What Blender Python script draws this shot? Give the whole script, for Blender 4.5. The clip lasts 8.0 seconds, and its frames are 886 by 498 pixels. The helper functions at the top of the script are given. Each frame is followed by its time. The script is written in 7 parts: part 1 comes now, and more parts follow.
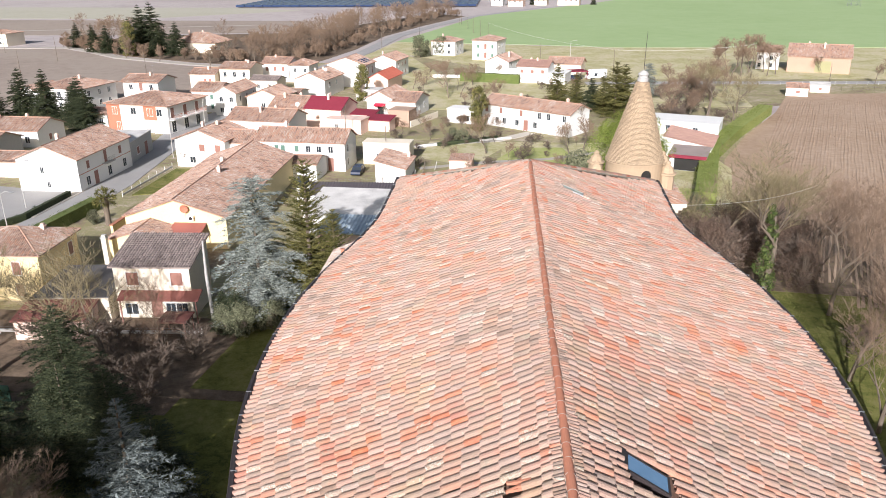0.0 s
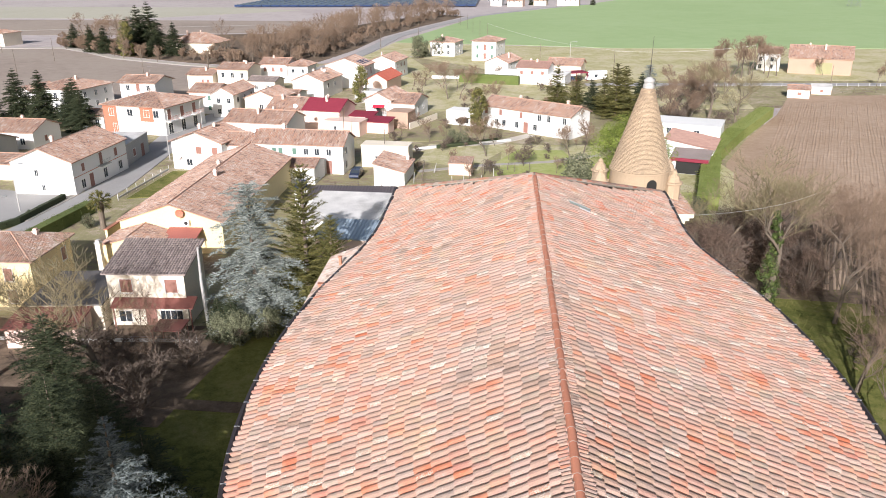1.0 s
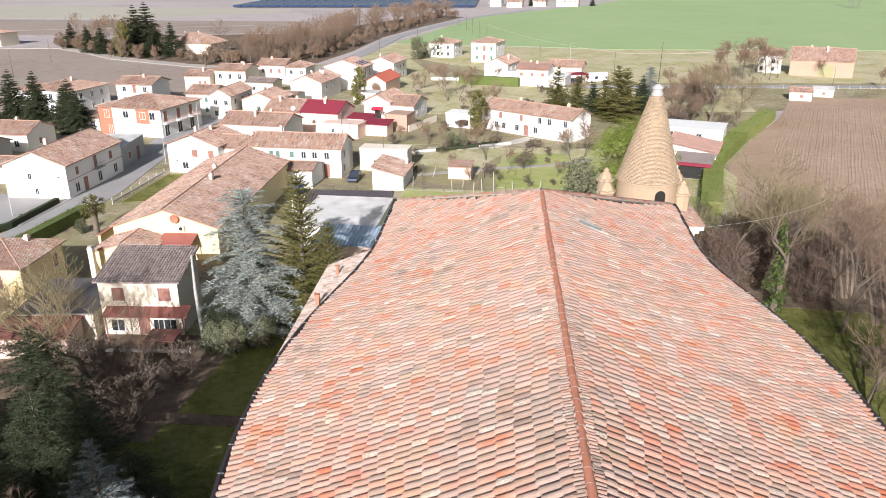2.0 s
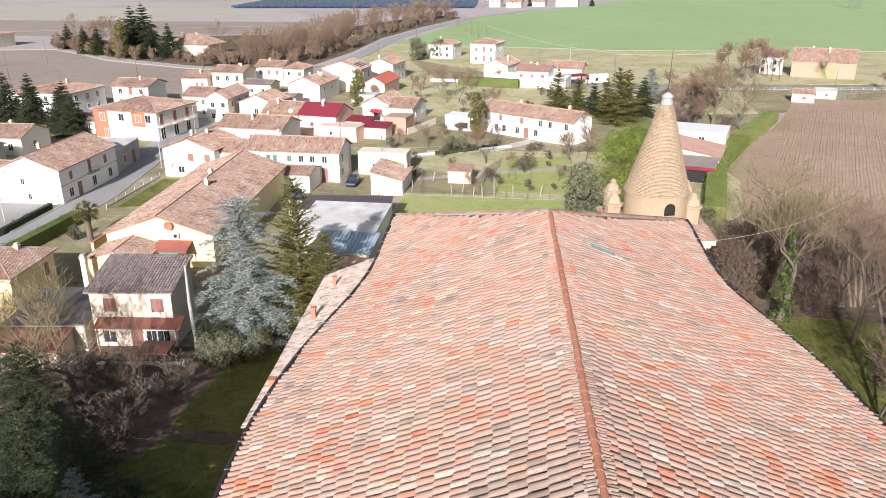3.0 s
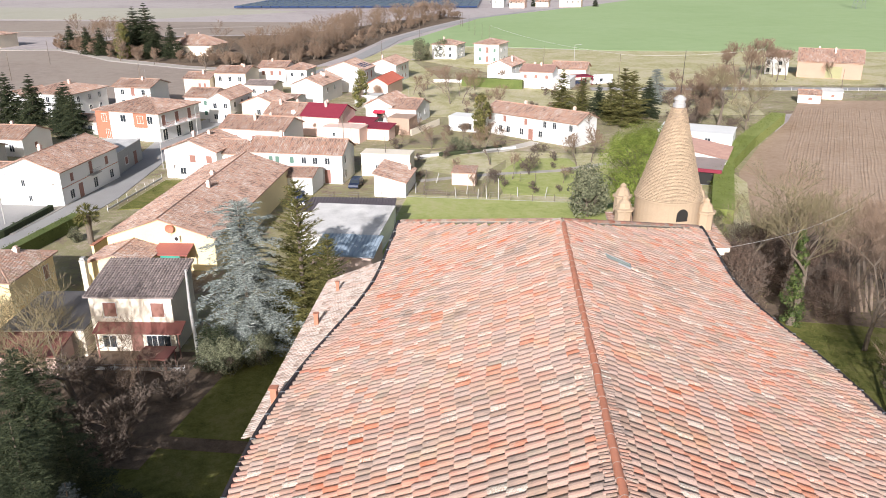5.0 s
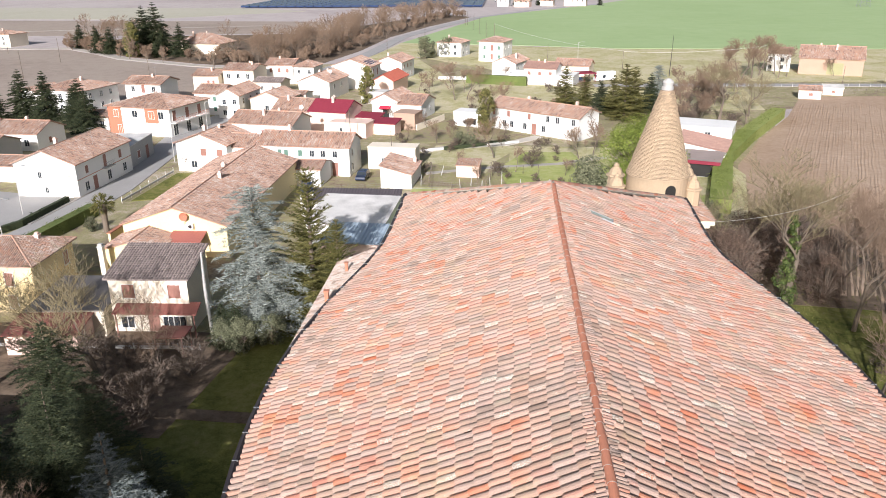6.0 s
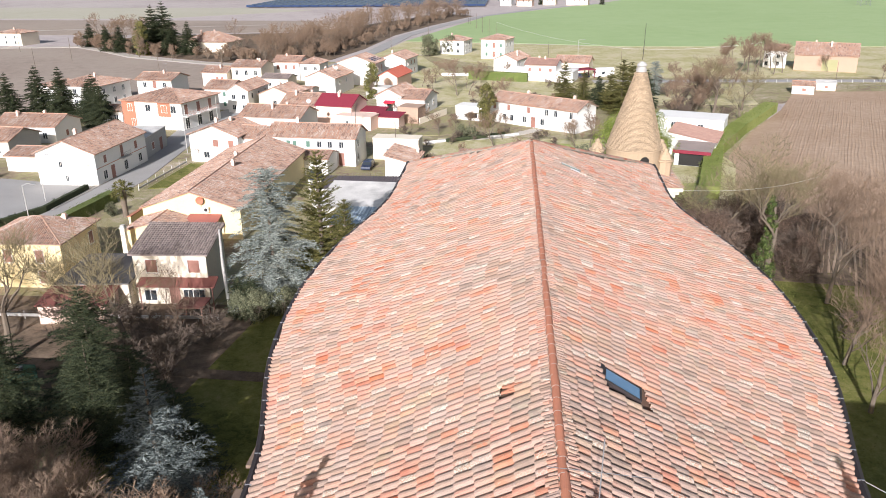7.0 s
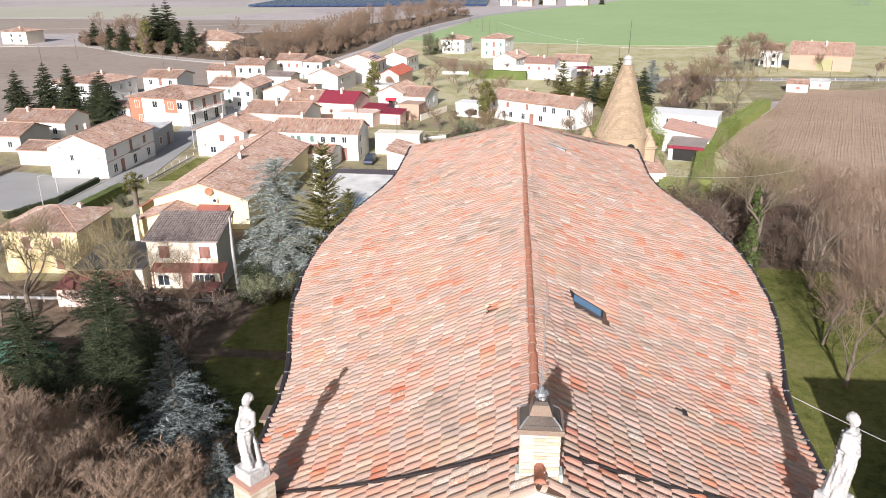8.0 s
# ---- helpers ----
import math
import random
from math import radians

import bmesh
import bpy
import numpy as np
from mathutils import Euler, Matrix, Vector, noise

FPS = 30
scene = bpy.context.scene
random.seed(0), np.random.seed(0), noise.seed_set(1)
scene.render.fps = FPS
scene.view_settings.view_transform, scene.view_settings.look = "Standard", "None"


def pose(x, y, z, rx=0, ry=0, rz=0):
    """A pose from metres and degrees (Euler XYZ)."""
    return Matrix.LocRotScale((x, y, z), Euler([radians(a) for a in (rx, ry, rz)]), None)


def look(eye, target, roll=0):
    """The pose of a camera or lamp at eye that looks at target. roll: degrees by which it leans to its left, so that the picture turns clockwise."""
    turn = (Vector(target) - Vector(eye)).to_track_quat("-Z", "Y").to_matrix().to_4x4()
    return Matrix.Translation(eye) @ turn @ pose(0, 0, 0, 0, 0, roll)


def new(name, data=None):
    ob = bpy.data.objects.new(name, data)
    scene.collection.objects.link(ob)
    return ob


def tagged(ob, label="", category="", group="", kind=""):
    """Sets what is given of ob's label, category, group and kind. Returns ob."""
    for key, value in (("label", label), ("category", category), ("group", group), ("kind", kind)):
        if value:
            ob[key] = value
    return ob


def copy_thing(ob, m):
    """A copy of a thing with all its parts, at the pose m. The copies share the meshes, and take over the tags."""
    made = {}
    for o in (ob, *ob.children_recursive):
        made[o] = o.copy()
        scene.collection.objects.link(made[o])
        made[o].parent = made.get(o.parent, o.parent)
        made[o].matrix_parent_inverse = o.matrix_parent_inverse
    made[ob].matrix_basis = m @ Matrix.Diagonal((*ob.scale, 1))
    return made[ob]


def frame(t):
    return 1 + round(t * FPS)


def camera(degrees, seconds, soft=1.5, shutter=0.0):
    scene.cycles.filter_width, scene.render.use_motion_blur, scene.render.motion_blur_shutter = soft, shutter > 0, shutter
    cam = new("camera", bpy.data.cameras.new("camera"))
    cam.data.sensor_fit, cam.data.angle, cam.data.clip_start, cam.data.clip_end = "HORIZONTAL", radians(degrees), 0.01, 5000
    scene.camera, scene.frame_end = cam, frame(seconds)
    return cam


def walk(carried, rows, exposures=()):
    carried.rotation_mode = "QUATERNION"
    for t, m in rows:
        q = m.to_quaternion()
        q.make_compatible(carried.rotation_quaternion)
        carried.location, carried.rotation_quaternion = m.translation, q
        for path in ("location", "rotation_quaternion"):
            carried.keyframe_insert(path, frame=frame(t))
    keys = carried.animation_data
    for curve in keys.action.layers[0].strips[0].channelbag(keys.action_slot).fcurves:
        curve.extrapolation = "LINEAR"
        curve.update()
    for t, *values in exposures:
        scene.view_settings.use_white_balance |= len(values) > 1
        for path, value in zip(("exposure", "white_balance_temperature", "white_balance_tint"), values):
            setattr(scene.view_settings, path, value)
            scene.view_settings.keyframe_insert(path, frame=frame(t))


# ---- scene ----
cam = camera(60.0, 8.0, soft=0.95)

PATH = [
    (0, (-1.221, 13.233, 35.789), (-1.366, 15.097, 35.08), -0.5),
    (0.5, (-1.306, 13.954, 35.87), (-1.449, 15.819, 35.16), -0.4),
    (1, (-1.402, 14.781, 35.972), (-1.544, 16.646, 35.262), -0.4),
    (1.5, (-1.531, 15.741, 36.005), (-1.671, 17.606, 35.296), -0.3),
    (3, (-1.908, 18.791, 36.247), (-2.044, 20.656, 35.538), -0.3),
    (3.5, (-2.07, 19.928, 36.291), (-2.204, 21.793, 35.582), -0.3),
    (4, (-2.201, 20.62, 36.333), (-2.334, 22.486, 35.624), -0.3),
    (5.5, (-2.101, 18.781, 35.975), (-2.252, 20.645, 35.267), -0.4),
    (6, (-1.815, 16.6, 35.769), (-1.972, 18.463, 35.061), -0.5),
    (6.5, (-1.393, 13.652, 35.65), (-1.556, 15.516, 34.942), -0.6),
    (7, (-0.958, 10.367, 35.551), (-1.125, 12.23, 34.843), -0.6),
    (7.5, (-0.651, 7.764, 35.542), (-0.818, 9.627, 34.834), -0.6),
    (8, (-0.55, 6.229, 35.579), (-0.718, 8.092, 34.871), -0.5),
]
walk(cam, [(t, look(eye, target, roll)) for t, eye, target, roll in PATH])

# ---- world, sun, exposure ----
SUN_DIR = Vector((0.14, 1.0, -0.45)).normalized()
world = bpy.data.worlds.new("sky")
scene.world = world
world.use_nodes = True
wn = world.node_tree
sky = wn.nodes.new("ShaderNodeTexSky")
sky.sky_type = "NISHITA"
sky.sun_disc = False
sky.sun_elevation = math.asin(-SUN_DIR.z)
sky.sun_rotation = math.atan2(-SUN_DIR.x, -SUN_DIR.y)
sky.dust_density = 3.0
wn.links.new(sky.outputs[0], wn.nodes["Background"].inputs[0])
wn.nodes["Background"].inputs[1].default_value = 0.070
sun_data = bpy.data.lights.new("sun", "SUN")
sun_data.energy = 5.0
sun_data.angle = radians(0.55)
sun_data.color = (0.98, 0.958, 1.0)
sun = new("sun", sun_data)
sun.rotation_euler = SUN_DIR.to_track_quat("-Z", "Y").to_euler()
scene.view_settings.exposure = 0.61

# ---- materials ----
MATS = {}


def material(name, stops, rough=0.85, scale=1.0, bump=0.3, grain=18.0, rand="", metal=0.0, spread=0.6, spec=0.3, randw=0.9):
    """Two-scale procedural surface. stops: colours from dark to light. rand: 'object' or 'island' adds a piece-by-piece shift."""
    if name in MATS:
        return MATS[name]
    m = bpy.data.materials.new(name)
    m.use_nodes = True
    nt = m.node_tree
    n, l = nt.nodes, nt.links
    b = n["Principled BSDF"]
    b.inputs["Roughness"].default_value = rough
    b.inputs["Metallic"].default_value = metal
    b.inputs["Specular IOR Level"].default_value = spec
    geo = n.new("ShaderNodeNewGeometry")
    big = n.new("ShaderNodeTexNoise")
    big.inputs["Scale"].default_value = 0.35 * scale
    big.inputs["Detail"].default_value = 4
    fine = n.new("ShaderNodeTexNoise")
    fine.inputs["Scale"].default_value = grain * scale
    fine.inputs["Detail"].default_value = 5
    for t in (big, fine):
        l.new(geo.outputs["Position"], t.inputs["Vector"])
    mix = n.new("ShaderNodeMath")
    mix.operation = "MULTIPLY_ADD"
    l.new(big.outputs["Fac"], mix.inputs[0])
    mix.inputs[1].default_value = spread
    half = n.new("ShaderNodeMath")
    half.operation = "MULTIPLY_ADD"
    l.new(fine.outputs["Fac"], half.inputs[0])
    half.inputs[1].default_value = 0.5
    half.inputs[2].default_value = 0.25 - spread / 2
    l.new(half.outputs[0], mix.inputs[2])
    last = mix.outputs[0]
    if rand:
        r = n.new("ShaderNodeObjectInfo") if rand == "object" else geo
        add = n.new("ShaderNodeMath")
        add.operation = "MULTIPLY_ADD"
        l.new(r.outputs["Random"] if rand == "object" else r.outputs["Random Per Island"], add.inputs[0])
        add.inputs[1].default_value = randw
        sub = n.new("ShaderNodeMath")
        sub.operation = "SUBTRACT"
        l.new(last, sub.inputs[0])
        sub.inputs[1].default_value = randw / 2
        l.new(sub.outputs[0], add.inputs[2])
        last = add.outputs[0]
    ramp = n.new("ShaderNodeValToRGB")
    e = ramp.color_ramp.elements
    while len(e) < len(stops):
        e.new(0.5)
    for k, c in enumerate(stops):
        e[k].position = 0.12 + 0.76 * k / max(1, len(stops) - 1)
        e[k].color = (*c, 1)
    l.new(last, ramp.inputs[0])
    l.new(ramp.outputs[0], b.inputs["Base Color"])
    if bump:
        bp = n.new("ShaderNodeBump")
        bp.inputs["Strength"].default_value = bump
        bp.inputs["Distance"].default_value = 0.02
        l.new(fine.outputs["Fac"], bp.inputs["Height"])
        l.new(bp.outputs[0], b.inputs["Normal"])
    MATS[name] = m
    return m


def ground(name, stops, patch=0.12, mid=0.9, fine=7.0, contrast=4.2, bump=0.6):
    """Open ground: broad patches, tufts and grit."""
    m = bpy.data.materials.new(name)
    m.use_nodes = True
    n, l = m.node_tree.nodes, m.node_tree.links
    b = n["Principled BSDF"]
    b.inputs["Roughness"].default_value = 0.97
    b.inputs["Specular IOR Level"].default_value = 0.1
    geo = n.new("ShaderNodeNewGeometry")
    total = None
    for scale, weight in ((patch, 0.40), (mid, 0.34), (fine, 0.26)):
        t = n.new("ShaderNodeTexNoise")
        t.inputs["Scale"].default_value = scale
        t.inputs["Detail"].default_value = 5
        t.inputs["Roughness"].default_value = 0.62
        t.inputs["Distortion"].default_value = 0.6
        l.new(geo.outputs["Position"], t.inputs["Vector"])
        a = n.new("ShaderNodeMath")
        a.operation = "MULTIPLY_ADD"
        l.new(t.outputs["Fac"], a.inputs[0])
        a.inputs[1].default_value = weight
        a.inputs[2].default_value = 0.0
        if total:
            l.new(total, a.inputs[2])
        total = a.outputs[0]
    sharp = n.new("ShaderNodeMapRange")
    sharp.inputs["From Min"].default_value = 0.5 - 0.5 / contrast
    sharp.inputs["From Max"].default_value = 0.5 + 0.5 / contrast
    l.new(total, sharp.inputs["Value"])
    ramp = n.new("ShaderNodeValToRGB")
    e = ramp.color_ramp.elements
    while len(e) < len(stops):
        e.new(0.5)
    for k, c in enumerate(stops):
        e[k].position = k / (len(stops) - 1)
        e[k].color = (*c, 1)
    l.new(sharp.outputs[0], ramp.inputs[0])
    l.new(ramp.outputs[0], b.inputs["Base Color"])
    bp = n.new("ShaderNodeBump")
    bp.inputs["Strength"].default_value = bump
    bp.inputs["Distance"].default_value = 0.12
    l.new(total, bp.inputs["Height"])
    l.new(bp.outputs[0], b.inputs["Normal"])
    MATS[name] = m
    return m


def shades(c, lo=0.75, hi=1.2):
    return [tuple(min(1, v * k) for v in c) for k in (lo, 1.0, hi)]


TILE = [(0.235, 0.170, 0.136), (0.298, 0.212, 0.167), (0.345, 0.240, 0.187), (0.374, 0.252, 0.197), (0.394, 0.264, 0.208), (0.414, 0.260, 0.200), (0.430, 0.240, 0.177), (0.440, 0.212, 0.146), (0.430, 0.182, 0.118), (0.395, 0.142, 0.088)]
OLDTILE = [(0.20, 0.13, 0.105), (0.32, 0.21, 0.165), (0.41, 0.30, 0.24), (0.42, 0.225, 0.15), (0.36, 0.25, 0.20), (0.48, 0.385, 0.325)]


def tile_material(name, rand):
    """Weathered barrel tiles: each tile of one colour, batches that cluster, soot, and crusts of pale lichen on some tiles."""
    m = bpy.data.materials.new(name)
    m.use_nodes = True
    n, l = m.node_tree.nodes, m.node_tree.links
    b = n["Principled BSDF"]
    b.inputs["Roughness"].default_value = 0.92
    b.inputs["Specular IOR Level"].default_value = 0.2
    geo = n.new("ShaderNodeNewGeometry")
    own = n.new("ShaderNodeObjectInfo").outputs["Random"] if rand == "object" else geo.outputs["Random Per Island"]

    def noise_of(scale, detail=4.0, rough=0.6):
        t = n.new("ShaderNodeTexNoise")
        t.inputs["Scale"].default_value = scale
        t.inputs["Detail"].default_value = detail
        t.inputs["Roughness"].default_value = rough
        l.new(geo.outputs["Position"], t.inputs["Vector"])
        return t.outputs["Fac"]

    def ranged(value, lo, hi, top=1.0, low=0.0):
        f = n.new("ShaderNodeMapRange")
        f.inputs["From Min"].default_value = lo
        f.inputs["From Max"].default_value = hi
        f.inputs["To Min"].default_value = low
        f.inputs["To Max"].default_value = top
        l.new(value, f.inputs["Value"])
        return f.outputs[0]

    def maths(op, a, c):
        q = n.new("ShaderNodeMath")
        q.operation = op
        for k, v in enumerate((a, c)):
            if isinstance(v, float):
                q.inputs[k].default_value = v
            else:
                l.new(v, q.inputs[k])
        return q.outputs[0]

    def dice(seed):
        w = n.new("ShaderNodeTexWhiteNoise")
        w.noise_dimensions = "1D"
        l.new(maths("MULTIPLY_ADD", own, 731.0), w.inputs["W"])
        w.inputs["W"].links[0].from_node.inputs[2].default_value = seed
        return w.outputs["Value"]

    def mixed(a, colour, fac, mode="MIX"):
        x = n.new("ShaderNodeMix")
        x.data_type = "RGBA"
        x.blend_type = mode
        l.new(fac, x.inputs["Factor"])
        l.new(a, x.inputs["A"])
        x.inputs["B"].default_value = (*colour, 1)
        return x.outputs["Result"]

    batch = ranged(noise_of(0.42, 3.0, 0.55), 0.32, 0.72, 0.42)
    patch = ranged(noise_of(1.5, 3.0, 0.55), 0.36, 0.68, 0.24)
    pick = maths("ADD", maths("ADD", batch, patch), maths("MULTIPLY", dice(3.0), 0.52))
    ramp = n.new("ShaderNodeValToRGB")
    e = ramp.color_ramp.elements
    while len(e) < len(TILE):
        e.new(0.5)
    for k, c in enumerate(TILE):
        e[k].position = 0.12 + 0.86 * k / (len(TILE) - 1)
        e[k].color = (*c, 1)
    l.new(pick, ramp.inputs[0])
    out = ramp.outputs[0]
    tone = n.new("ShaderNodeHueSaturation")
    l.new(ranged(dice(11.0), 0.0, 1.0, 1.10, 0.88), tone.inputs["Value"])
    l.new(ranged(dice(17.0), 0.0, 1.0, 1.1, 0.8), tone.inputs["Saturation"])
    l.new(out, tone.inputs["Color"])
    out = tone.outputs[0]
    grit = noise_of(38.0, 5.0, 0.7)
    out = mixed(out, (0.16, 0.125, 0.105), ranged(grit, 0.50, 0.72, 0.62))
    out = mixed(out, (0.27, 0.235, 0.18), maths("MULTIPLY", ranged(dice(23.0), 0.80, 1.0), ranged(noise_of(9.0), 0.36, 0.62, 0.8)))
    crust = ranged(noise_of(30.0, 4.0, 0.75), 0.47, 0.56)
    out = mixed(out, (0.50, 0.47, 0.40), maths("MULTIPLY", crust, ranged(maths("ADD", dice(31.0), maths("MULTIPLY", noise_of(0.9), 0.5)), 1.12, 1.22, 0.85)))
    out = mixed(out, (0.58, 0.55, 0.48), ranged(noise_of(14.0, 6.0, 0.7), 0.64, 0.70, 0.6))
    out = mixed(out, (0.42, 0.30, 0.17), ranged(noise_of(0.8, 4.0, 0.65), 0.56, 0.70, 0.32))
    out = mixed(out, (0.50, 0.38, 0.10), ranged(noise_of(2.6, 5.0, 0.7), 0.735, 0.765, 0.75))
    l.new(out, b.inputs["Base Color"])
    bp = n.new("ShaderNodeBump")
    bp.inputs["Strength"].default_value = 0.35
    bp.inputs["Distance"].default_value = 0.012
    l.new(grit, bp.inputs["Height"])
    l.new(bp.outputs[0], b.inputs["Normal"])
    MATS[name] = m
    return m


M_TILE = tile_material("roof_tile", "island")
M_TILE_P = tile_material("roof_tile_piece", "object")
M_OLD = material("old_roof_tile", OLDTILE, 0.9, 1.0, 0.3, 12, "island", randw=0.75, spread=1.4)
M_DECK = material("roof_deck", shades((0.20, 0.12, 0.085)), 0.95)
M_RIDGE = material("new_terracotta", shades((0.44, 0.19, 0.12), 0.85, 1.12), 0.8, 1, 0.2, 15, "island", randw=0.4)
M_WHITE = material("white_render", shades((0.72, 0.71, 0.685), 0.88, 1.05), 0.9, 0.6, 0.15, 6)
M_CREAM = material("cream_render", shades((0.74, 0.66, 0.54), 0.88, 1.08), 0.9, 0.6, 0.15, 6)
M_PINK = material("pink_render", shades((0.70, 0.52, 0.44), 0.85, 1.1), 0.9, 0.6, 0.15, 6)
M_YELLOW = material("yellow_render", shades((0.78, 0.64, 0.37), 0.85, 1.1), 0.9, 0.6, 0.15, 6)
M_ORANGE = material("orange_render", shades((0.43, 0.165, 0.105), 0.85, 1.1), 0.9, 0.6, 0.15, 6)
M_GREYW = material("grey_render", shades((0.42, 0.41, 0.39), 0.75, 1.15), 0.9, 0.6, 0.2, 6)
M_BRICK = material("pale_brick", shades((0.385, 0.29, 0.195), 0.74, 1.2), 0.92, 1.5, 0.4, 10, "island", randw=0.45)
M_CREAMBRICK = material("limewashed_brick", shades((0.58, 0.52, 0.41), 0.8, 1.12), 0.92, 1.5, 0.4, 10, "island")
M_RIDGE_P = material("terracotta_piece", shades((0.50, 0.205, 0.125), 0.85, 1.12), 0.75, 1, 0.2, 15, "object", randw=0.4)
M_CREAMBRICK_P = material("limewashed_brick_piece", [(0.40, 0.32, 0.23), (0.48, 0.41, 0.315), (0.55, 0.49, 0.40), (0.59, 0.545, 0.465)], 0.92, 1.5, 0.4, 10, "object", randw=1.0)
M_MORTAR = material("mortar", shades((0.37, 0.33, 0.275)), 0.95, 2, 0.4)
M_GLASS = material("window_glass", [(0.02, 0.025, 0.03), (0.05, 0.06, 0.07)], 0.08, 1, 0, 5, spec=0.6)
M_SKYGLASS = material("roof_window_glass", [(0.09, 0.19, 0.33), (0.15, 0.27, 0.42)], 0.06, 1, 0, 5, spec=0.8)
M_TEAL = material("teal_paint", shades((0.05, 0.30, 0.22)), 0.5, 1, 0)
M_REDBROWN = material("red_brown_sheet", shades((0.20, 0.075, 0.06)), 0.7, 1, 0.2, 4)
M_AWNING = material("red_fabric", shades((0.55, 0.02, 0.05)), 0.8, 1, 0)
M_SLATE = material("grey_felt_roof", shades((0.14, 0.13, 0.125)), 0.9, 1, 0.2, 4)
M_REDPAINT = material("dark_red_sheet", shades((0.32, 0.11, 0.09)), 0.7, 1, 0.2, 4)
M_REDTILE = material("red_brown_tile", shades((0.34, 0.21, 0.17), 0.8, 1.2), 0.85, 1, 0.3, 9, "island", randw=0.4)
# near-black colour of solid panels, painted in for the shade inside openings
M_DARK = material("opening_shade", [(0.012, 0.011, 0.010), (0.03, 0.028, 0.025)], 0.7, 1, 0)
M_SHUT = material("brown_shutter", shades((0.28, 0.14, 0.11)), 0.6, 1, 0.2)
M_GREENSH = material("green_shutter", shades((0.10, 0.18, 0.14)), 0.6, 1, 0.2)
M_FRAME = material("white_frame", shades((0.7, 0.69, 0.66)), 0.5, 1, 0)
M_REDMETAL = material("red_sheet_metal", shades((0.21, 0.032, 0.05)), 0.75, 0.5, 0.1, 3, spec=0.15)
M_ROOFGREY = material("weathered_grey_roofing", shades((0.58, 0.56, 0.53), 0.65, 1.25), 0.9, 1.2, 0.3, 5, spread=1.2)
M_DARKSHEET = material("dark_corrugated_sheet", shades((0.10, 0.085, 0.09)), 0.55, 1, 0.1)
M_BLUESHEET = material("pale_blue_sheet", shades((0.35, 0.42, 0.48)), 0.45, 1, 0.1)
M_METAL = material("dark_gutter_metal", shades((0.05, 0.04, 0.04)), 0.5, 1, 0, metal=0.4)
M_ZINC = material("zinc", shades((0.35, 0.36, 0.37)), 0.4, 1, 0, metal=0.7)
M_BROWNROOF = material("brown_concrete_tile", shades((0.27, 0.22, 0.20), 0.7, 1.3), 0.85, 1, 0.3, 9, "island")
M_STONE = material("white_stone", [(0.24, 0.23, 0.215), (0.36, 0.35, 0.335), (0.43, 0.42, 0.405), (0.47, 0.46, 0.445)], 0.85, 3, 0.4, 12)
M_EARTH = ground("village_ground", [(0.16, 0.12, 0.085), (0.26, 0.205, 0.15), (0.27, 0.255, 0.125), (0.36, 0.30, 0.22), (0.46, 0.40, 0.32)], 0.09, 0.6, 5.0)
M_LITTER = ground("leaf_litter", [(0.08, 0.06, 0.045), (0.14, 0.105, 0.075), (0.19, 0.14, 0.10), (0.25, 0.19, 0.135)], 0.2, 1.1, 9.0)
M_PLOUGH = ground("ploughed_soil", [(0.28, 0.19, 0.125), (0.35, 0.25, 0.175), (0.40, 0.295, 0.215), (0.47, 0.355, 0.265)], 0.03, 0.8, 4.0, 3.8, 1.0)
# bare soil, its colour greyed and paled to stand in for distance haze
M_FAR = ground("hazed_bare_field", [(0.33, 0.285, 0.275), (0.39, 0.34, 0.325), (0.45, 0.40, 0.385), (0.40, 0.365, 0.33)], 0.012, 0.15, 3.0, 3.4, 0.3)
M_GREEN = ground("winter_wheat", [(0.27, 0.365, 0.17), (0.31, 0.405, 0.20), (0.35, 0.44, 0.235)], 0.012, 0.12, 5.0, 2.6, 0.3)
M_GRASS = ground("meadow_grass", [(0.27, 0.25, 0.115), (0.37, 0.345, 0.17), (0.44, 0.40, 0.235), (0.52, 0.46, 0.32), (0.41, 0.39, 0.20)], 0.10, 0.7, 6.0)
M_MEADOW = ground("green_meadow", [(0.24, 0.275, 0.085), (0.31, 0.345, 0.115), (0.37, 0.385, 0.15), (0.43, 0.395, 0.21)], 0.10, 0.7, 6.0)
M_LAWN = ground("green_lawn", [(0.06, 0.068, 0.018), (0.11, 0.12, 0.032), (0.155, 0.155, 0.045), (0.195, 0.18, 0.068), (0.225, 0.172, 0.095)], 0.15, 1.2, 8.0, 3.8)
M_ROAD = material("asphalt", [(0.25, 0.24, 0.23), (0.32, 0.31, 0.30), (0.38, 0.37, 0.36)], 0.9, 0.5, 0.2, 20)
M_GRAVEL = material("gravel", [(0.32, 0.29, 0.25), (0.45, 0.41, 0.36)], 0.95, 1, 0.4, 20)
M_BARK = material("bark", [(0.075, 0.057, 0.043), (0.145, 0.115, 0.088), (0.24, 0.195, 0.15)], 0.95, 2, 0.5, 14)
M_OSIER = material("pale_twig", [(0.155, 0.108, 0.078), (0.28, 0.198, 0.142), (0.41, 0.31, 0.22)], 0.95, 2, 0, 8)
M_TWIG = material("twig", [(0.11, 0.073, 0.050), (0.205, 0.142, 0.099), (0.30, 0.215, 0.155)], 0.95, 2, 0, 8)
M_TWIGD = material("dark_twig", [(0.06, 0.045, 0.035), (0.12, 0.09, 0.07), (0.20, 0.16, 0.12)], 0.95, 2, 0, 8)
M_TWIGY = material("lichen_twig", [(0.12, 0.095, 0.06), (0.20, 0.165, 0.095), (0.30, 0.25, 0.14)], 0.95, 2, 0, 8)
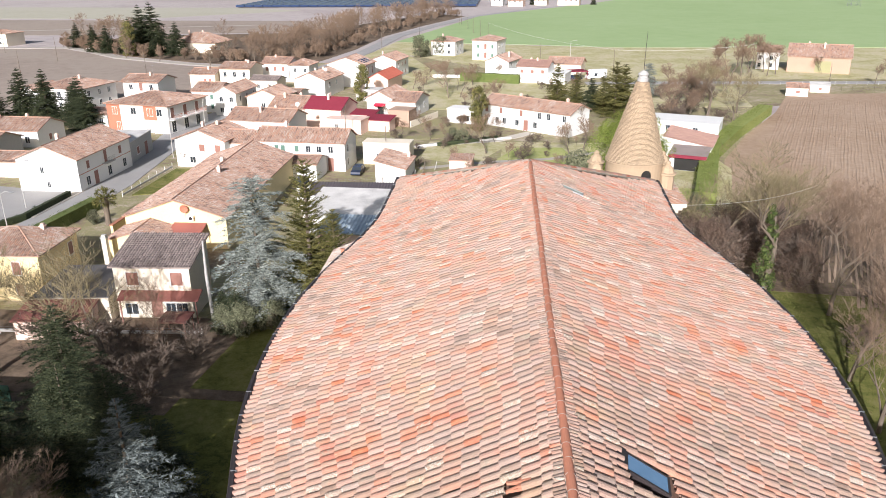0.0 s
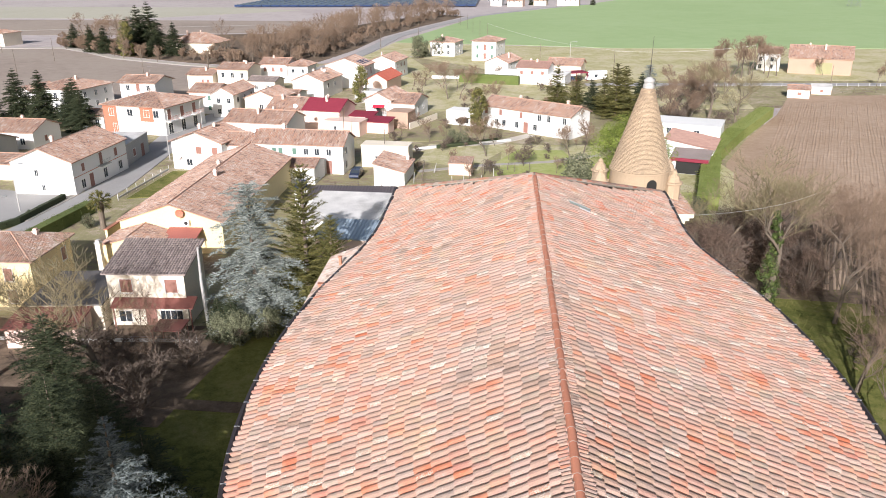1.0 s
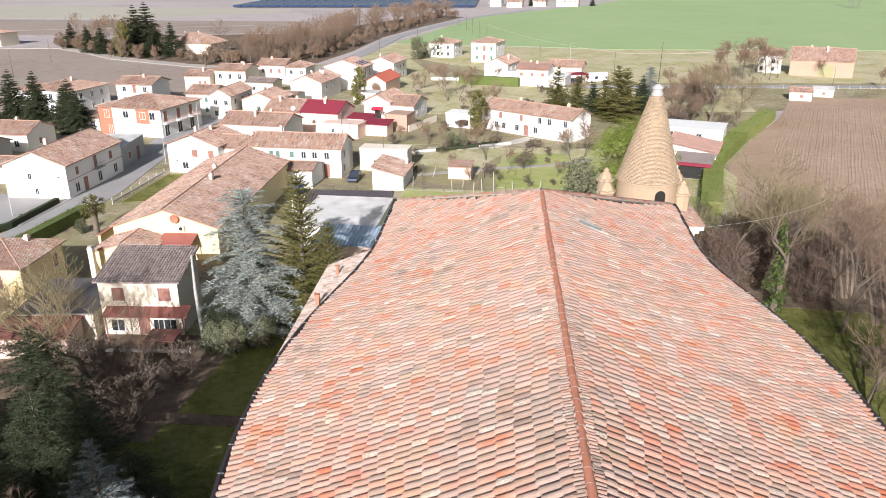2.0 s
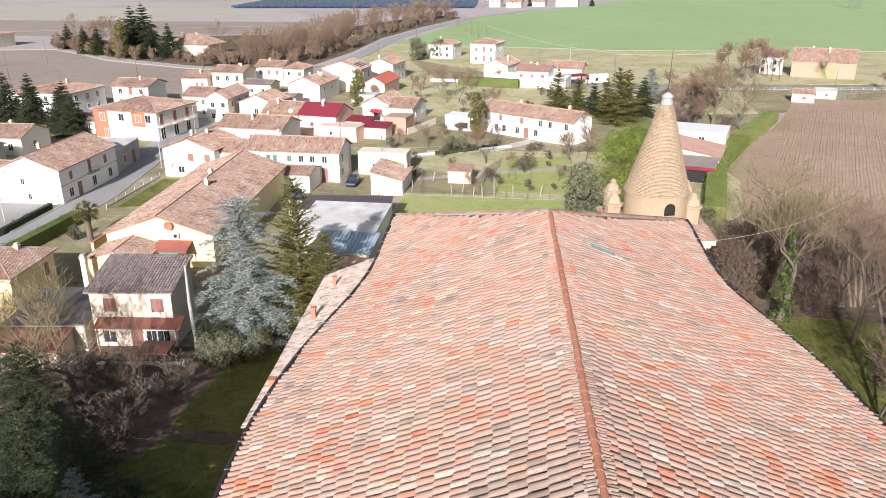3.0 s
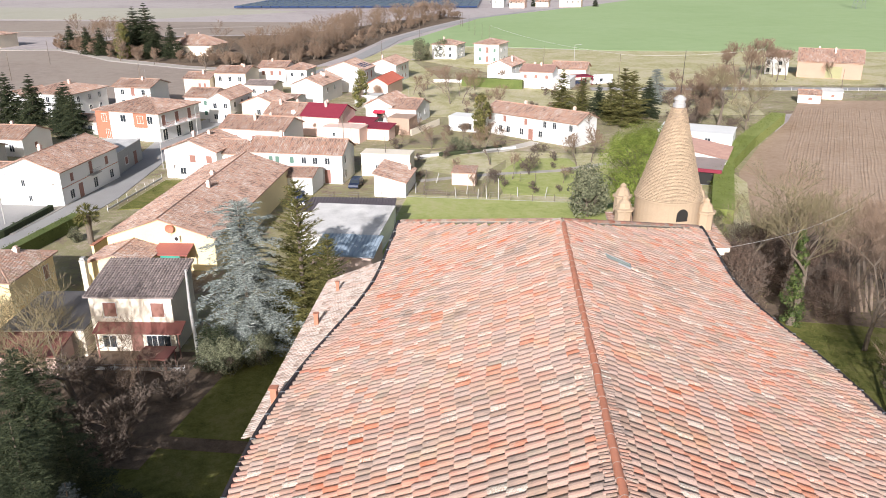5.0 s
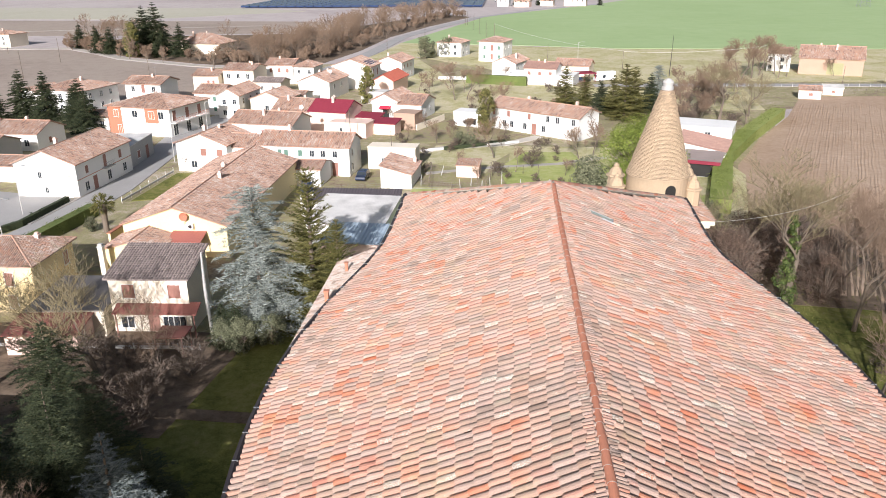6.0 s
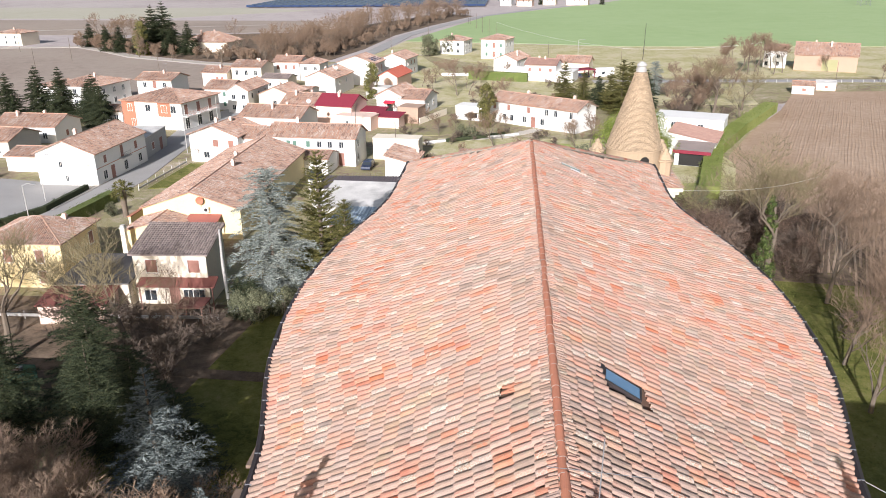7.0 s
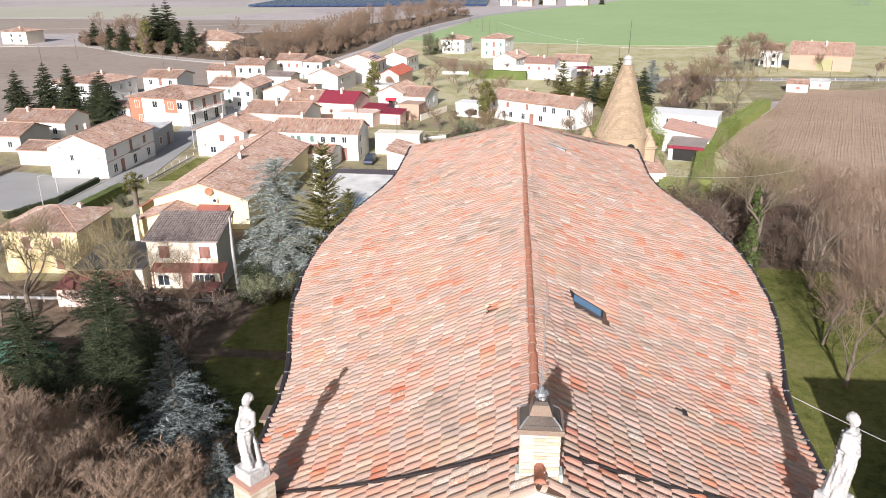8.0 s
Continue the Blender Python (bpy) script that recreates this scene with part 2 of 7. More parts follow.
M_CEDAR = material("blue_needles", [(0.115, 0.135, 0.12), (0.23, 0.255, 0.23), (0.36, 0.385, 0.35)], 0.8, 1, 0, 6, "island")
M_BLUENEEDLE = material("blue_spruce_needles", [(0.05, 0.063, 0.06), (0.12, 0.14, 0.135), (0.23, 0.26, 0.25)], 0.8, 1, 0, 6, "island")
M_SPRUCE = material("dark_needles", [(0.016, 0.024, 0.012), (0.038, 0.050, 0.022), (0.072, 0.080, 0.038)], 0.85, 1, 0, 6, "island")
M_CYPRESS = material("olive_needles", [(0.05, 0.055, 0.015), (0.11, 0.105, 0.03), (0.19, 0.165, 0.055)], 0.85, 1, 0, 6, "island")
M_PINE = material("pine_needles", [(0.09, 0.125, 0.02), (0.18, 0.23, 0.04), (0.27, 0.31, 0.075)], 0.85, 1, 0, 6, "island")
M_HEDGE = material("hedge_leaves", [(0.09, 0.12, 0.02), (0.17, 0.205, 0.045), (0.25, 0.28, 0.085)], 0.85, 1, 0, 6, "island")
M_FLASH = material("grey_green_flashing", shades((0.42, 0.46, 0.40)), 0.7, 3, 0.1)
M_SLABCLAY = material("worn_clay_slab", shades((0.50, 0.29, 0.22), 0.8, 1.2), 0.9, 4, 0.3)
M_DRYTANGLE = material("dry_tangle", [(0.06, 0.040, 0.028), (0.115, 0.075, 0.055), (0.19, 0.13, 0.095)], 0.9, 1, 0, 6, "island")
M_SOIL = ground("garden_soil", [(0.20, 0.15, 0.10), (0.29, 0.235, 0.165), (0.27, 0.26, 0.12), (0.36, 0.30, 0.225)], 0.2, 1.0, 6.0)
M_PALEGRAVEL = material("pale_gravel", [(0.42, 0.38, 0.33), (0.54, 0.50, 0.44)], 0.95, 1, 0.4, 20)
M_BEIGE = material("beige_render", shades((0.41, 0.285, 0.215), 0.8, 1.15), 0.9, 0.6, 0.15, 6)
M_KHAKI = material("khaki_boards", shades((0.30, 0.29, 0.16)), 0.8, 1, 0.2)
# brown soil with a slight blue-grey shift put in for haze
M_FIELD = ground("brown_field", [(0.245, 0.20, 0.17), (0.30, 0.245, 0.205), (0.34, 0.285, 0.24), (0.32, 0.285, 0.215)], 0.02, 0.3, 3.0, 3.4, 0.5)
M_STUBBLE = ground("stubble", [(0.36, 0.34, 0.27), (0.42, 0.40, 0.32), (0.46, 0.43, 0.36)], 0.01, 0.2, 3.0, 3.0, 0.3)
M_REDROOF = material("bright_red_tile", shades((0.36, 0.10, 0.068), 0.85, 1.15), 0.8, 1, 0.2, 9, "island", randw=0.4)
M_SPIREBED = material("old_brick_mortar", shades((0.27, 0.205, 0.145)), 0.95, 2, 0.4)
M_LICHENTILE = material("lichen_covered_tile", [(0.27, 0.19, 0.15), (0.42, 0.34, 0.285), (0.52, 0.455, 0.40), (0.45, 0.30, 0.235), (0.56, 0.50, 0.44)], 0.92, 2.0, 0.3, 12, "island", randw=0.8, spread=0.8)
M_OLIVE = material("olive_leaves", [(0.05, 0.055, 0.03), (0.11, 0.115, 0.065), (0.20, 0.20, 0.12)], 0.8, 1, 0, 6, "island")
M_HEDGED = material("dark_hedge_leaves", [(0.05, 0.07, 0.018), (0.10, 0.13, 0.035), (0.16, 0.185, 0.06)], 0.85, 1, 0, 6, "island")
M_PALEMORTAR = material("pale_mortar", shades((0.62, 0.52, 0.44)), 0.95, 3, 0.2)
M_CAPBRICK = material("weathered_cap_brick", [(0.09, 0.065, 0.05), (0.165, 0.12, 0.092), (0.25, 0.185, 0.14), (0.34, 0.26, 0.20)], 0.92, 4, 0.4, 12)
M_LEAD = material("weathered_lead", [(0.035, 0.028, 0.024), (0.07, 0.055, 0.046), (0.125, 0.10, 0.082), (0.21, 0.175, 0.145)], 0.8, 6, 0.3, 8)
M_IVY = material("ivy", [(0.03, 0.05, 0.012), (0.07, 0.10, 0.025), (0.13, 0.16, 0.045)], 0.7, 1, 0, 6, "island")
M_CLAY = material("tennis_clay", shades((0.42, 0.13, 0.06)), 0.95, 1, 0.2)
M_NET = material("green_windbreak", shades((0.05, 0.12, 0.09)), 0.9, 1, 0.2)
M_SOLAR = material("solar_panel", shades((0.03, 0.05, 0.11)), 0.15, 1, 0)
M_CAR = material("dark_blue_paint", shades((0.03, 0.04, 0.07)), 0.25, 1, 0)
M_WHITEPAINT = material("white_paint", shades((0.78, 0.78, 0.77)), 0.35, 1, 0)


# ---- mesh helpers ----
class Build:
    """Collects vertices and faces of one mesh."""

    def __init__(self):
        self.v, self.f = [], []

    def add(self, verts, faces):
        k = len(self.v)
        self.v.extend(tuple(p) for p in verts)
        self.f.extend(tuple(k + i for i in f) for f in faces)
        return self

    def box(self, x0, y0, z0, x1, y1, z1):
        return self.add([(x0, y0, z0), (x1, y0, z0), (x1, y1, z0), (x0, y1, z0), (x0, y0, z1), (x1, y0, z1), (x1, y1, z1), (x0, y1, z1)],
                        [(0, 3, 2, 1), (4, 5, 6, 7), (0, 1, 5, 4), (1, 2, 6, 5), (2, 3, 7, 6), (3, 0, 4, 7)])

    def prism(self, poly, z0, z1):
        n = len(poly)
        return self.add([(x, y, z0) for x, y in poly] + [(x, y, z1) for x, y in poly],
                        [tuple(range(n))[::-1], tuple(range(n, 2 * n))] + [(i, (i + 1) % n, n + (i + 1) % n, n + i) for i in range(n)])

    def lathe(self, rings, n=16, cx=0.0, cy=0.0):
        """rings: (radius, z) from below to the top."""
        pts = [(cx + r * math.cos(2 * math.pi * k / n), cy + r * math.sin(2 * math.pi * k / n), z) for r, z in rings for k in range(n)]
        fs = [(a * n + k, a * n + (k + 1) % n, (a + 1) * n + (k + 1) % n, (a + 1) * n + k) for a in range(len(rings) - 1) for k in range(n)]
        fs += [tuple(range(n))[::-1], tuple((len(rings) - 1) * n + k for k in range(n))]
        return self.add(pts, fs)

    def tube(self, pts, radii, n=4):
        """A tapering tube along points."""
        pts = [Vector(p) for p in pts]
        k0 = len(self.v)
        for i, p in enumerate(pts):
            d = (pts[min(i + 1, len(pts) - 1)] - pts[max(i - 1, 0)]).normalized()
            s = d.cross(Vector((0.31, 0.17, 0.93))).normalized() if abs(d.z) < 0.9 else d.cross(Vector((1, 0.1, 0))).normalized()
            u = d.cross(s)
            for k in range(n):
                a = 2 * math.pi * k / n
                self.v.append(tuple(p + radii[i] * (math.cos(a) * s + math.sin(a) * u)))
        for i in range(len(pts) - 1):
            for k in range(n):
                a, b = k0 + i * n + k, k0 + i * n + (k + 1) % n
                self.f.append((a, b, b + n, a + n))
        return self

    def data(self, name, mat, smooth=False):
        me = bpy.data.meshes.new(name)
        me.from_pydata(self.v, [], self.f)
        me.materials.append(mat)
        if smooth:
            me.polygons.foreach_set("use_smooth", [True] * len(me.polygons))
        me.update()
        return me


def thing(name, label, category, at=(0, 0, 0), turn=0.0, group="", kind=""):
    """An Empty at a thing's base."""
    ob = new(name)
    ob.empty_display_size = 0.2
    ob.matrix_basis = pose(*at, 0, 0, turn)
    return tagged(ob, label, category, group, kind)


def part(name, b, mat, parent, label="", smooth=False, kind=""):
    ob = new(name, b.data(name, mat, smooth))
    ob.parent = parent
    return tagged(ob, label, kind=kind)


def single(name, b, mat, label, category, group="", kind="", smooth=False):
    return tagged(new(name, b.data(name, mat, smooth)), label, category, group, kind)


def structure(name, b, mat, label, category):
    return single(name, b, mat, label, category, kind="structure")


def sheet(name, poly, z, mat, label, category):
    return structure(name, Build().prism(poly, z - 0.3, z), mat, label, category)


def ribbon(points, width):
    """The outline of a strip of even width along a line."""
    left, right = [], []
    for i, p in enumerate(points):
        a, b = Vector(points[max(i - 1, 0)]), Vector(points[min(i + 1, len(points) - 1)])
        d = (b - a).normalized()
        s = Vector((-d.y, d.x)) * width / 2
        left.append((p[0] + s.x, p[1] + s.y))
        right.append((p[0] - s.x, p[1] - s.y))
    return right + left[::-1]


def strip(points, width, z):
    """A strip mesh of quads along a line, with a small thickness."""
    out = ribbon(points, width)
    n = len(points)
    b = Build()
    for i in range(n - 1):
        b.prism([out[i], out[i + 1], out[2 * n - 2 - i], out[2 * n - 1 - i]], z - 0.3, z)
    return b


def tile_rows(b, p00, p10, p01, p11, pitch, length, rng, lift=0.07, rough=0.012, segs=3, cover=0.86):
    """Barrel tiles over a sloped quad. p00-p10 along the ridge, p01-p11 along the eave."""
    p00, p10, p01, p11 = (Vector(p) for p in (p00, p10, p01, p11))
    cols = max(1, round((p10 - p00).length / pitch))
    for c in range(cols):
        t = (c + 0.5) / cols
        top, low = p00.lerp(p10, t), p01.lerp(p11, t)
        run = low - top
        rows = max(1, round(run.length / length))
        along = (p10 - p00).lerp(p11 - p01, 0.5).normalized()
        down = run.normalized()
        up = along.cross(down)
        if up.z < 0:
            up = -up
        for r in range(rows):
            b_tile(b, top.lerp(low, r / rows), down, along, up, run.length / rows, pitch * cover, lift, rng, rough, segs)


def b_tile(b, at, down, along, up, length, width, lift, rng, rough, segs, gap=0.14):
    wob = rng.uniform(-rough, rough)
    a = at + up * (0.005 + wob * 0.5) + along * wob
    e = at + down * length * 1.12 + up * (0.03 + rng.uniform(0, rough * 1.5)) + along * (wob + rng.uniform(-rough, rough))
    vs = []
    for p, w in ((a, width * 0.42), (e, width * 0.5)):
        for k in range(segs + 1):
            ang = math.pi * (gap + (1 - 2 * gap) * k / segs)
            vs.append(p - along * math.cos(ang) * w + up * math.sin(ang) * lift * (0.9 if p is a else 1.05))
    n = segs + 1
    fs = [(k, k + 1, n + k + 1, n + k) for k in range(segs)] + [tuple(range(n, 2 * n))]
    b.add(vs, fs)


# ---- ground, fields, roads ----
def ring(r, n=48, cx=0.0, cy=150.0):
    return [(cx + r * math.cos(2 * math.pi * k / n), cy + r * math.sin(2 * math.pi * k / n)) for k in range(n)]


structure("ground", Build().prism(ring(4500), -1.0, 0.0), M_FAR, "bare brown farmland plain reaching the horizon", "ground")
sheet("village_ground", [(-130, 40), (40, 40), (40, 130), (64, 212), (120, 236), (120, 262), (30, 262), (-20, 330), (-58, 300), (-110, 285), (-128, 200)], 0.03, M_EARTH, "trodden earth and thin winter grass between houses", "ground")
sheet("brown_field", [(-330, 348), (-230, 342), (-193, 345), (-170, 326), (-152, 309), (-115, 289), (-92, 281), (-80, 262), (-84, 215), (-118, 196), (-140, 120), (-400, 150)], 0.055, M_FIELD, "brown field inside the lane", "field")
sheet("meadow", [(-19, 112), (30, 112), (40, 150), (38, 170), (-16, 170), (-17, 140)], 0.07, M_GRASS, "patchy winter meadow grass behind the church", "lawn")
sheet("green_strip", [(-18, 112), (29, 112), (31, 137.2), (13.3, 136.9), (-17, 138.8)], 0.10, M_MEADOW, "green grass strip behind the church", "lawn")
sheet("green_lawn_patch", [(-1.5, 141), (-3, 153), (2.1, 165), (11, 165.5), (14, 150), (12.6, 139.2)], 0.10, M_MEADOW, "green mown grass in the meadow garden", "lawn")
sheet("garden_ground", [(-62, 66.6), (-29, 66.6), (-27, 84), (-32, 85), (-58, 86), (-64, 84)], 0.07, M_LITTER, "brown leaf litter under the garden trees", "ground")
sheet("wood_floor", [(19, 97), (44, 94), (58, 96), (44, 122), (30, 120), (19, 111)], 0.08, M_LITTER, "brown leaf litter under the bare trees", "ground")
sheet("meadow_far", [(-30, 205), (62, 212), (66, 246), (24, 246), (-10, 262), (-40, 262)], 0.07, M_GRASS, "dry winter grass between village houses", "lawn")
sheet("grass_strip", [(14, 258), (160, 262), (175, 348), (45, 349), (8, 358), (-38, 322)], 0.07, M_GRASS, "faded grass strip beside the wheat field", "lawn")
sheet("lawn", [(-36, 40), (48, 35), (50, 112), (-17, 112), (-30, 90)], 0.06, M_LAWN, "mown green lawn round the church", "lawn")
sheet("ploughed_field", [(32, 124), (40.6, 157), (50.4, 178), (64.8, 204), (77, 231.7), (420, 262), (560, 60), (60, 40), (46, 90)], 0.05, M_PLOUGH, "ploughed brown field with long furrows", "field")
sheet("green_field", [(-50, 372), (8, 361), (45, 350), (180, 349), (900, 520), (1600, 1500), (500, 1500), (60, 660), (-16, 540)], 0.10, M_GREEN, "smooth green winter wheat field", "field")
sheet("verge", [(-64, 268), (-38, 262), (-20, 262), (-38, 322), (8, 358), (-50, 372), (-54, 330), (-59, 300)], 0.06, M_GRASS, "dry roadside grass", "lawn")
structure("far_road", strip([(-66, 270), (-60, 305), (-57, 335), (-53, 400), (-40, 460), (-20, 534), (20, 610), (75, 680)], 6.0, 0.14), M_ROAD, "pale country road between fields", "road")
structure("lane", strip([(-330, 352), (-230, 346), (-193, 349), (-170, 330), (-152, 313), (-115, 293), (-90, 284)], 4.2, 0.14), M_GRAVEL, "pale gravel lane across brown fields", "road")
structure("cross_road", strip([(24, 250), (60, 252), (110, 253), (200, 258), (420, 275)], 5.0, 0.14), M_ROAD, "asphalt road beside a fence", "road")
structure("street", strip([(-73, 70), (-70.5, 95), (-67.5, 117), (-67, 135), (-69, 155), (-72.5, 178), (-70, 200), (-64, 230)], 6.4, 0.12), M_ROAD, "grey asphalt village street", "road")
structure("pavement", strip([(-71.0, 117), (-70.3, 135), (-71.6, 147)], 1.2, 0.20), M_GRAVEL, "raised concrete pavement along the white house", "pavement")
structure("garden_path", strip([(-45, 71), (-30, 70.2), (-14, 69.5)], 1.6, 0.10), M_LITTER, "worn path across the shaded lawn", "path")
sheet("garden_soil", [(-24.3, 205), (-16.6, 199), (-11.3, 188), (-8.3, 175.4), (-15.9, 172.4), (-22.6, 171.7), (-25.1, 176.6)], 0.09, M_SOIL, "bare brown garden soil behind the cottages", "garden")
sheet("vegetable_plot", [(-17, 156), (-11, 152.6), (-5.2, 149), (-3.8, 157), (-1, 164), (-1.5, 142), (-2.5, 138.9), (-17.2, 139.6)], 0.09, M_SOIL, "worn brown vegetable plot with thin grass", "garden")
structure("driveway", strip([(-18.4, 164.5), (-14.1, 167.8), (-8.0, 169.6), (-2.3, 171.4), (2.3, 176.0), (5.2, 179.2)], 2.6, 0.13), M_PALEGRAVEL, "pale gravel driveway to the long white house", "path")
structure("yard_path", strip([(-16, 148), (-4, 153), (8, 156), (18, 162)], 1.6, 0.12), M_GRAVEL, "pale path through the meadow", "path")
sheet("tennis_court", [(-62, 38), (-41.5, 38), (-41.5, 63), (-62, 63)], 0.09, M_CLAY, "red clay tennis court", "court")
b = Build()
for i in range(26):
    for k in range(9):
        b.box(-214 + i * 7.4, 640 + 14 * k, 0.6, -207.2 + i * 7.4, 649 + 14 * k, 2.0)
single("solar_park", b, M_SOLAR, "dark blue rows of a distant solar park", "solar park", kind="stuff")

# furrows of the ploughed field, real ridges nearest to the church
b = Build()
rng = random.Random(5)
for i in range(460):
    x = -40 + i * 0.62
    rowpts = []
    for k in range(28):
        py = 44 + 6.8 * k
        px = x + (py - 45) * 0.40 + rng.uniform(-0.16, 0.16)
        edge = 34 + max(0, py - 124) * 0.38 + (0 if py > 100 else (100 - py) * 0.25)
        if edge + 1.2 < px < 230 and py < 226 + (px - 77) * 0.08:
            rowpts.append((px, py))
    if len(rowpts) < 2:
        continue
    k0 = len(b.v)
    for px, py in rowpts:
        h = rng.uniform(-0.03, 0.08)
        b.v += [(px - 0.25, py, 0.04), (px - 0.07, py, 0.07 + h), (px + 0.08, py, 0.07 + h * 0.9), (px + 0.25, py, 0.04)]
    for k in range(len(rowpts) - 1):
        for q in range(3):
            a = k0 + 4 * k + q
            b.f.append((a, a + 1, a + 5, a + 4))
single("furrows", b, M_PLOUGH, "earth ridges of the ploughed field", "soil", kind="stuff")

sheet("wood_ground", [(-195, 352), (-171, 335), (-152, 318), (-116, 298), (-90, 289), (-70, 296), (-63, 340), (-59, 400), (-46, 462), (-26, 536), (-48, 560), (-84, 470), (-112, 418), (-190, 402)], 0.075, M_LITTER, "brown litter under the wood beside the road", "ground")
sheet("stubble_field", [(-760, 560), (-240, 520), (-150, 600), (-215, 640), (-760, 690)], 0.05, M_STUBBLE, "pale grey-green stubble field", "field")
sheet("dark_field", [(-420, 404), (-196, 408), (-112, 424), (-86, 474), (-120, 500), (-420, 520)], 0.05, M_FIELD, "dark brown harrowed field beyond the wood", "field")
structure("field_track", strip([(-420, 398), (-300, 425), (-220, 447), (-140, 470)], 3.0, 0.09), M_GRAVEL, "pale track between brown fields", "road")

# ---- church ----
RIDGE_Z, EAVE_Z, RIDGE_X = 27.58, 23.70, 0.042
FRONT_Y, HIP_Y, BACK_Y = 16.4, 45.6, 56.6
PLAN_L = [(16.5, 6.3), (20, 6.55), (22, 6.7), (24.5, 6.85), (26, 6.95), (28, 7.38), (30, 7.95), (32, 8.36), (34, 8.58), (36, 8.68), (38, 8.68), (40, 8.52), (42, 8.27), (44, 7.88), (46, 7.48), (48, 7.17), (50, 7.03), (56.6, 7.08)]
PLAN_R = [(16.5, 6.8), (20, 7.0), (22, 7.1), (25, 7.2), (26, 7.34), (28, 7.84), (30, 8.4), (32, 8.82), (34, 9.04), (36, 9.14), (38, 9.14), (40, 8.98), (42, 8.7), (44, 8.3), (46, 7.82), (48, 7.42), (50, 7.3), (56.6, 7.65)]


def half_width(plan, y):
    """Smooth half-width of the curved plan."""
    def lin(v):
        for (a, wa), (c, wc) in zip(plan, plan[1:]):
            if v <= c:
                return wa + (wc - wa) * max(0.0, (v - a)) / (c - a)
        return plan[-1][1]
    return sum(lin(y + d) for d in (-1.0, -0.5, 0, 0.5, 1.0)) / 5


def front_y(x):
    """Where the tiles meet the gutter behind the convex front."""
    return 17.5 + 0.38 * abs(x) + 0.014 * x * x


def hip_x(y, side):
    """How far out the hip line has come at y (0 before the ridge's end)."""
    if y <= HIP_Y:
        return 0.0
    plan = PLAN_L if side < 0 else PLAN_R
    return half_width(plan, BACK_Y) * (y - HIP_Y) / (BACK_Y - HIP_Y)


def roof_point(y, side, f):
    """f from 0 at the ridge to 1 at the eave, along a straight row of tiles."""
    w = half_width(PLAN_L if side < 0 else PLAN_R, y)
    sag = -0.10 * math.sin(math.pi * f)
    return Vector((side * w * f + RIDGE_X * (1 - f), y, RIDGE_Z + (EAVE_Z - RIDGE_Z) * f + sag))


def tile_frame(y, side, f, pitch=0.235):
    """Place and axes of a tile: its upper end, the way down, along and up."""
    p, q = roof_point(y, side, f), roof_point(y, side, f + 0.03)
    along = (roof_point(y + 0.3, side, f) - roof_point(y - 0.3, side, f)).normalized()
    down = (q - p).normalized()
    along = (along - down * along.dot(down)).normalized()
    up = along.cross(down)
    return p, down, along, (up if up.z > 0 else -up)


church = thing("church", "large brick church under a curved terracotta tile roof", "church", (0, 38, 0))
CH = (0, -38, 0)


def shifted(b, off):
    b.v = [(x + off[0], y + off[1], z + off[2]) for x, y, z in b.v]
    return b


def ch_part(name, b, mat, label="", smooth=False, kind="", parent=None):
    return part(name, shifted(b, CH), mat, parent or church, label, smooth, kind)


ys = [FRONT_Y + (BACK_Y - FRONT_Y) * k / 40 for k in range(41)]
back = [y for y in ys if y > 24.0]
outline = [(6.9 - 0.575 * k, front_y(6.9 - 0.575 * k) - 0.7) for k in range(25)][::-1]
outline += [(half_width(PLAN_R, y) - 0.55, y) for y in back] + [(-half_width(PLAN_L, y) + 0.55, y) for y in back[::-1]]
ch_part("wall", Build().prism(outline, 0, EAVE_Z - 0.45), M_BRICK, "pale brick church wall")
# decks of the two long slopes and of the hidden hip
for side in (-1, 1):
    b = Build()
    fs = [k / 6 for k in range(7)]
    for y in ys:
        w = half_width(PLAN_L if side < 0 else PLAN_R, y)
        f0 = hip_x(y, side) / w
        for f in fs:
            q = roof_point(y, side, f0 + (1 - f0) * f) - Vector((0, 0, 0.075))
            q.y = max(q.y, front_y(q.x) - 0.95)
            b.v.append(tuple(q))
    for i in range(40):
        for k in range(6):
            a = i * 7 + k
            b.f.append((a, a + 1, a + 8, a + 7) if side > 0 else (a, a + 7, a + 8, a + 1))
    ch_part("roof_deck", b, M_DECK, "dark boards and clay under the tiles")
    # gutter along the eave
    g = Build()
    eave = [y for y in ys if y > 20.6]
    g.tube([roof_point(y, side, 1.0) + Vector((side * 0.14, 0, -0.03)) for y in eave], [0.13] * len(eave), 7)
    gutter = ch_part("gutter", g, M_METAL, "dark metal eaves gutter")
    strap = Build().box(-0.08, -0.012, -0.015, 0.08, 0.012, 0.015).data("strap", M_ZINC)
    for k in range(28):
        y = 21.4 + 1.24 * k
        ob = new("strap", strap)
        ob.parent = gutter
        ob.matrix_basis = Matrix.Translation(roof_point(y, side, 1.0) + Vector((side * 0.14, 0, 0.09)) + Vector(CH))
    s = Build()
    s.tube([roof_point(y, side, 1.0) + Vector((-side * 0.3, 0, -0.28)) for y in eave], [0.22] * len(eave), 4)
    ch_part("cornice", s, M_CREAMBRICK)
hip = Build()
hip.add([(RIDGE_X, HIP_Y, RIDGE_Z - 0.05), tuple(roof_point(BACK_Y, 1, 1)), tuple(roof_point(BACK_Y, -1, 1))], [(0, 1, 2)])
ch_part("hip_slope", hip, M_OLD, "tiled hip slope at the back")

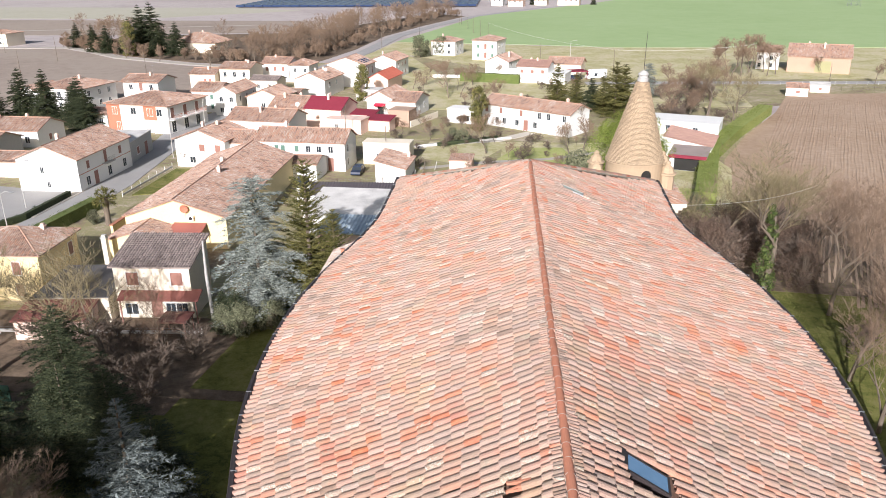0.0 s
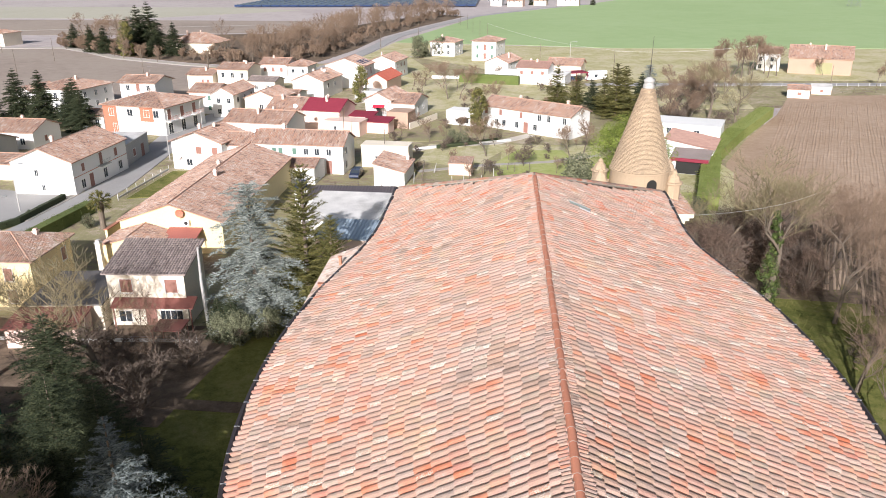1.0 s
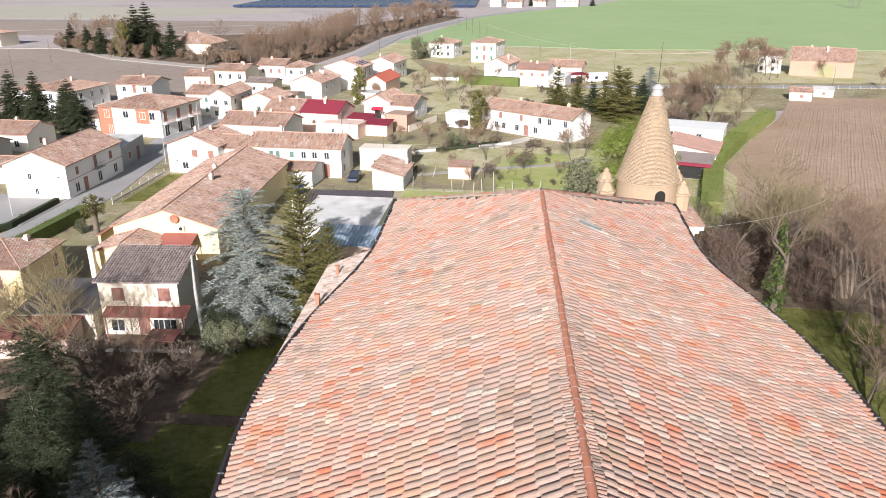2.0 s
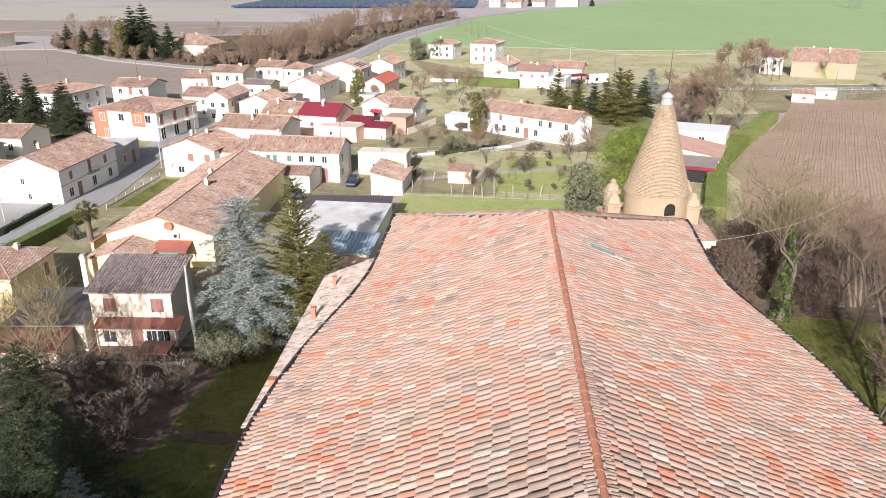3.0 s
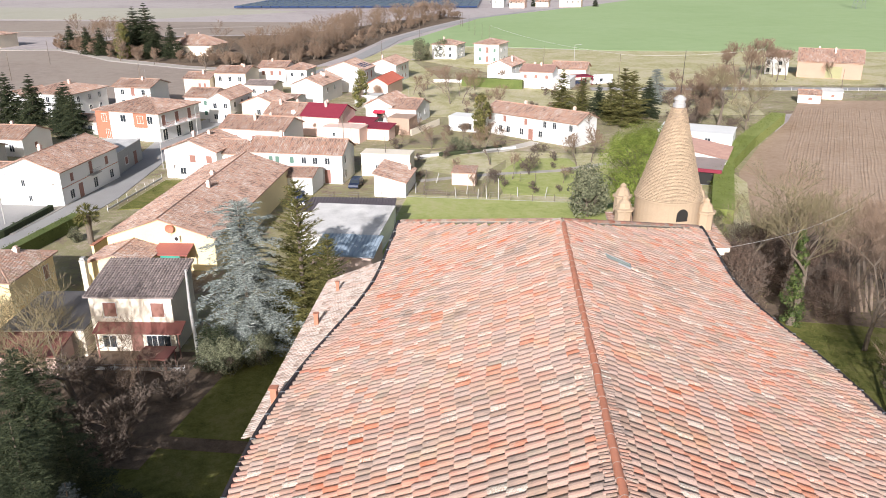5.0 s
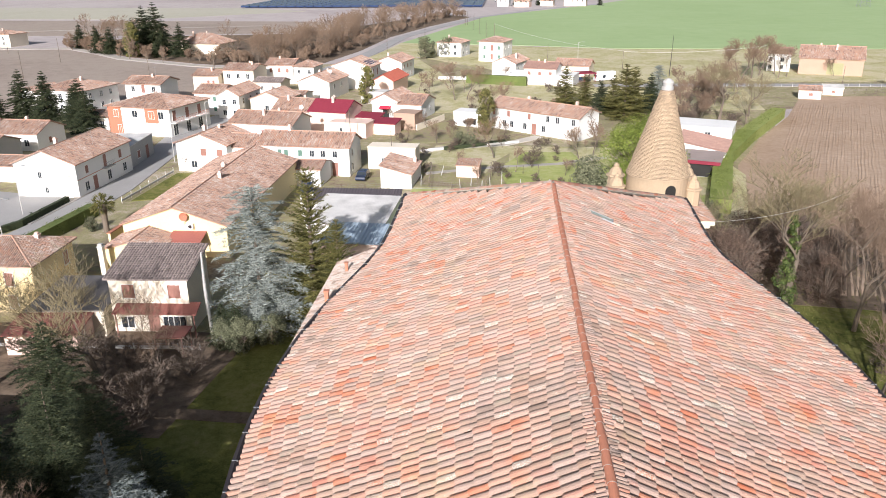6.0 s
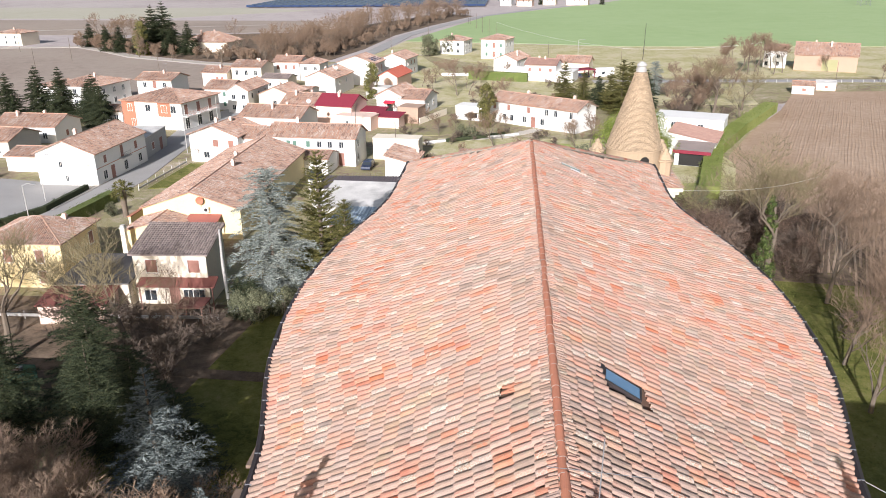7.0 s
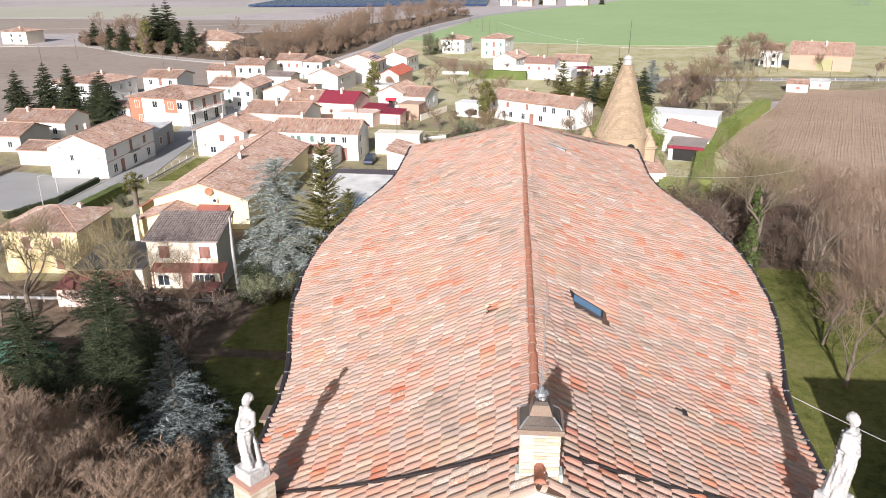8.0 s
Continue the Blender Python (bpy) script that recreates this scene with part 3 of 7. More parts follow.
# convex brick front that rises with the roof
def roof_z(x, y):
    w = half_width(PLAN_L if x < 0 else PLAN_R, y)
    f = min(1.0, abs(x) / w)
    return RIDGE_Z + (EAVE_Z - RIDGE_Z) * f - 0.10 * math.sin(math.pi * f)


fx = [-6.9 + 13.8 * k / 40 for k in range(41)]
b = Build()
for x in fx:
    yf = front_y(x) - 0.98
    zt = roof_z(x, yf) - 0.06
    b.v += [(x, yf, 0), (x, yf, zt), (x, yf + 0.6, roof_z(x, yf + 0.6) - 0.09), (x, yf + 0.6, 0)]
for k in range(40):
    a = 4 * k
    b.f += [(a, a + 4, a + 5, a + 1), (a + 1, a + 5, a + 6, a + 2), (a + 2, a + 6, a + 7, a + 3)]
front = ch_part("front_wall", b, M_CREAMBRICK, "pale limewashed brick front")
# valley gutter across the roof behind the front
for side in (-1, 1):
    xs = [side * (0.3 + 6.0 * k / 16) for k in range(17)]
    ch_part("valley_gutter", Build().tube([(x, front_y(x), roof_z(x, front_y(x)) + 0.14) for x in xs], [0.034] * 17, 7), M_METAL, "black drain pipe across the tiles")

# ---- bell tower ----
TX, TY = 7.68, 64.2
tower = thing("bell_tower", "brick bell tower with a conical brick spire", "tower", (TX, TY, 0))
b = Build().box(-2.5, -2.5, 0, 2.5, 2.5, 20.2)
part("shaft", b, M_CREAMBRICK, tower, "pale limewashed brick shaft")
b = Build()
for k, (o, z0, z1) in enumerate(((2.65, 20.2, 20.45), (2.85, 20.45, 20.7), (3.05, 20.7, 20.95))):
    b.box(-o, -o, z0, o, o, z1)
part("cornice", b, M_CREAMBRICK, tower)
b = Build()
rng = random.Random(3)
for s in range(4):
    m = Matrix.Rotation(s * math.pi / 2, 3, "Z")
    q = [m @ Vector(p) for p in ((-1.75, -1.75, 21.35), (1.75, -1.75, 21.35), (-3.1, -3.1, 20.98), (3.1, -3.1, 20.98))]
    b.add([q[0], q[1], q[3], q[2]], [(0, 1, 2, 3)])
    tile_rows(b, *q, 0.23, 0.34, rng)
part("skirt_roof", b, M_OLD, tower, "tiled skirt roof round the spire")
part("drum", Build().lathe([(1.88, 20.9), (1.88, 23.02), (1.96, 23.04), (1.96, 23.14), (1.88, 23.16)], 40), M_BRICK, tower, "round brick drum with a small arched hatch")
b = Build()
b.lathe([(1.82, 23.16), (0.36, 28.2), (0.34, 28.3)], 40)
part("spire_core", b, M_SPIREBED, tower)
b = Build()
rng = random.Random(8)
rows = 67
for r in range(rows):
    z0, z1 = 23.16 + 5.06 * r / rows, 23.16 + 5.06 * (r + 1) / rows
    ra = 1.90 - 1.50 * r / rows
    n = max(10, int(2 * math.pi * ra / 0.17))
    for k in range(n):
        a0 = 2 * math.pi * (k + 0.5 * (r % 2) + 0.06) / n
        a1 = 2 * math.pi * (k + 0.5 * (r % 2) + 0.94) / n
        o = rng.uniform(-0.012, 0.028) - (0.06 if r > 54 and rng.random() < 0.14 else 0)
        pts = []
        for a in (a0, a1):
            for rr, zz in ((ra - 0.06, z0 + 0.008), (ra + o, z0 + 0.008), (ra + o - 0.022, z1 - 0.012), (ra - 0.08, z1 - 0.012)):
                pts.append((rr * math.cos(a), rr * math.sin(a), zz))
        b.add(pts, [(1, 5, 6, 2), (0, 4, 5, 1), (2, 6, 7, 3), (0, 1, 2, 3), (5, 4, 7, 6)])
part("spire", b, M_BRICK, tower, "weathered brick cone", kind="stuff")
part("cap", Build().lathe([(0.32, 28.2), (0.35, 28.22), (0.35, 28.45), (0.29, 28.47), (0.29, 28.62), (0.34, 28.66), (0.34, 28.74), (0.24, 28.82), (0.15, 28.9), (0.03, 28.94)], 20), M_STONE, tower, "white stone cap")
part("lightning_rod", Build().tube([(0, 0, 29.05), (0, 0, 31.4)], [0.025, 0.012], 5), M_METAL, tower)
# solid arched panel, its shade put in as near-black colour
hatch = Build()
arch = [(-0.33, 22.05), (0.33, 22.05), (0.33, 22.45)] + [(0.33 * math.cos(a), 22.45 + 0.33 * math.sin(a)) for a in [math.pi * k / 8 for k in range(1, 8)]] + [(-0.33, 22.45)]
n = len(arch)
tt = Matrix.Rotation(0.28, 3, "Z")
hatch.add([tt @ Vector((x, -1.905, z)) for x, z in arch] + [tt @ Vector((x, -1.6, z)) for x, z in arch], [tuple(range(n)), tuple(range(2 * n - 1, n - 1, -1))] + [(i, n + i, n + (i + 1) % n, (i + 1) % n) for i in range(n)])
part("hatch", hatch, M_DARK, tower, "near-black arched panel for the shade inside the hatch")
for sx, sy in ((-1.08, -0.15), (0.9, -0.25), (-0.95, 1.0), (1.0, 1.0)):
    p = Build().lathe([(0.50, 20.95), (0.50, 22.2), (0.62, 22.25), (0.62, 22.36), (0.46, 22.4), (0.36, 22.7), (0.18, 22.86), (0.2, 22.98), (0.05, 23.12)], 8)
    p.v = [(x + 2.35 * sx, y + 2.35 * sy, z) for x, y, z in p.v]
    part("pinnacle", p, M_BRICK, tower, "small brick corner pinnacle")

# the old spire leans a little to the east
for ob in tower.children:
    for v in ob.data.vertices:
        v.co.x += 0.022 * max(0.0, v.co.z - 20.9)

# ---- sacristy wing under the main roof ----
wing = thing("sacristy", "low church wing with a lichen-covered tile roof", "building", (-17.3, 58.2, 0))
part("wall", Build().box(0.4, 0.3, 0, 9.6, 24.2, 8.85), M_CREAM, wing, "pale plaster wing wall")
b = Build()
rng = random.Random(11)
q = [Vector(p) for p in ((9.6, 0, 13.0), (9.6, 24.5, 13.0), (0, 0, 9.1), (0, 24.5, 9.1))]
b.add([q[0], q[1], q[3], q[2]], [(0, 1, 2, 3)])
tile_rows(b, *q, 0.24, 0.42, rng)
part("roof", b, M_LICHENTILE, wing, "lichen-covered barrel tiles")
part("gable_wall", Build().add([(0.4, 0.3, 8.8), (9.6, 0.3, 8.8), (9.6, 0.3, 12.9), (0.4, 0.3, 9.2)], [(0, 1, 2, 3)]), M_CREAM, wing)
for cx, cy, s in ((1.0, 3.6, 1.0), (1.2, 14.6, 0.8), (1.6, 20.8, 0.6)):
    c = Build().box(cx - 0.2 * s, cy - 0.2 * s, 9.2, cx + 0.2 * s, cy + 0.2 * s, 10.5)
    c.box(cx - 0.27 * s, cy - 0.27 * s, 10.5, cx + 0.27 * s, cy + 0.27 * s, 10.62)
    part("chimney_pot", c, M_RIDGE, wing, "small terracotta chimney")


# ---- houses ----


def window(parent, face, u, z, w, h, kind="win", LR=0, LL=0):
    """A window, door or garage door on the face 'S' (x = 0) or 'E' (y = 0) of a house frame."""
    frame_mat = M_FRAME if kind in ("win", "shut", "green") else M_SHUT
    fill = {"win": M_GLASS, "shut": M_SHUT, "green": M_GREENSH, "door": M_SHUT, "garage": M_GREYW, "khaki": M_KHAKI, "open": M_DARK, "pane": M_GLASS}[kind]

    def place(u0, u1, z0, z1, d0, d1):
        b = Build()
        if face == "S":
            b.box(-d1, u0, z0, -d0, u1, z1)
        else:
            b.box(u0, -d1, z0, u1, -d0, z1)
        return b
    name = "door" if kind in ("door", "garage") else "window"
    leaf = part(name, place(u, u + w, z, z + h, -0.05, 0.012), fill, parent, {"shut": "closed brown shutters", "green": "green shutters"}.get(kind, ""))
    if h < 3 and kind not in ("open", "garage"):
        fr = place(u - 0.07, u, z - 0.05, z + h + 0.07, -0.05, 0.05)
        for q in (place(u + w, u + w + 0.07, z - 0.05, z + h + 0.07, -0.05, 0.05), place(u, u + w, z + h, z + h + 0.07, -0.05, 0.05), place(u - 0.1, u + w + 0.1, z - 0.12, z - 0.05, -0.05, 0.1)):
            fr.add(q.v, q.f)
        if kind == "win":
            q = place(u + w / 2 - 0.025, u + w / 2 + 0.025, z, z + h, 0.012, 0.03)
            fr.add(q.v, q.f)
        part("frame", fr, frame_mat, leaf)


def house(name, label, c, yaw, LR, LL, h, ridge="L", rise=1.6, wall=None, roof=None, tiles=(0.3, 1.1), over=0.35, wins=(), chimneys=(), category="house", gable_cut=None, group=""):
    """A house whose near corner stands at c, with one side LR along yaw and the other LL at a right angle to it.
    ridge: 'R' or 'L' (the side that it runs along), 'hip', 'flat', or 'shedR'/'shedL' (one slope that falls towards the near side)."""
    wall, roof = wall or M_WHITE, roof or M_OLD
    top = thing(name, label, category, (c[0], c[1], 0), yaw, group)
    rng = random.Random(int(abs(c[0]) * 13 + abs(c[1]) * 7))
    b = Build()
    o = over
    r = Build()
    ribs = []

    def slope(p00, p10, p01, p11):
        up = (Vector(p10) - Vector(p00)).cross(Vector(p01) - Vector(p00))
        th = Vector((0, 0, 0.14))
        vs = [Vector(p) for p in (p00, p10, p11, p01)]
        r.add(vs + [v - th for v in vs], [(0, 1, 2, 3), (7, 6, 5, 4), (0, 4, 5, 1), (1, 5, 6, 2), (2, 6, 7, 3), (3, 7, 4, 0)])
        if tiles and tiles[1] > 3.5:
            n = round((Vector(p10) - Vector(p00)).length / tiles[0])
            for k in range(n):
                f = (k + 0.5) / n
                ribs.append((Vector(p00).lerp(Vector(p10), f), Vector(p01).lerp(Vector(p11), f)))
        elif tiles:
            tile_rows(r, p00, p10, p01, p11, tiles[0], tiles[1], rng, lift=0.25 * tiles[0] + 0.02, rough=0.02)
    if ridge == "L":
        m = LR / 2
        b.add([(0, 0, 0), (LR, 0, 0), (LR, 0, h), (m, 0, h + rise), (0, 0, h), (0, LL, 0), (LR, LL, 0), (LR, LL, h), (m, LL, h + rise), (0, LL, h)],
              [(0, 1, 2, 3, 4), (9, 8, 7, 6, 5), (0, 4, 9, 5), (1, 6, 7, 2)])
        e = rise * o / m
        slope((m, -o, h + rise + 0.1), (m, LL + o, h + rise + 0.1), (-o, -o, h - e + 0.1), (-o, LL + o, h - e + 0.1))
        slope((m, -o, h + rise + 0.1), (m, LL + o, h + rise + 0.1), (LR + o, -o, h - e + 0.1), (LR + o, LL + o, h - e + 0.1))
        line = ((m, -o, h + rise + 0.14), (m, LL + o, h + rise + 0.14))
    elif ridge == "R":
        m = LL / 2
        b.add([(0, 0, 0), (0, LL, 0), (0, LL, h), (0, m, h + rise), (0, 0, h), (LR, 0, 0), (LR, LL, 0), (LR, LL, h), (LR, m, h + rise), (LR, 0, h)],
              [(4, 3, 2, 1, 0), (5, 6, 7, 8, 9), (0, 5, 9, 4), (2, 7, 6, 1)])
        e = rise * o / m
        slope((-o, m, h + rise + 0.1), (LR + o, m, h + rise + 0.1), (-o, -o, h - e + 0.1), (LR + o, -o, h - e + 0.1))
        slope((-o, m, h + rise + 0.1), (LR + o, m, h + rise + 0.1), (-o, LL + o, h - e + 0.1), (LR + o, LL + o, h - e + 0.1))
        line = ((-o, m, h + rise + 0.14), (LR + o, m, h + rise + 0.14))
    elif ridge == "hip":
        b.box(0, 0, 0, LR, LL, h)
        if LR >= LL:
            d = LL / 2
            a1, a2 = (d, d, h + rise), (LR - d + 0.01, d, h + rise)
        else:
            d = LR / 2
            a1, a2 = (d, d, h + rise), (d, LL - d + 0.01, h + rise)
        k = [(-o, -o, h), (LR + o, -o, h), (LR + o, LL + o, h), (-o, LL + o, h)]
        if LR >= LL:
            sl = [(a1, a2, k[0], k[1]), (a2, a1, k[2], k[3]), (a1, a1, k[3], k[0]), (a2, a2, k[1], k[2])]
        else:
            sl = [(a1, a1, k[0], k[1]), (a1, a2, k[1], k[2]), (a2, a2, k[2], k[3]), (a2, a1, k[3], k[0])]
        for p00, p10, p01, p11 in sl:
            r.add([p00, p10, p11, p01], [(0, 1, 2, 3)] if p00 != p10 else [(0, 2, 3)])
            P = [Vector(p) for p in (p00, p10, p01, p11)]
            if tiles:
                hip_tiles(r, *P, tiles, rng)
        r.prism([(-o, -o), (LR + o, -o), (LR + o, LL + o), (-o, LL + o)], h - 0.12, h)
        line = (a1, a2)
        rid = Build()
        for a, q in ((a1, k[0]), (a1 if LR >= LL else a1, k[3] if LR >= LL else k[1]), (a2, k[1] if LR >= LL else k[3]), (a2, k[2])):
            rid.tube([a, q], [0.12, 0.12], 6)
        part("hip_cap", rid, M_OLD, top)
    elif ridge == "flat":
        b.box(0, 0, 0, LR, LL, h)
        r.box(-0.1, -0.1, h, LR + 0.1, LL + 0.1, h + 0.15)
        line = None
    elif ridge == "shedS":
        b.add([(0, 0, 0), (LR, 0, 0), (LR, LL, 0), (0, LL, 0), (0, 0, h), (LR, 0, h + rise), (LR, LL, h + rise), (0, LL, h)],
              [(0, 1, 5, 4), (1, 2, 6, 5), (2, 3, 7, 6), (3, 0, 4, 7)])
        e = rise * o / LR
        slope((LR + o, -o, h + rise + e + 0.1), (LR + o, LL + o, h + rise + e + 0.1), (-o, -o, h - e + 0.1), (-o, LL + o, h - e + 0.1))
        line = None
    else:
        b.add([(0, 0, 0), (LR, 0, 0), (LR, LL, 0), (0, LL, 0), (0, 0, h), (LR, 0, h), (LR, LL, h + rise), (0, LL, h + rise)],
              [(0, 1, 5, 4), (1, 2, 6, 5), (2, 3, 7, 6), (3, 0, 4, 7)])
        e = rise * o / LL
        slope((-o, LL + o, h + rise + e + 0.1), (LR + o, LL + o, h + rise + e + 0.1), (-o, -o, h - e + 0.1), (LR + o, -o, h - e + 0.1))
        line = None
    part("wall", b, wall, top)
    cover = part("roof", r, roof, top)
    for p, q in ribs:
        part("rib", Build().tube([p, q], [tiles[0] * 0.22] * 2, 5), roof, cover)
    if line and tiles:
        part("ridge_cap", Build().tube([line[0], line[1]], [0.13, 0.13], 6), roof, top)
    for face, u, z, w, hh, kind in wins:
        window(top, face, u, z, w, hh, kind)
    if not chimneys and category == "house" and ridge in ("R", "L", "hip") and min(LR, LL) > 7.5 and h < 6:
        chimneys = [(LR * rng.uniform(0.3, 0.45), LL * rng.uniform(0.2, 0.8), rise + 0.5)] + ([(LR * 0.6, LL * rng.uniform(0.3, 0.7), rise + 0.35)] if rng.random() < 0.5 else [])
    for cx, cy, ch in chimneys:
        q = Build().box(cx - 0.25, cy - 0.25, h - 0.3, cx + 0.25, cy + 0.25, h + ch).box(cx - 0.33, cy - 0.33, h + ch, cx + 0.33, cy + 0.33, h + ch + 0.12)
        q.box(cx - 0.2, cy - 0.2, h + ch + 0.12, cx + 0.2, cy + 0.2, h + ch + 0.35)
        part("chimney", q, M_PINK, top, "small rendered chimney")
    return top


def hip_tiles(b, p00, p10, p01, p11, tiles, rng):
    """Tiles on a triangle or trapezium whose upper side may be a point."""
    along = (p11 - p01).normalized()
    n = max(1, round((p11 - p01).length / tiles[0]))
    ta, tb = (p00 - p01).dot(along), (p10 - p01).dot(along)
    wide = (p11 - p01).length
    foot = (p00 - p01) - along * ta
    up = along.cross(foot)
    up = (up if up.z > 0 else -up).normalized()
    down = -foot.normalized()
    for c in range(n):
        s = wide * (c + 0.5) / n
        g = min(1.0, s / ta if ta > 1e-4 else 1.0, (wide - s) / (wide - tb) if wide - tb > 1e-4 else 1.0)
        low = p01 + along * s
        rows = max(1, round(foot.length * g / tiles[1]))
        for r in range(rows):
            at = low + foot * g * (1 - r / rows)
            b_tile(b, at, down, along, up, foot.length * g / rows, tiles[0] * 0.86, 0.25 * tiles[0] + 0.02, rng, 0.02, 3)


def grid(face, us, zs, w=0.95, h=1.3, kind="win"):
    return [(face, u, z, w, h, kind) for u in us for z in zs]


NEAR = (0.24, 0.42)
MID = (0.30, 0.8)
# near the church
house("farmhouse", "cream two-storey house with a brown tiled roof", (-33.4, 85.0), 92, 5.9, 8.1, 6.0, "shedS", 1.3, M_CREAM, M_BROWNROOF, (0.3, 0.42), 0.35,
      [("S", 0.8, 3.85, 1.25, 1.45, "shut"), ("S", 5.5, 3.85, 1.25, 1.45, "shut"), ("S", 0.6, 0.6, 1.2, 1.2, "win"), ("S", 3.4, 0.1, 1.0, 2.2, "door"), ("S", 1.9, 0.6, 1.0, 1.2, "win"), ("S", 6.0, 0.5, 1.3, 1.2, "win")])
house("yellow_house", "yellow rendered house with a hipped tile roof", (-51.9, 88.4), 91, 8.4, 9.5, 5.6, "hip", 1.8, M_YELLOW, M_OLD, NEAR, 0.45,
      [("S", 2.2, 3.2, 0.95, 1.5, "shut"), ("S", 6.0, 3.2, 0.95, 1.5, "shut"), ("S", 2.2, 0.6, 0.95, 1.5, "shut"), ("E", 6.2, 3.2, 0.95, 1.5, "shut")], [(5.6, 2.2, 1.4)])
house("long_barn", "long yellow farm building with a red tile roof", (-36.8, 105.8), 90, 34.0, 13.6, 4.4, "R", 2.3, M_YELLOW, M_OLD, NEAR, 0.3, [("S", 9.5, 1.0, 0.9, 1.2, "shut")])
house("barn_lean_to", "low tiled lean-to against the yellow barn", (-43.4, 100.3), 90, 5.4, 7.0, 3.0, "R", 1.0, M_YELLOW, M_OLD, NEAR, 0.2, [("S", 2.5, 0.9, 0.8, 1.0, "shut")])
house("white_street_house", "white two-storey house on the village street", (-70.1, 130.3), 88, 17.4, 10.6, 5.6, "R", 2.1, M_WHITE, M_OLD, NEAR, 0.35,
      [("E", 2.6, 3.4, 0.9, 1.3, "shut"), ("E", 2.0, 0.7, 1.1, 1.4, "win"), ("E", 4.6, 0.1, 1.0, 2.3, "door"), ("E", 8.2, 3.0, 1.0, 2.2, "shut"), ("E", 9.0, 0.6, 1.1, 1.6, "win"), ("E", 13.2, 3.4, 1.0, 1.4, "shut"), ("E", 14.2, 0.8, 1.1, 1.4, "win"),
       ("S", 6.0, 3.2, 0.55, 1.0, "win"), ("S", 5.2, 0.8, 0.5, 0.9, "win")], [(6, 6.5, 2.6)])
house("flat_annex", "grey low annex with a flat roof", (-70.2, 148.6), 95, 12.0, 9.0, 4.0, "flat", 0, M_GREYW, M_ROOFGREY, None, 0.1, [("E", 3.6, 1.2, 1.3, 1.3, "shut"), ("E", 8.0, 0.1, 1.2, 2.4, "door")])
house("orange_house", "orange and white house with balconies and hipped roof", (-73.6, 174.9), 76, 14.2, 16.2, 6.2, "hip", 1.9, M_WHITE, M_OLD, MID, 0.5,
      [("S", 1.6, 3.9, 1.3, 1.5, "win"), ("S", 13.4, 3.9, 1.2, 1.5, "win"), ("S", 8.4, 4.0, 1.3, 1.4, "win"), ("S", 4.0, 3.9, 1.4, 1.5, "win"), ("S", 3.2, 0.1, 3.1, 2.4, "garage"), ("S", 13.0, 0.2, 0.9, 1.9, "win")]
      + grid("E", (0.9, 5.4, 9.8), (3.4,), 1.2, 2.2, "shut") + grid("E", (0.9, 5.4, 9.8), (0.3,), 1.4, 2.3, "win"))
house("garage", "white garage with a red tile roof", (-91.0, 181.6), 80, 6.0, 5.8, 3.0, "L", 0.9, M_WHITE, M_OLD, MID, 0.3, [("S", 1.2, 1.0, 1.0, 1.1, "win")])
house("white_villa", "white villa with satellite dishes and tile roof", (-106.5, 200.0), 78, 13.0, 13.5, 5.8, "hip", 1.9, M_WHITE, M_OLD, MID, 0.5, grid("S", (1.6, 6.4), (0.9, 3.6)) + grid("E", (2.0, 6.0, 9.6), (0.9, 3.6)), [(6, 5, 2.3)])
house("villa_wing", "white gabled wing of the villa", (-119.5, 202.5), 78, 9.0, 6.5, 4.6, "R", 1.4, M_WHITE, M_OLD, MID, 0.4, grid("E", (2.0,), (1.2,)) + [("S", 2.4, 2.4, 0.9, 1.2, "win")])
house("square_house", "white two-storey house with brown eaves", (-92.5, 213.3), 82, 8.5, 10.4, 5.6, "L", 1.3, M_WHITE, M_OLD, MID, 0.6, grid("S", (1.6, 7.6), (3.5, 0.8)) + [("S", 4.6, 3.2, 1.0, 2.0, "shut")])
house("low_house", "low white house with an old tile roof", (-95.5, 161.3), 86, 9.0, 14.0, 3.6, "L", 1.7, M_WHITE, M_OLD, MID, 0.4, grid("S", (2, 8), (1.0,)) + [("E", 3.5, 1.0, 0.9, 1.2, "shut")])
house("roadside_house", "grey walled house with an old tile roof", (-97.5, 148.5), 84, 9.0, 12.0, 3.4, "L", 1.6, M_GREYW, M_OLD, MID, 0.4, grid("S", (2, 6), (1.0,), 0.9, 1.2, "win"))
house("red_outbuilding", "low outbuilding with a red tile roof", (-83.0, 138.5), 86, 7.5, 9.0, 2.9, "L", 0.9, M_WHITE, M_OLD, MID, 0.3)
house("white_house_shutters", "white two-storey house with shuttered windows", (-51.0, 146.2), 80, 9.5, 10.1, 5.2, "R", 1.8, M_WHITE, M_OLD, MID, 0.35,
      [("S", 0.9, 3.1, 1.1, 1.3, "shut"), ("S", 4.1, 3.1, 1.1, 1.3, "shut"), ("S", 6.2, 0.9, 1.1, 1.1, "win"), ("E", 6.5, 3.3, 0.9, 1.3, "win")])
house("long_white_house", "long white two-storey house with green shutters", (-28.9, 145.4), 84, 7.0, 16.5, 5.3, "L", 1.7, M_WHITE, M_OLD, MID, 0.35,
      [("S", u, 3.4, 0.75, 1.1, "green") for u in (8.6, 11.2, 12.4, 15.2)] + [("S", u, 3.4, 0.8, 1.1, "win") for u in (2.2, 4.4, 6.4)] + [("S", 2.2, 0.1, 0.9, 2.3, "door"), ("S", 4.0, 0.9, 0.8, 1.1, "win"), ("E", 1.4, 3.4, 0.7, 1.2, "win"), ("E", 1.4, 0.9, 0.7, 1.2, "win")], [(3.6, 12.0, 2.6)])
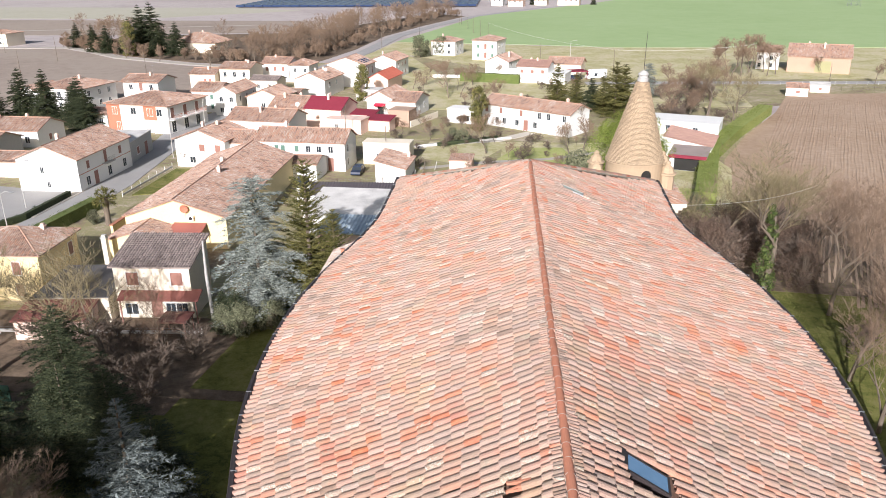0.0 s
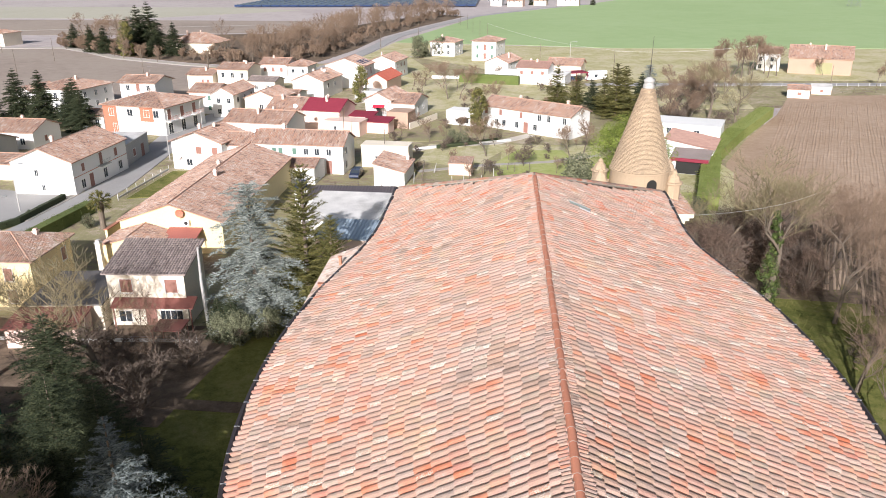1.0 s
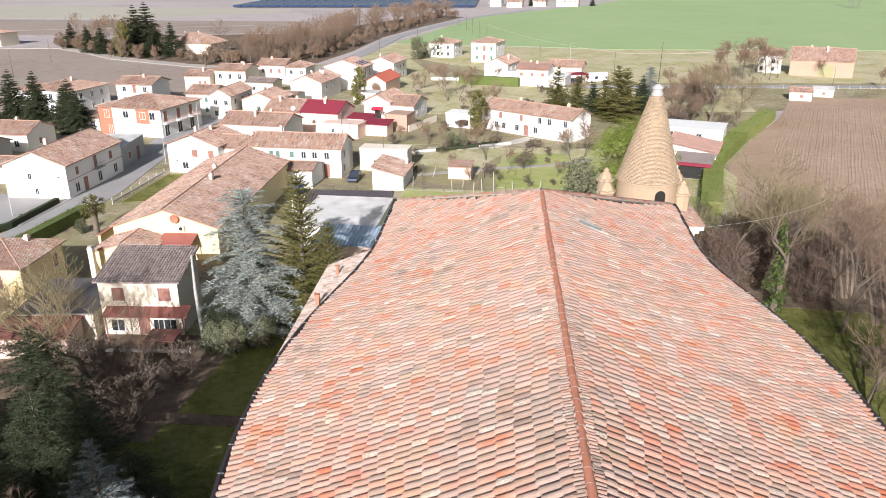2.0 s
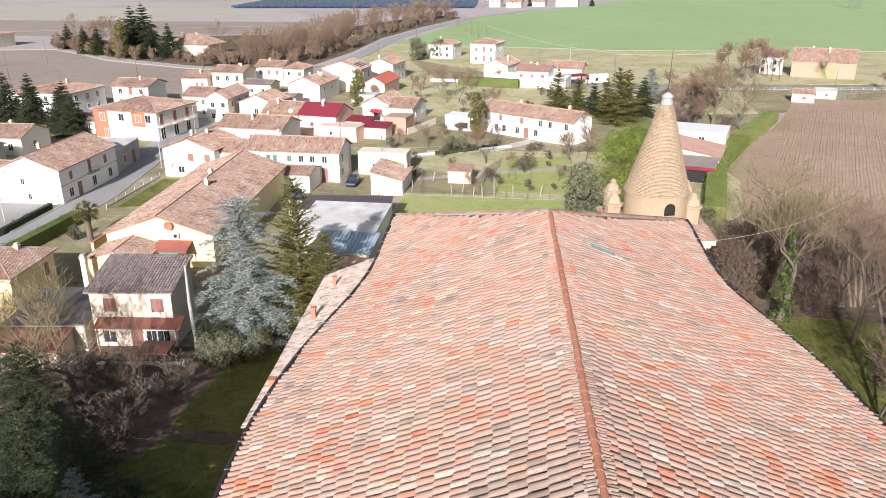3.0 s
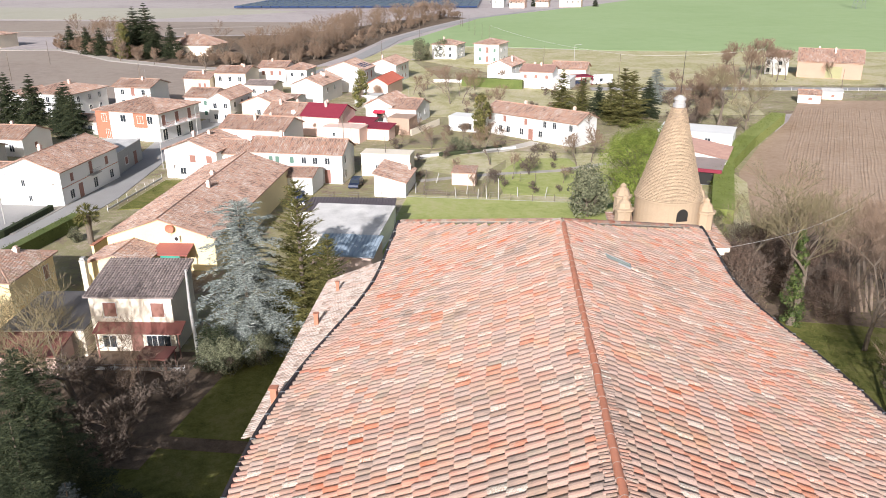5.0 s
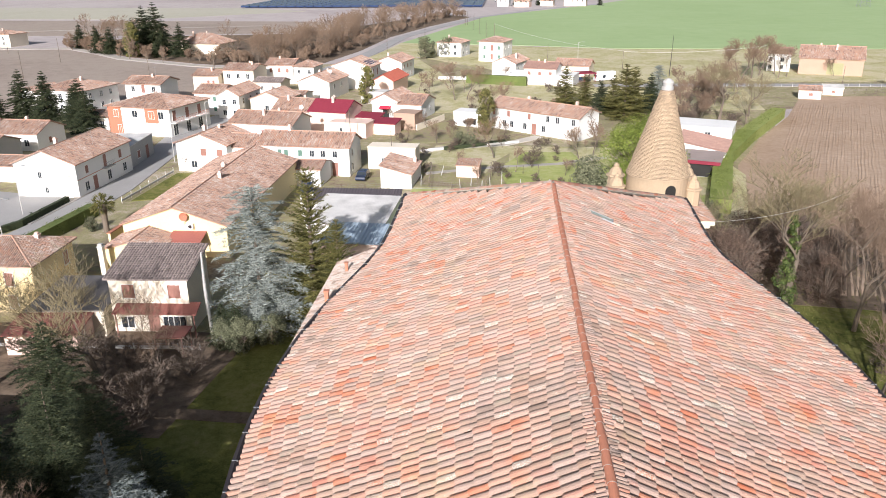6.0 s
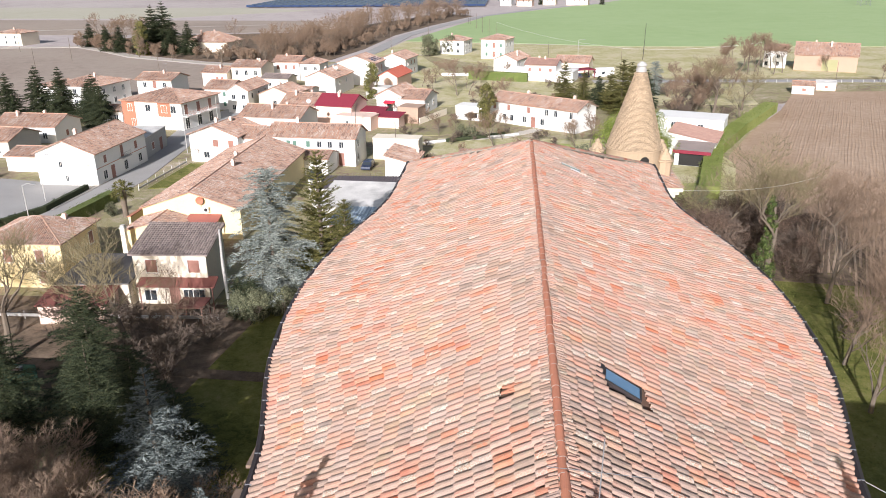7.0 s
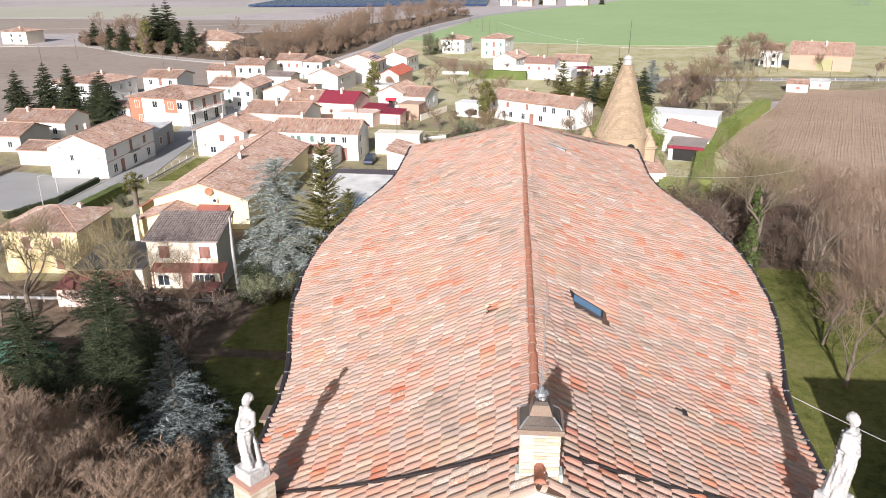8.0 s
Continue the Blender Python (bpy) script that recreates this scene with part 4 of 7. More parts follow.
house("orange_tiled_wing", "lower white wing with an orange tile roof", (-45.4, 147.6), 84, 6.5, 6.5, 4.6, "L", 1.6, M_WHITE, M_OLD, MID, 0.3)
house("row_house", "white row house with a patched tile roof", (-44.8, 166.9), 80, 9.0, 14.0, 4.6, "L", 1.7, M_WHITE, M_OLD, MID, 0.35, grid("S", (1.5, 6.2, 10.2), (2.2,), 0.8, 1.1, "shut"))
house("red_roofed_barn", "pink rendered barn with a red metal roof", (-36.8, 181.3), 76, 8.5, 8.9, 4.5, "L", 2.0, M_PINK, M_REDMETAL, None, 0.3, [("S", 2, 1.2, 0.7, 0.9, "win")])
house("brown_roofed_barn", "pink rendered barn with a brown tile roof", (-45.6, 183.6), 76, 8.5, 9.0, 4.3, "L", 2.0, M_PINK, M_OLD, MID, 0.3)
house("pink_garden_wall_house", "low pink outbuilding with a flat top", (-31.5, 176.2), 76, 4.5, 8.5, 3.0, "flat", 0, M_PINK, M_PINK, None, 0.05, [("S", 5.5, 1.2, 0.6, 0.8, "win")])
house("red_lean_to", "small pink shed with a red metal roof", (-25.7, 179.2), 76, 3.4, 6.0, 2.5, "shedS", 0.5, M_PINK, M_REDMETAL, None, 0.3)
house("gabled_cottage", "cream cottage with a tile roof", (-55.2, 197.7), 80, 9.5, 8.8, 4.3, "R", 1.7, M_CREAM, M_OLD, MID, 0.35, [("S", 4, 1.6, 0.9, 1.2, "win")])
house("tall_white_house", "tall white house with many windows", (-65.5, 195.9), 84, 12.5, 5.5, 5.6, "R", 1.5, M_WHITE, M_OLD, MID, 0.35, grid("S", (0.8, 3.4), (3.5, 0.9), 0.85, 1.1, "win") + grid("E", (2, 6, 10), (3.4, 0.9), 0.9, 1.2, "win"))
house("tall_white_house_wing", "white wing with green shutters", (-71.6, 200.2), 82, 9.0, 7.0, 5.3, "L", 1.5, M_WHITE, M_OLD, MID, 0.35, grid("S", (1.2, 3.8), (3.4, 1.0), 0.8, 1.1, "green"))
house("cream_house", "cream two-storey house with four windows", (-75.8, 239.4), 84, 9.7, 9.6, 5.6, "L", 1.3, M_CREAM, M_OLD, MID, 0.4, grid("S", (1.4, 4.4, 7.4), (3.2,), 0.9, 1.4, "win"))
house("cream_house_wing", "low cream wing with a red tile roof", (-86.0, 238.0), 84, 8.0, 8.0, 4.2, "L", 1.2, M_CREAM, M_OLD, MID, 0.4, grid("S", (1.2, 2.8), (1.8,), 0.8, 1.1, "shut"))
house("red_tiled_house", "white two-storey house with brown shutters", (-67.3, 251.5), 82, 8.0, 8.9, 5.6, "L", 1.4, M_WHITE, M_OLD, MID, 0.4, grid("S", (1.4, 4.1, 6.8), (3.3,), 0.9, 1.3, "shut"))
house("hipped_house", "white house with a hipped brown roof", (-60.5, 250.0), 82, 7.5, 6.5, 5.3, "hip", 1.6, M_WHITE, M_OLD, MID, 0.4, grid("S", (1.0, 4.3), (3.2,), 0.8, 1.1, "win"))
house("cream_outbuilding", "low cream outbuilding with a grey tile roof", (-65.8, 232.4), 80, 6.0, 8.5, 3.2, "L", 0.9, M_CREAM, M_BROWNROOF, MID, 0.3, grid("S", (2, 5.5), (1.0,), 0.8, 1.0, "win"))
house("farm_cottage", "white farm cottage with a patched tile roof", (-49.6, 222.7), 80, 14.0, 9.0, 4.8, "R", 1.8, M_WHITE, M_OLD, MID, 0.35, grid("E", (3, 8), (2.6,), 0.9, 1.2, "win"))
house("low_shed_row", "low white sheds with a pink roof", (-54.5, 212.0), 80, 7.0, 9.0, 2.9, "L", 0.7, M_WHITE, M_OLD, MID, 0.3)
house("solar_house", "tall white house with solar panels on its roof", (-41.4, 240.7), 80, 9.0, 12.0, 6.6, "R", 2.0, M_WHITE, M_OLD, MID, 0.4, [("E", 2, 3.6, 1.0, 2.0, "shut"), ("E", 5.5, 3.6, 1.0, 2.0, "shut"), ("E", 2, 0.4, 1.0, 2.0, "win"), ("E", 5.5, 0.4, 1.0, 2.0, "win")])
house("white_back_house", "white house with blue-grey shutters", (-34.7, 259.0), 78, 12.0, 8.6, 5.6, "R", 1.6, M_WHITE, M_OLD, MID, 0.4, grid("E", (2, 5.2, 8.4), (3.4, 0.8), 0.9, 1.2, "shut"))
house("red_roofed_shed", "pink brick shed with a bright red roof", (-33.5, 232.0), 79, 13.0, 6.0, 3.8, "R", 1.7, M_PINK, M_REDROOF, (0.3, 0.8), 0.3)
house("white_cottage", "white cottage with a tile roof", (-21.8, 196.3), 76, 9.5, 6.5, 3.6, "L", 1.6, M_WHITE, M_OLD, MID, 0.35, grid("E", (2, 6), (1.4,), 0.8, 1.1, "win"))
house("awning_cottage", "white cottage with a red awning over its door", (-27.6, 197.4), 76, 11.0, 6.6, 4.2, "R", 1.6, M_WHITE, M_OLD, MID, 0.35, [("S", 2.2, 0.3, 1.6, 2.2, "open")])
house("garden_store", "brick garden store with a flat top", (-22.0, 184.4), 76, 5.0, 5.0, 3.6, "flat", 0, M_BEIGE, M_BEIGE, None, 0.05)
house("pavilion", "small white garden pavilion", (-7.2, 187.9), 70, 4.5, 7.0, 3.2, "flat", 0, M_WHITE, M_WHITE, None, 0.1, [("S", 1.5, 0.6, 2.2, 1.3, "open")])
house("cream_store", "plain cream store building with a flat roof", (-17.9, 150.2), 84, 3.6, 8.8, 4.0, "flat", 0, M_CREAM, M_CREAM, None, 0.06, [("S", 5.6, 1.2, 0.6, 0.9, "win")])
house("tiled_shed", "small white shed with an old tile roof", (-17.2, 138.2), 86, 8.8, 5.2, 2.5, "shedE", 1.3, M_WHITE, M_OLD, NEAR, 0.25, [], [(7.2, 0.7, 1.0)])
house("white_outhouse", "white outhouse with a shallow tile roof", (-32.6, 138.8), 86, 6.0, 8.6, 3.0, "L", 0.8, M_WHITE, M_OLD, NEAR, 0.25)
house("ruined_shed", "small half-ruined pink brick shed", (-6.3, 145.5), 84, 2.8, 4.0, 2.2, "shedS", 0.5, M_PINK, M_OLD, NEAR, 0.15)
house("workshop", "workshop under a patched grey sheet roof", (-17.6, 110.8), 86, 10.5, 10.5, 3.2, "shedS", 0.6, M_WHITE, M_ROOFGREY, None, 0.3, [("S", 1.2, 0.5, 2.0, 2.0, "open"), ("S", 5.0, 1.0, 1.4, 1.2, "win")])
house("dark_roofed_shed", "long shed with a dark corrugated roof", (-17.2, 121.8), 90, 4.0, 14.0, 2.8, "shedS", 0.7, M_WHITE, M_DARKSHEET, (0.45, 6.0), 0.2)
house("blue_roofed_shed", "shed under a pale blue sheet roof", (-17.2, 104.8), 86, 5.5, 7.5, 2.7, "shedS", 0.6, M_PINK, M_BLUESHEET, (0.5, 6.0), 0.2)
house("grey_flat_shed", "grey flat-roofed garden shed", (-33.9, 216.8), 78, 4.5, 6.5, 3.0, "flat", 0, M_GREYW, M_ROOFGREY, None, 0.1, [("S", 1.0, 0.1, 1.0, 2.0, "door")])
house("red_garden_shed", "small pink shed with a dark red sheet roof", (-30.2, 184.5), 76, 3.4, 5.5, 2.7, "shedS", 0.5, M_PINK, M_REDMETAL, None, 0.25)
house("tile_porch", "small tiled porch against the white house", (-42.4, 155.6), 84, 2.5, 2.8, 3.0, "shedS", 0.5, M_GREYW, M_OLD, NEAR, 0.2)
house("carport_block", "low white outbuilding behind the grey annex", (-88.0, 207.5), 80, 5.0, 6.0, 2.8, "flat", 0, M_WHITE, M_ROOFGREY, None, 0.1)
house("canonica", "long white farmhouse with a tile roof", (13.1, 174.9), 53.6, 8.0, 23.2, 4.9, "L", 1.5, M_WHITE, M_OLD, MID, 0.4,
      [("S", u, 3.1, 0.8, 1.3, "shut" if u > 10 else "win") for u in (0.9, 4.8, 7.2, 12.0, 17.5, 21.5)] + [("S", u, 0.9, 0.9, 1.3, "win") for u in (0.9, 8.2, 13.0, 16.5, 18.5, 21.5)] + [("S", 10.6, 0.1, 1.0, 2.2, "door")], [(5.5, 4.0, 1.9), (5.0, 16.0, 1.9)])
house("hipped_villa", "white villa with a hipped tile roof", (-19.6, 319.2), 74, 10.0, 10.0, 5.4, "hip", 1.7, M_WHITE, M_OLD, MID, 0.4, grid("S", (2, 6), (3.2, 0.8)) + grid("E", (2, 6), (3.2, 0.8)))
house("tall_villa", "tall square white villa with a hipped roof", (-3.4, 304.3), 72, 10.5, 9.5, 7.2, "hip", 1.6, M_WHITE, M_OLD, MID, 0.45, grid("S", (1.2, 6.8), (4.4, 1.2), 0.9, 1.3, "green") + [("S", 3.9, 4.0, 1.0, 2.1, "shut"), ("S", 3.9, 0.8, 1.0, 2.1, "shut")] + grid("E", (2, 6), (4.4, 1.2)))
house("garden_house", "white house with an orange tile roof", (0.8, 265.9), 70, 13.0, 8.0, 4.4, "R", 1.7, M_WHITE, M_OLD, MID, 0.35, grid("E", (2.5, 7.5), (2.4,), 0.9, 1.2, "win"))
house("red_tile_house", "white two-storey house with a red tile roof", (12.5, 249.1), 74, 8.0, 9.5, 5.0, "L", 1.4, M_WHITE, M_REDTILE, MID, 0.4, grid("S", (1.2, 4.4, 7.6), (3.0,), 0.9, 1.0, "shut"))
house("low_white_store", "low white store beside the red-tiled house", (3.4, 253.7), 74, 6.0, 4.5, 2.8, "L", 0.7, M_WHITE, M_WHITE, None, 0.15, grid("S", (1.2,), (1.0,), 0.8, 1.0))
house("white_garage_block", "white flat garage block", (17.5, 247.5), 74, 9.0, 6.0, 3.0, "flat", 0, M_WHITE, M_WHITE, None, 0.1)
house("stone_barn", "beige barn with a weathered tile roof", (24.0, 266.5), 74, 7.5, 11.0, 3.6, "L", 1.6, M_CREAM, M_OLD, MID, 0.4)
house("white_farm_store", "white farm store behind the spire", (42.1, 168.5), 70, 8.0, 14.0, 4.2, "flat", 0, M_WHITE, M_WHITE, None, 0.1, [("S", 4.0, 2.6, 1.0, 0.7, "win"), ("S", 9.5, 2.4, 0.8, 1.1, "win")])
house("brown_roofed_store", "white store with a red-brown tile roof", (37.0, 153.5), 70, 9.5, 8.5, 3.3, "shedE", 1.3, M_WHITE, M_REDTILE, MID, 0.3)
house("red_porch", "open porch with a red fascia", (34.5, 147.5), 70, 6.0, 6.0, 2.7, "shedS", 0.5, M_WHITE, M_BROWNROOF, None, 0.35, [("S", 0.6, 0.1, 4.6, 2.2, "open")])
house("farm_barn", "large brick barn with an arched doorway", (109.0, 270.5), 70, 13.0, 18.5, 5.2, "L", 3.2, M_BEIGE, M_OLD, MID, 0.4, [("S", 5.6, 0.2, 4.6, 3.6, "khaki")])
house("farm_dwelling", "white farm dwelling beside the brick barn", (90.3, 281.0), 70, 8.0, 7.0, 5.8, "L", 1.5, M_WHITE, M_OLD, MID, 0.35, grid("S", (2, 5.5), (3.2, 0.8)))
house("allotment_shed", "small pink and white allotment shed", (80.9, 227.7), 72, 5.0, 5.5, 2.3, "L", 0.8, M_WHITE, M_OLD, MID, 0.2, [("S", 2, 0.8, 1.0, 0.8, "shut")])
house("allotment_hut", "low pink allotment hut with a sheet roof", (88.9, 233.8), 72, 4.0, 5.0, 2.0, "shedS", 0.4, M_PINK, M_ROOFGREY, None, 0.2, [("S", 2, 0.7, 0.8, 0.7, "shut")])
house("old_manor", "abandoned house among bare trees with a hipped roof", (-118.0, 327.0), 80, 13.0, 19.0, 4.2, "hip", 3.6, M_CREAM, M_OLD, (0.4, 1.4), 0.5)
house("roadside_villa", "white villa beside the lane", (-224.0, 354.0), 80, 11.0, 14.0, 5.6, "hip", 1.4, M_CREAM, M_OLD, MID, 0.5, grid("S", (3, 8), (3.2, 0.9)))
for k, (x, y, w, h) in enumerate(((-2, 650, 9, 6), (14, 640, 12, 4.5), (33, 655, 10, 4), (58, 650, 17, 6))):
    house("far_farmhouse", "distant pale farmhouse with a tile roof", (x, y), 78, 10, w, h, "L", 2.0, (M_WHITE, M_PINK, M_CREAM, M_PINK)[k], M_OLD, (0.6, 3.0), 0.4, grid("S", (2, 6, 10), (3.4,), 1.0, 1.3, "win"))


# ---- trees ----
def bare_meshes(height, seed, spread=0.9, kids=(3, 3, 4, 4, 4), lean=0.1, thick=1.0, first=0.3, thin=0.012):
    """Trunk and limbs, and the fine twigs that end them."""
    rng = random.Random(seed)
    limbs, crown = Build(), Build()
    depth = len(kids)

    def grow(p, d, length, rad, level):
        steps = 3 if level < 3 else 2 if level < depth - 1 else 1
        pts, rads = [p], [rad]
        for s in range(steps):
            d = (d + Vector((rng.uniform(-1, 1), rng.uniform(-1, 1), rng.uniform(-0.3, 0.7))) * 0.2).normalized()
            p = p + d * length / steps
            pts.append(p)
            rads.append(max(thin * 0.7, rad * (1 - 0.4 * (s + 1) / steps)))
        if level >= depth:
            s = (d.cross(Vector((0.3, 0.2, 0.93)))).normalized() * rad
            u = d.cross(s)
            crown.add([pts[0] + s, pts[0] - s * 0.5 + u * 0.87, pts[0] - s * 0.5 - u * 0.87, pts[-1]], [(0, 1, 3), (1, 2, 3), (2, 0, 3)])
            return
        (limbs if level < 3 else crown).tube(pts, rads, 7 if level == 0 else 4 if level < 3 else 3)
        for k in range(kids[level]):
            a = rng.uniform(0, 2 * math.pi)
            out = Vector((math.cos(a), math.sin(a), 0))
            at = pts[-1] if k < 2 else pts[rng.randrange(1, len(pts))]
            nd = (d * rng.uniform(0.5, 0.95) + out * spread * rng.uniform(0.35, 0.85) + Vector((0, 0, 0.14))).normalized()
            grow(at, nd, length * rng.uniform(0.58, 0.82), max(thin, rads[-1] * rng.uniform(0.55, 0.8)), level + 1)
    grow(Vector((0, 0, -0.2)), Vector((rng.uniform(-lean, lean), rng.uniform(-lean, lean), 1)), height * first, height * 0.012 * thick, 0)
    k = height / max(z for _, _, z in crown.v)
    for b in (limbs, crown):
        b.v = [(x * k, y * k, z * k) for x, y, z in b.v]
    return limbs, crown


def bare_tree(height, seed, name, label, twig=None, bark=None, **kw):
    limbs, crown = bare_meshes(height, seed, **kw)
    t = thing(name, label, "tree", (0, 0, -50))
    part("trunk", limbs, bark or M_BARK, t)
    part("crown", crown, twig or M_TWIG, t)
    return t


def spray(b, at, d, length, width, rng, n, droop, most=0.10):
    """Needle tufts along a branch: slim leaflets on both sides and above."""
    side = d.cross(Vector((0, 0, 1)))
    side = side.normalized() if side.length > 0.1 else Vector((1, 0, 0))
    for k in range(n):
        t = (k + rng.random()) / n
        p = at + d * length * t + Vector((0, 0, -droop * t * t * length))
        w = width * (1 - 0.6 * t)
        for s in (-1, 1):
            q = p + side * s * w * rng.uniform(0.5, 1.2) + d * w * rng.uniform(0.3, 0.9) + Vector((0, 0, rng.uniform(-0.45, 0.3) * w))
            th = Vector((rng.uniform(-1, 1), rng.uniform(-1, 1), rng.uniform(-0.6, 0.6))) * min(most, 0.23 * most * 10 * w)
            b.add([p - th, p + th, q], [(0, 1, 2)])


def conifer(height, radius, seed, name, label, mat, droop=0.35, whorls=26, per=7, rise=0.1, bare=0.06, fill=12, power=1.0, most=0.10):
    rng = random.Random(seed)
    t = thing(name, label, "tree", (0, 0, -50))
    part("trunk", Build().tube([(0, 0, -0.2), (0, 0, height * 0.5), (0, 0, height)], [height * 0.02, height * 0.012, 0.02], 7), M_BARK, t)
    b = Build()
    for w in range(whorls):
        f = max(0.0, (w + rng.uniform(-0.4, 0.4)) / whorls)
        z = height * (bare + (1 - bare) * f)
        reach = radius * max(0.05, (1 - f) ** power) * rng.uniform(0.7, 1.12)
        for k in range(per):
            a = 2 * math.pi * (k + rng.random()) / per
            ln = reach * rng.choice((0.6, 0.8, 0.95, 1.05, 1.2)) * rng.uniform(0.9, 1.1) + 0.15
            d = Vector((math.cos(a), math.sin(a), rise + 0.35 * f + rng.uniform(-0.1, 0.1))).normalized()
            at = Vector((0, 0, z))
            dr = droop * rng.uniform(0.6, 1.3)
            b.tube([at, at + d * ln * 0.6 + Vector((0, 0, -dr * 0.36 * ln)), at + d * ln + Vector((0, 0, -dr * ln))], [0.05, 0.03, 0.012], 3)
            spray(b, at, d, ln, 0.16 * ln + 0.12, rng, fill, dr, most)
            m = max(3, int(ln * 2.2))
            for q in range(m):
                s = 0.25 + 0.7 * (q + rng.random()) / m
                p = at + d * ln * s + Vector((0, 0, -dr * s * s * ln))
                for sgn in (-1, 1):
                    d2 = (d * 0.8 + Vector((-d.y, d.x, 0)) * sgn * rng.uniform(0.5, 1.1) + Vector((0, 0, rng.uniform(-0.5, 0.1)))).normalized()
                    spray(b, p, d2, ln * 0.30 * (1.15 - s * 0.6), 0.05 * ln + 0.09, rng, max(5, fill // 2), dr, most)
    part("crown", b, mat, t)
    return t


def leaf_clumps(b, centres, rng, count, size):
    for c, rad in centres:
        for _ in range(count):
            v = Vector((rng.gauss(0, 1), rng.gauss(0, 1), rng.gauss(0, 1))).normalized()
            p = Vector(c) + v * rad * rng.uniform(0.75, 1.08)
            x = v.cross(Vector((rng.random(), rng.random(), rng.random()))).normalized() * size * rng.uniform(0.6, 1.3)
            y = v.cross(x).normalized() * size * rng.uniform(0.5, 0.9) + v * size * 0.5
            b.add([p - x * 0.5, p + x * 0.5, p + x * 0.3 + y, p - x * 0.3 + y], [(0, 1, 2, 3)])


def leafy_tree(height, radius, seed, name, label, mat, clumps=40, count=120, size=0.28, trunk=0.35):
    rng = random.Random(seed)
    t = thing(name, label, "tree", (0, 0, -50))
    tr = Build()
    tr.tube([(0, 0, -0.2), (0.1, 0, height * 0.4), (0, 0.1, height * 0.8)], [height * 0.03, height * 0.022, 0.04], 6)
    cs = []
    for k in range(clumps):
        a, f = rng.uniform(0, 2 * math.pi), rng.random()
        z = height * (trunk + (0.92 - trunk) * f)
        rr = radius * math.sqrt(max(0.05, 1 - (2 * f - 0.85) ** 2 * 0.7)) * math.sqrt(rng.random())
        c = (rr * math.cos(a), rr * math.sin(a), z)
        cs.append((c, radius * rng.uniform(0.2, 0.36)))
        tr.tube([(0, 0, height * trunk * 0.9), (c[0] * 0.5, c[1] * 0.5, z * 0.8), c], [height * 0.012, height * 0.008, 0.02], 4)
    b = Build()
    leaf_clumps(b, cs, rng, count, size)
    part("trunk", tr, M_BARK, t)
    part("crown", b, mat, t)
    return t


def put(ob, x, y, s=1.0, turn=0.0, first=[]):
    """A copy of a tree at a place, scaled evenly."""
    ob.scale = (s, s, s)
    c = copy_thing(ob, pose(x, y, 0, 0, 0, turn))
    return c


def retire(*obs):
    """Removes the pattern things from which copies were made."""
    for ob in obs:
        for o in (*ob.children_recursive, ob):
            bpy.data.objects.remove(o)


def roof_free(x, y, margin=1.5):
    """Whether a place lies clear of every house."""
    for o in scene.objects:
        if o.parent is None and o.type == "EMPTY" and any(c.name.startswith("wall") for c in o.children):
            w = next(c for c in o.children if c.name.startswith("wall"))
            ca, sa = o.matrix_basis[0][0], o.matrix_basis[1][0]
            dx, dy = x - o.location.x, y - o.location.y
            u, v = dx * ca + dy * sa, -dx * sa + dy * ca
            if -margin < u < max(p.co.x for p in w.data.vertices) + margin and -margin < v < max(p.co.y for p in w.data.vertices) + margin:
                return False
    return True


rng = random.Random(21)
BARE = "leafless brown deciduous tree in winter"
fine = [bare_tree(12, 30 + k, "bare_tree", BARE, spread=(1.0, 1.2, 0.9)[k], kids=(4, 4, 4, 4, 4, 4), thin=0.0085, thick=1.6, first=0.42, lean=0.1) for k in range(3)]
bt = [bare_tree(10, 50 + k, "bare_tree", BARE, spread=(0.8, 1.0, 0.9)[k], kids=(3, 4, 4, 4, 5), thin=0.020, thick=1.2) for k in range(3)]
ly = [bare_tree(14, 70 + k, "lichened_tree", "leafless tree with yellow lichen on its limbs", twig=M_TWIGY, spread=1.0, kids=(3, 3, 4, 4, 4, 3), thin=0.015, thick=1.8) for k in range(2)]
shrub = [bare_tree(5.5, 90 + k, "bare_shrub", "tangled leafless shrub with many stems", twig=M_TWIGD, bark=M_TWIGD, spread=1.3, kids=(6, 4, 4, 3, 4), first=0.14, thick=0.6, thin=0.014) for k in range(2)]
osier = bare_tree(11, 97, "bare_thicket", "dense leafless thicket of upright twigs", twig=M_OSIER, bark=M_OSIER, spread=0.95, kids=(6, 4, 4, 4, 4, 5), first=0.16, thick=0.55, thin=0.0075)
# beside the church, to the east
for x, y, s, k in ((28.4, 95, 1.2, 0), (24.5, 101, 0.9, 1), (32.5, 103, 0.95, 0)):
    put(ly[k], x, y, s, x * 40)
for x, y, s, k in ((33.8, 89.7, 1.2, 0), (30.3, 75.9, 1.0, 1), (29.3, 67.8, 1.15, 2), (38.7, 82.8, 1.05, 0), (36.5, 71, 1.0, 1), (41, 64, 1.1, 2), (37, 54, 1.05, 0), (43, 76, 1.05, 1), (41.5, 92, 1.1, 2), (37, 100, 1.0, 0), (46, 84, 0.95, 1), (33, 108, 0.9, 2), (38, 106, 0.9, 0), (44, 98, 1.0, 2)):
    put(fine[k], x, y, s * 1.12, x * 77)
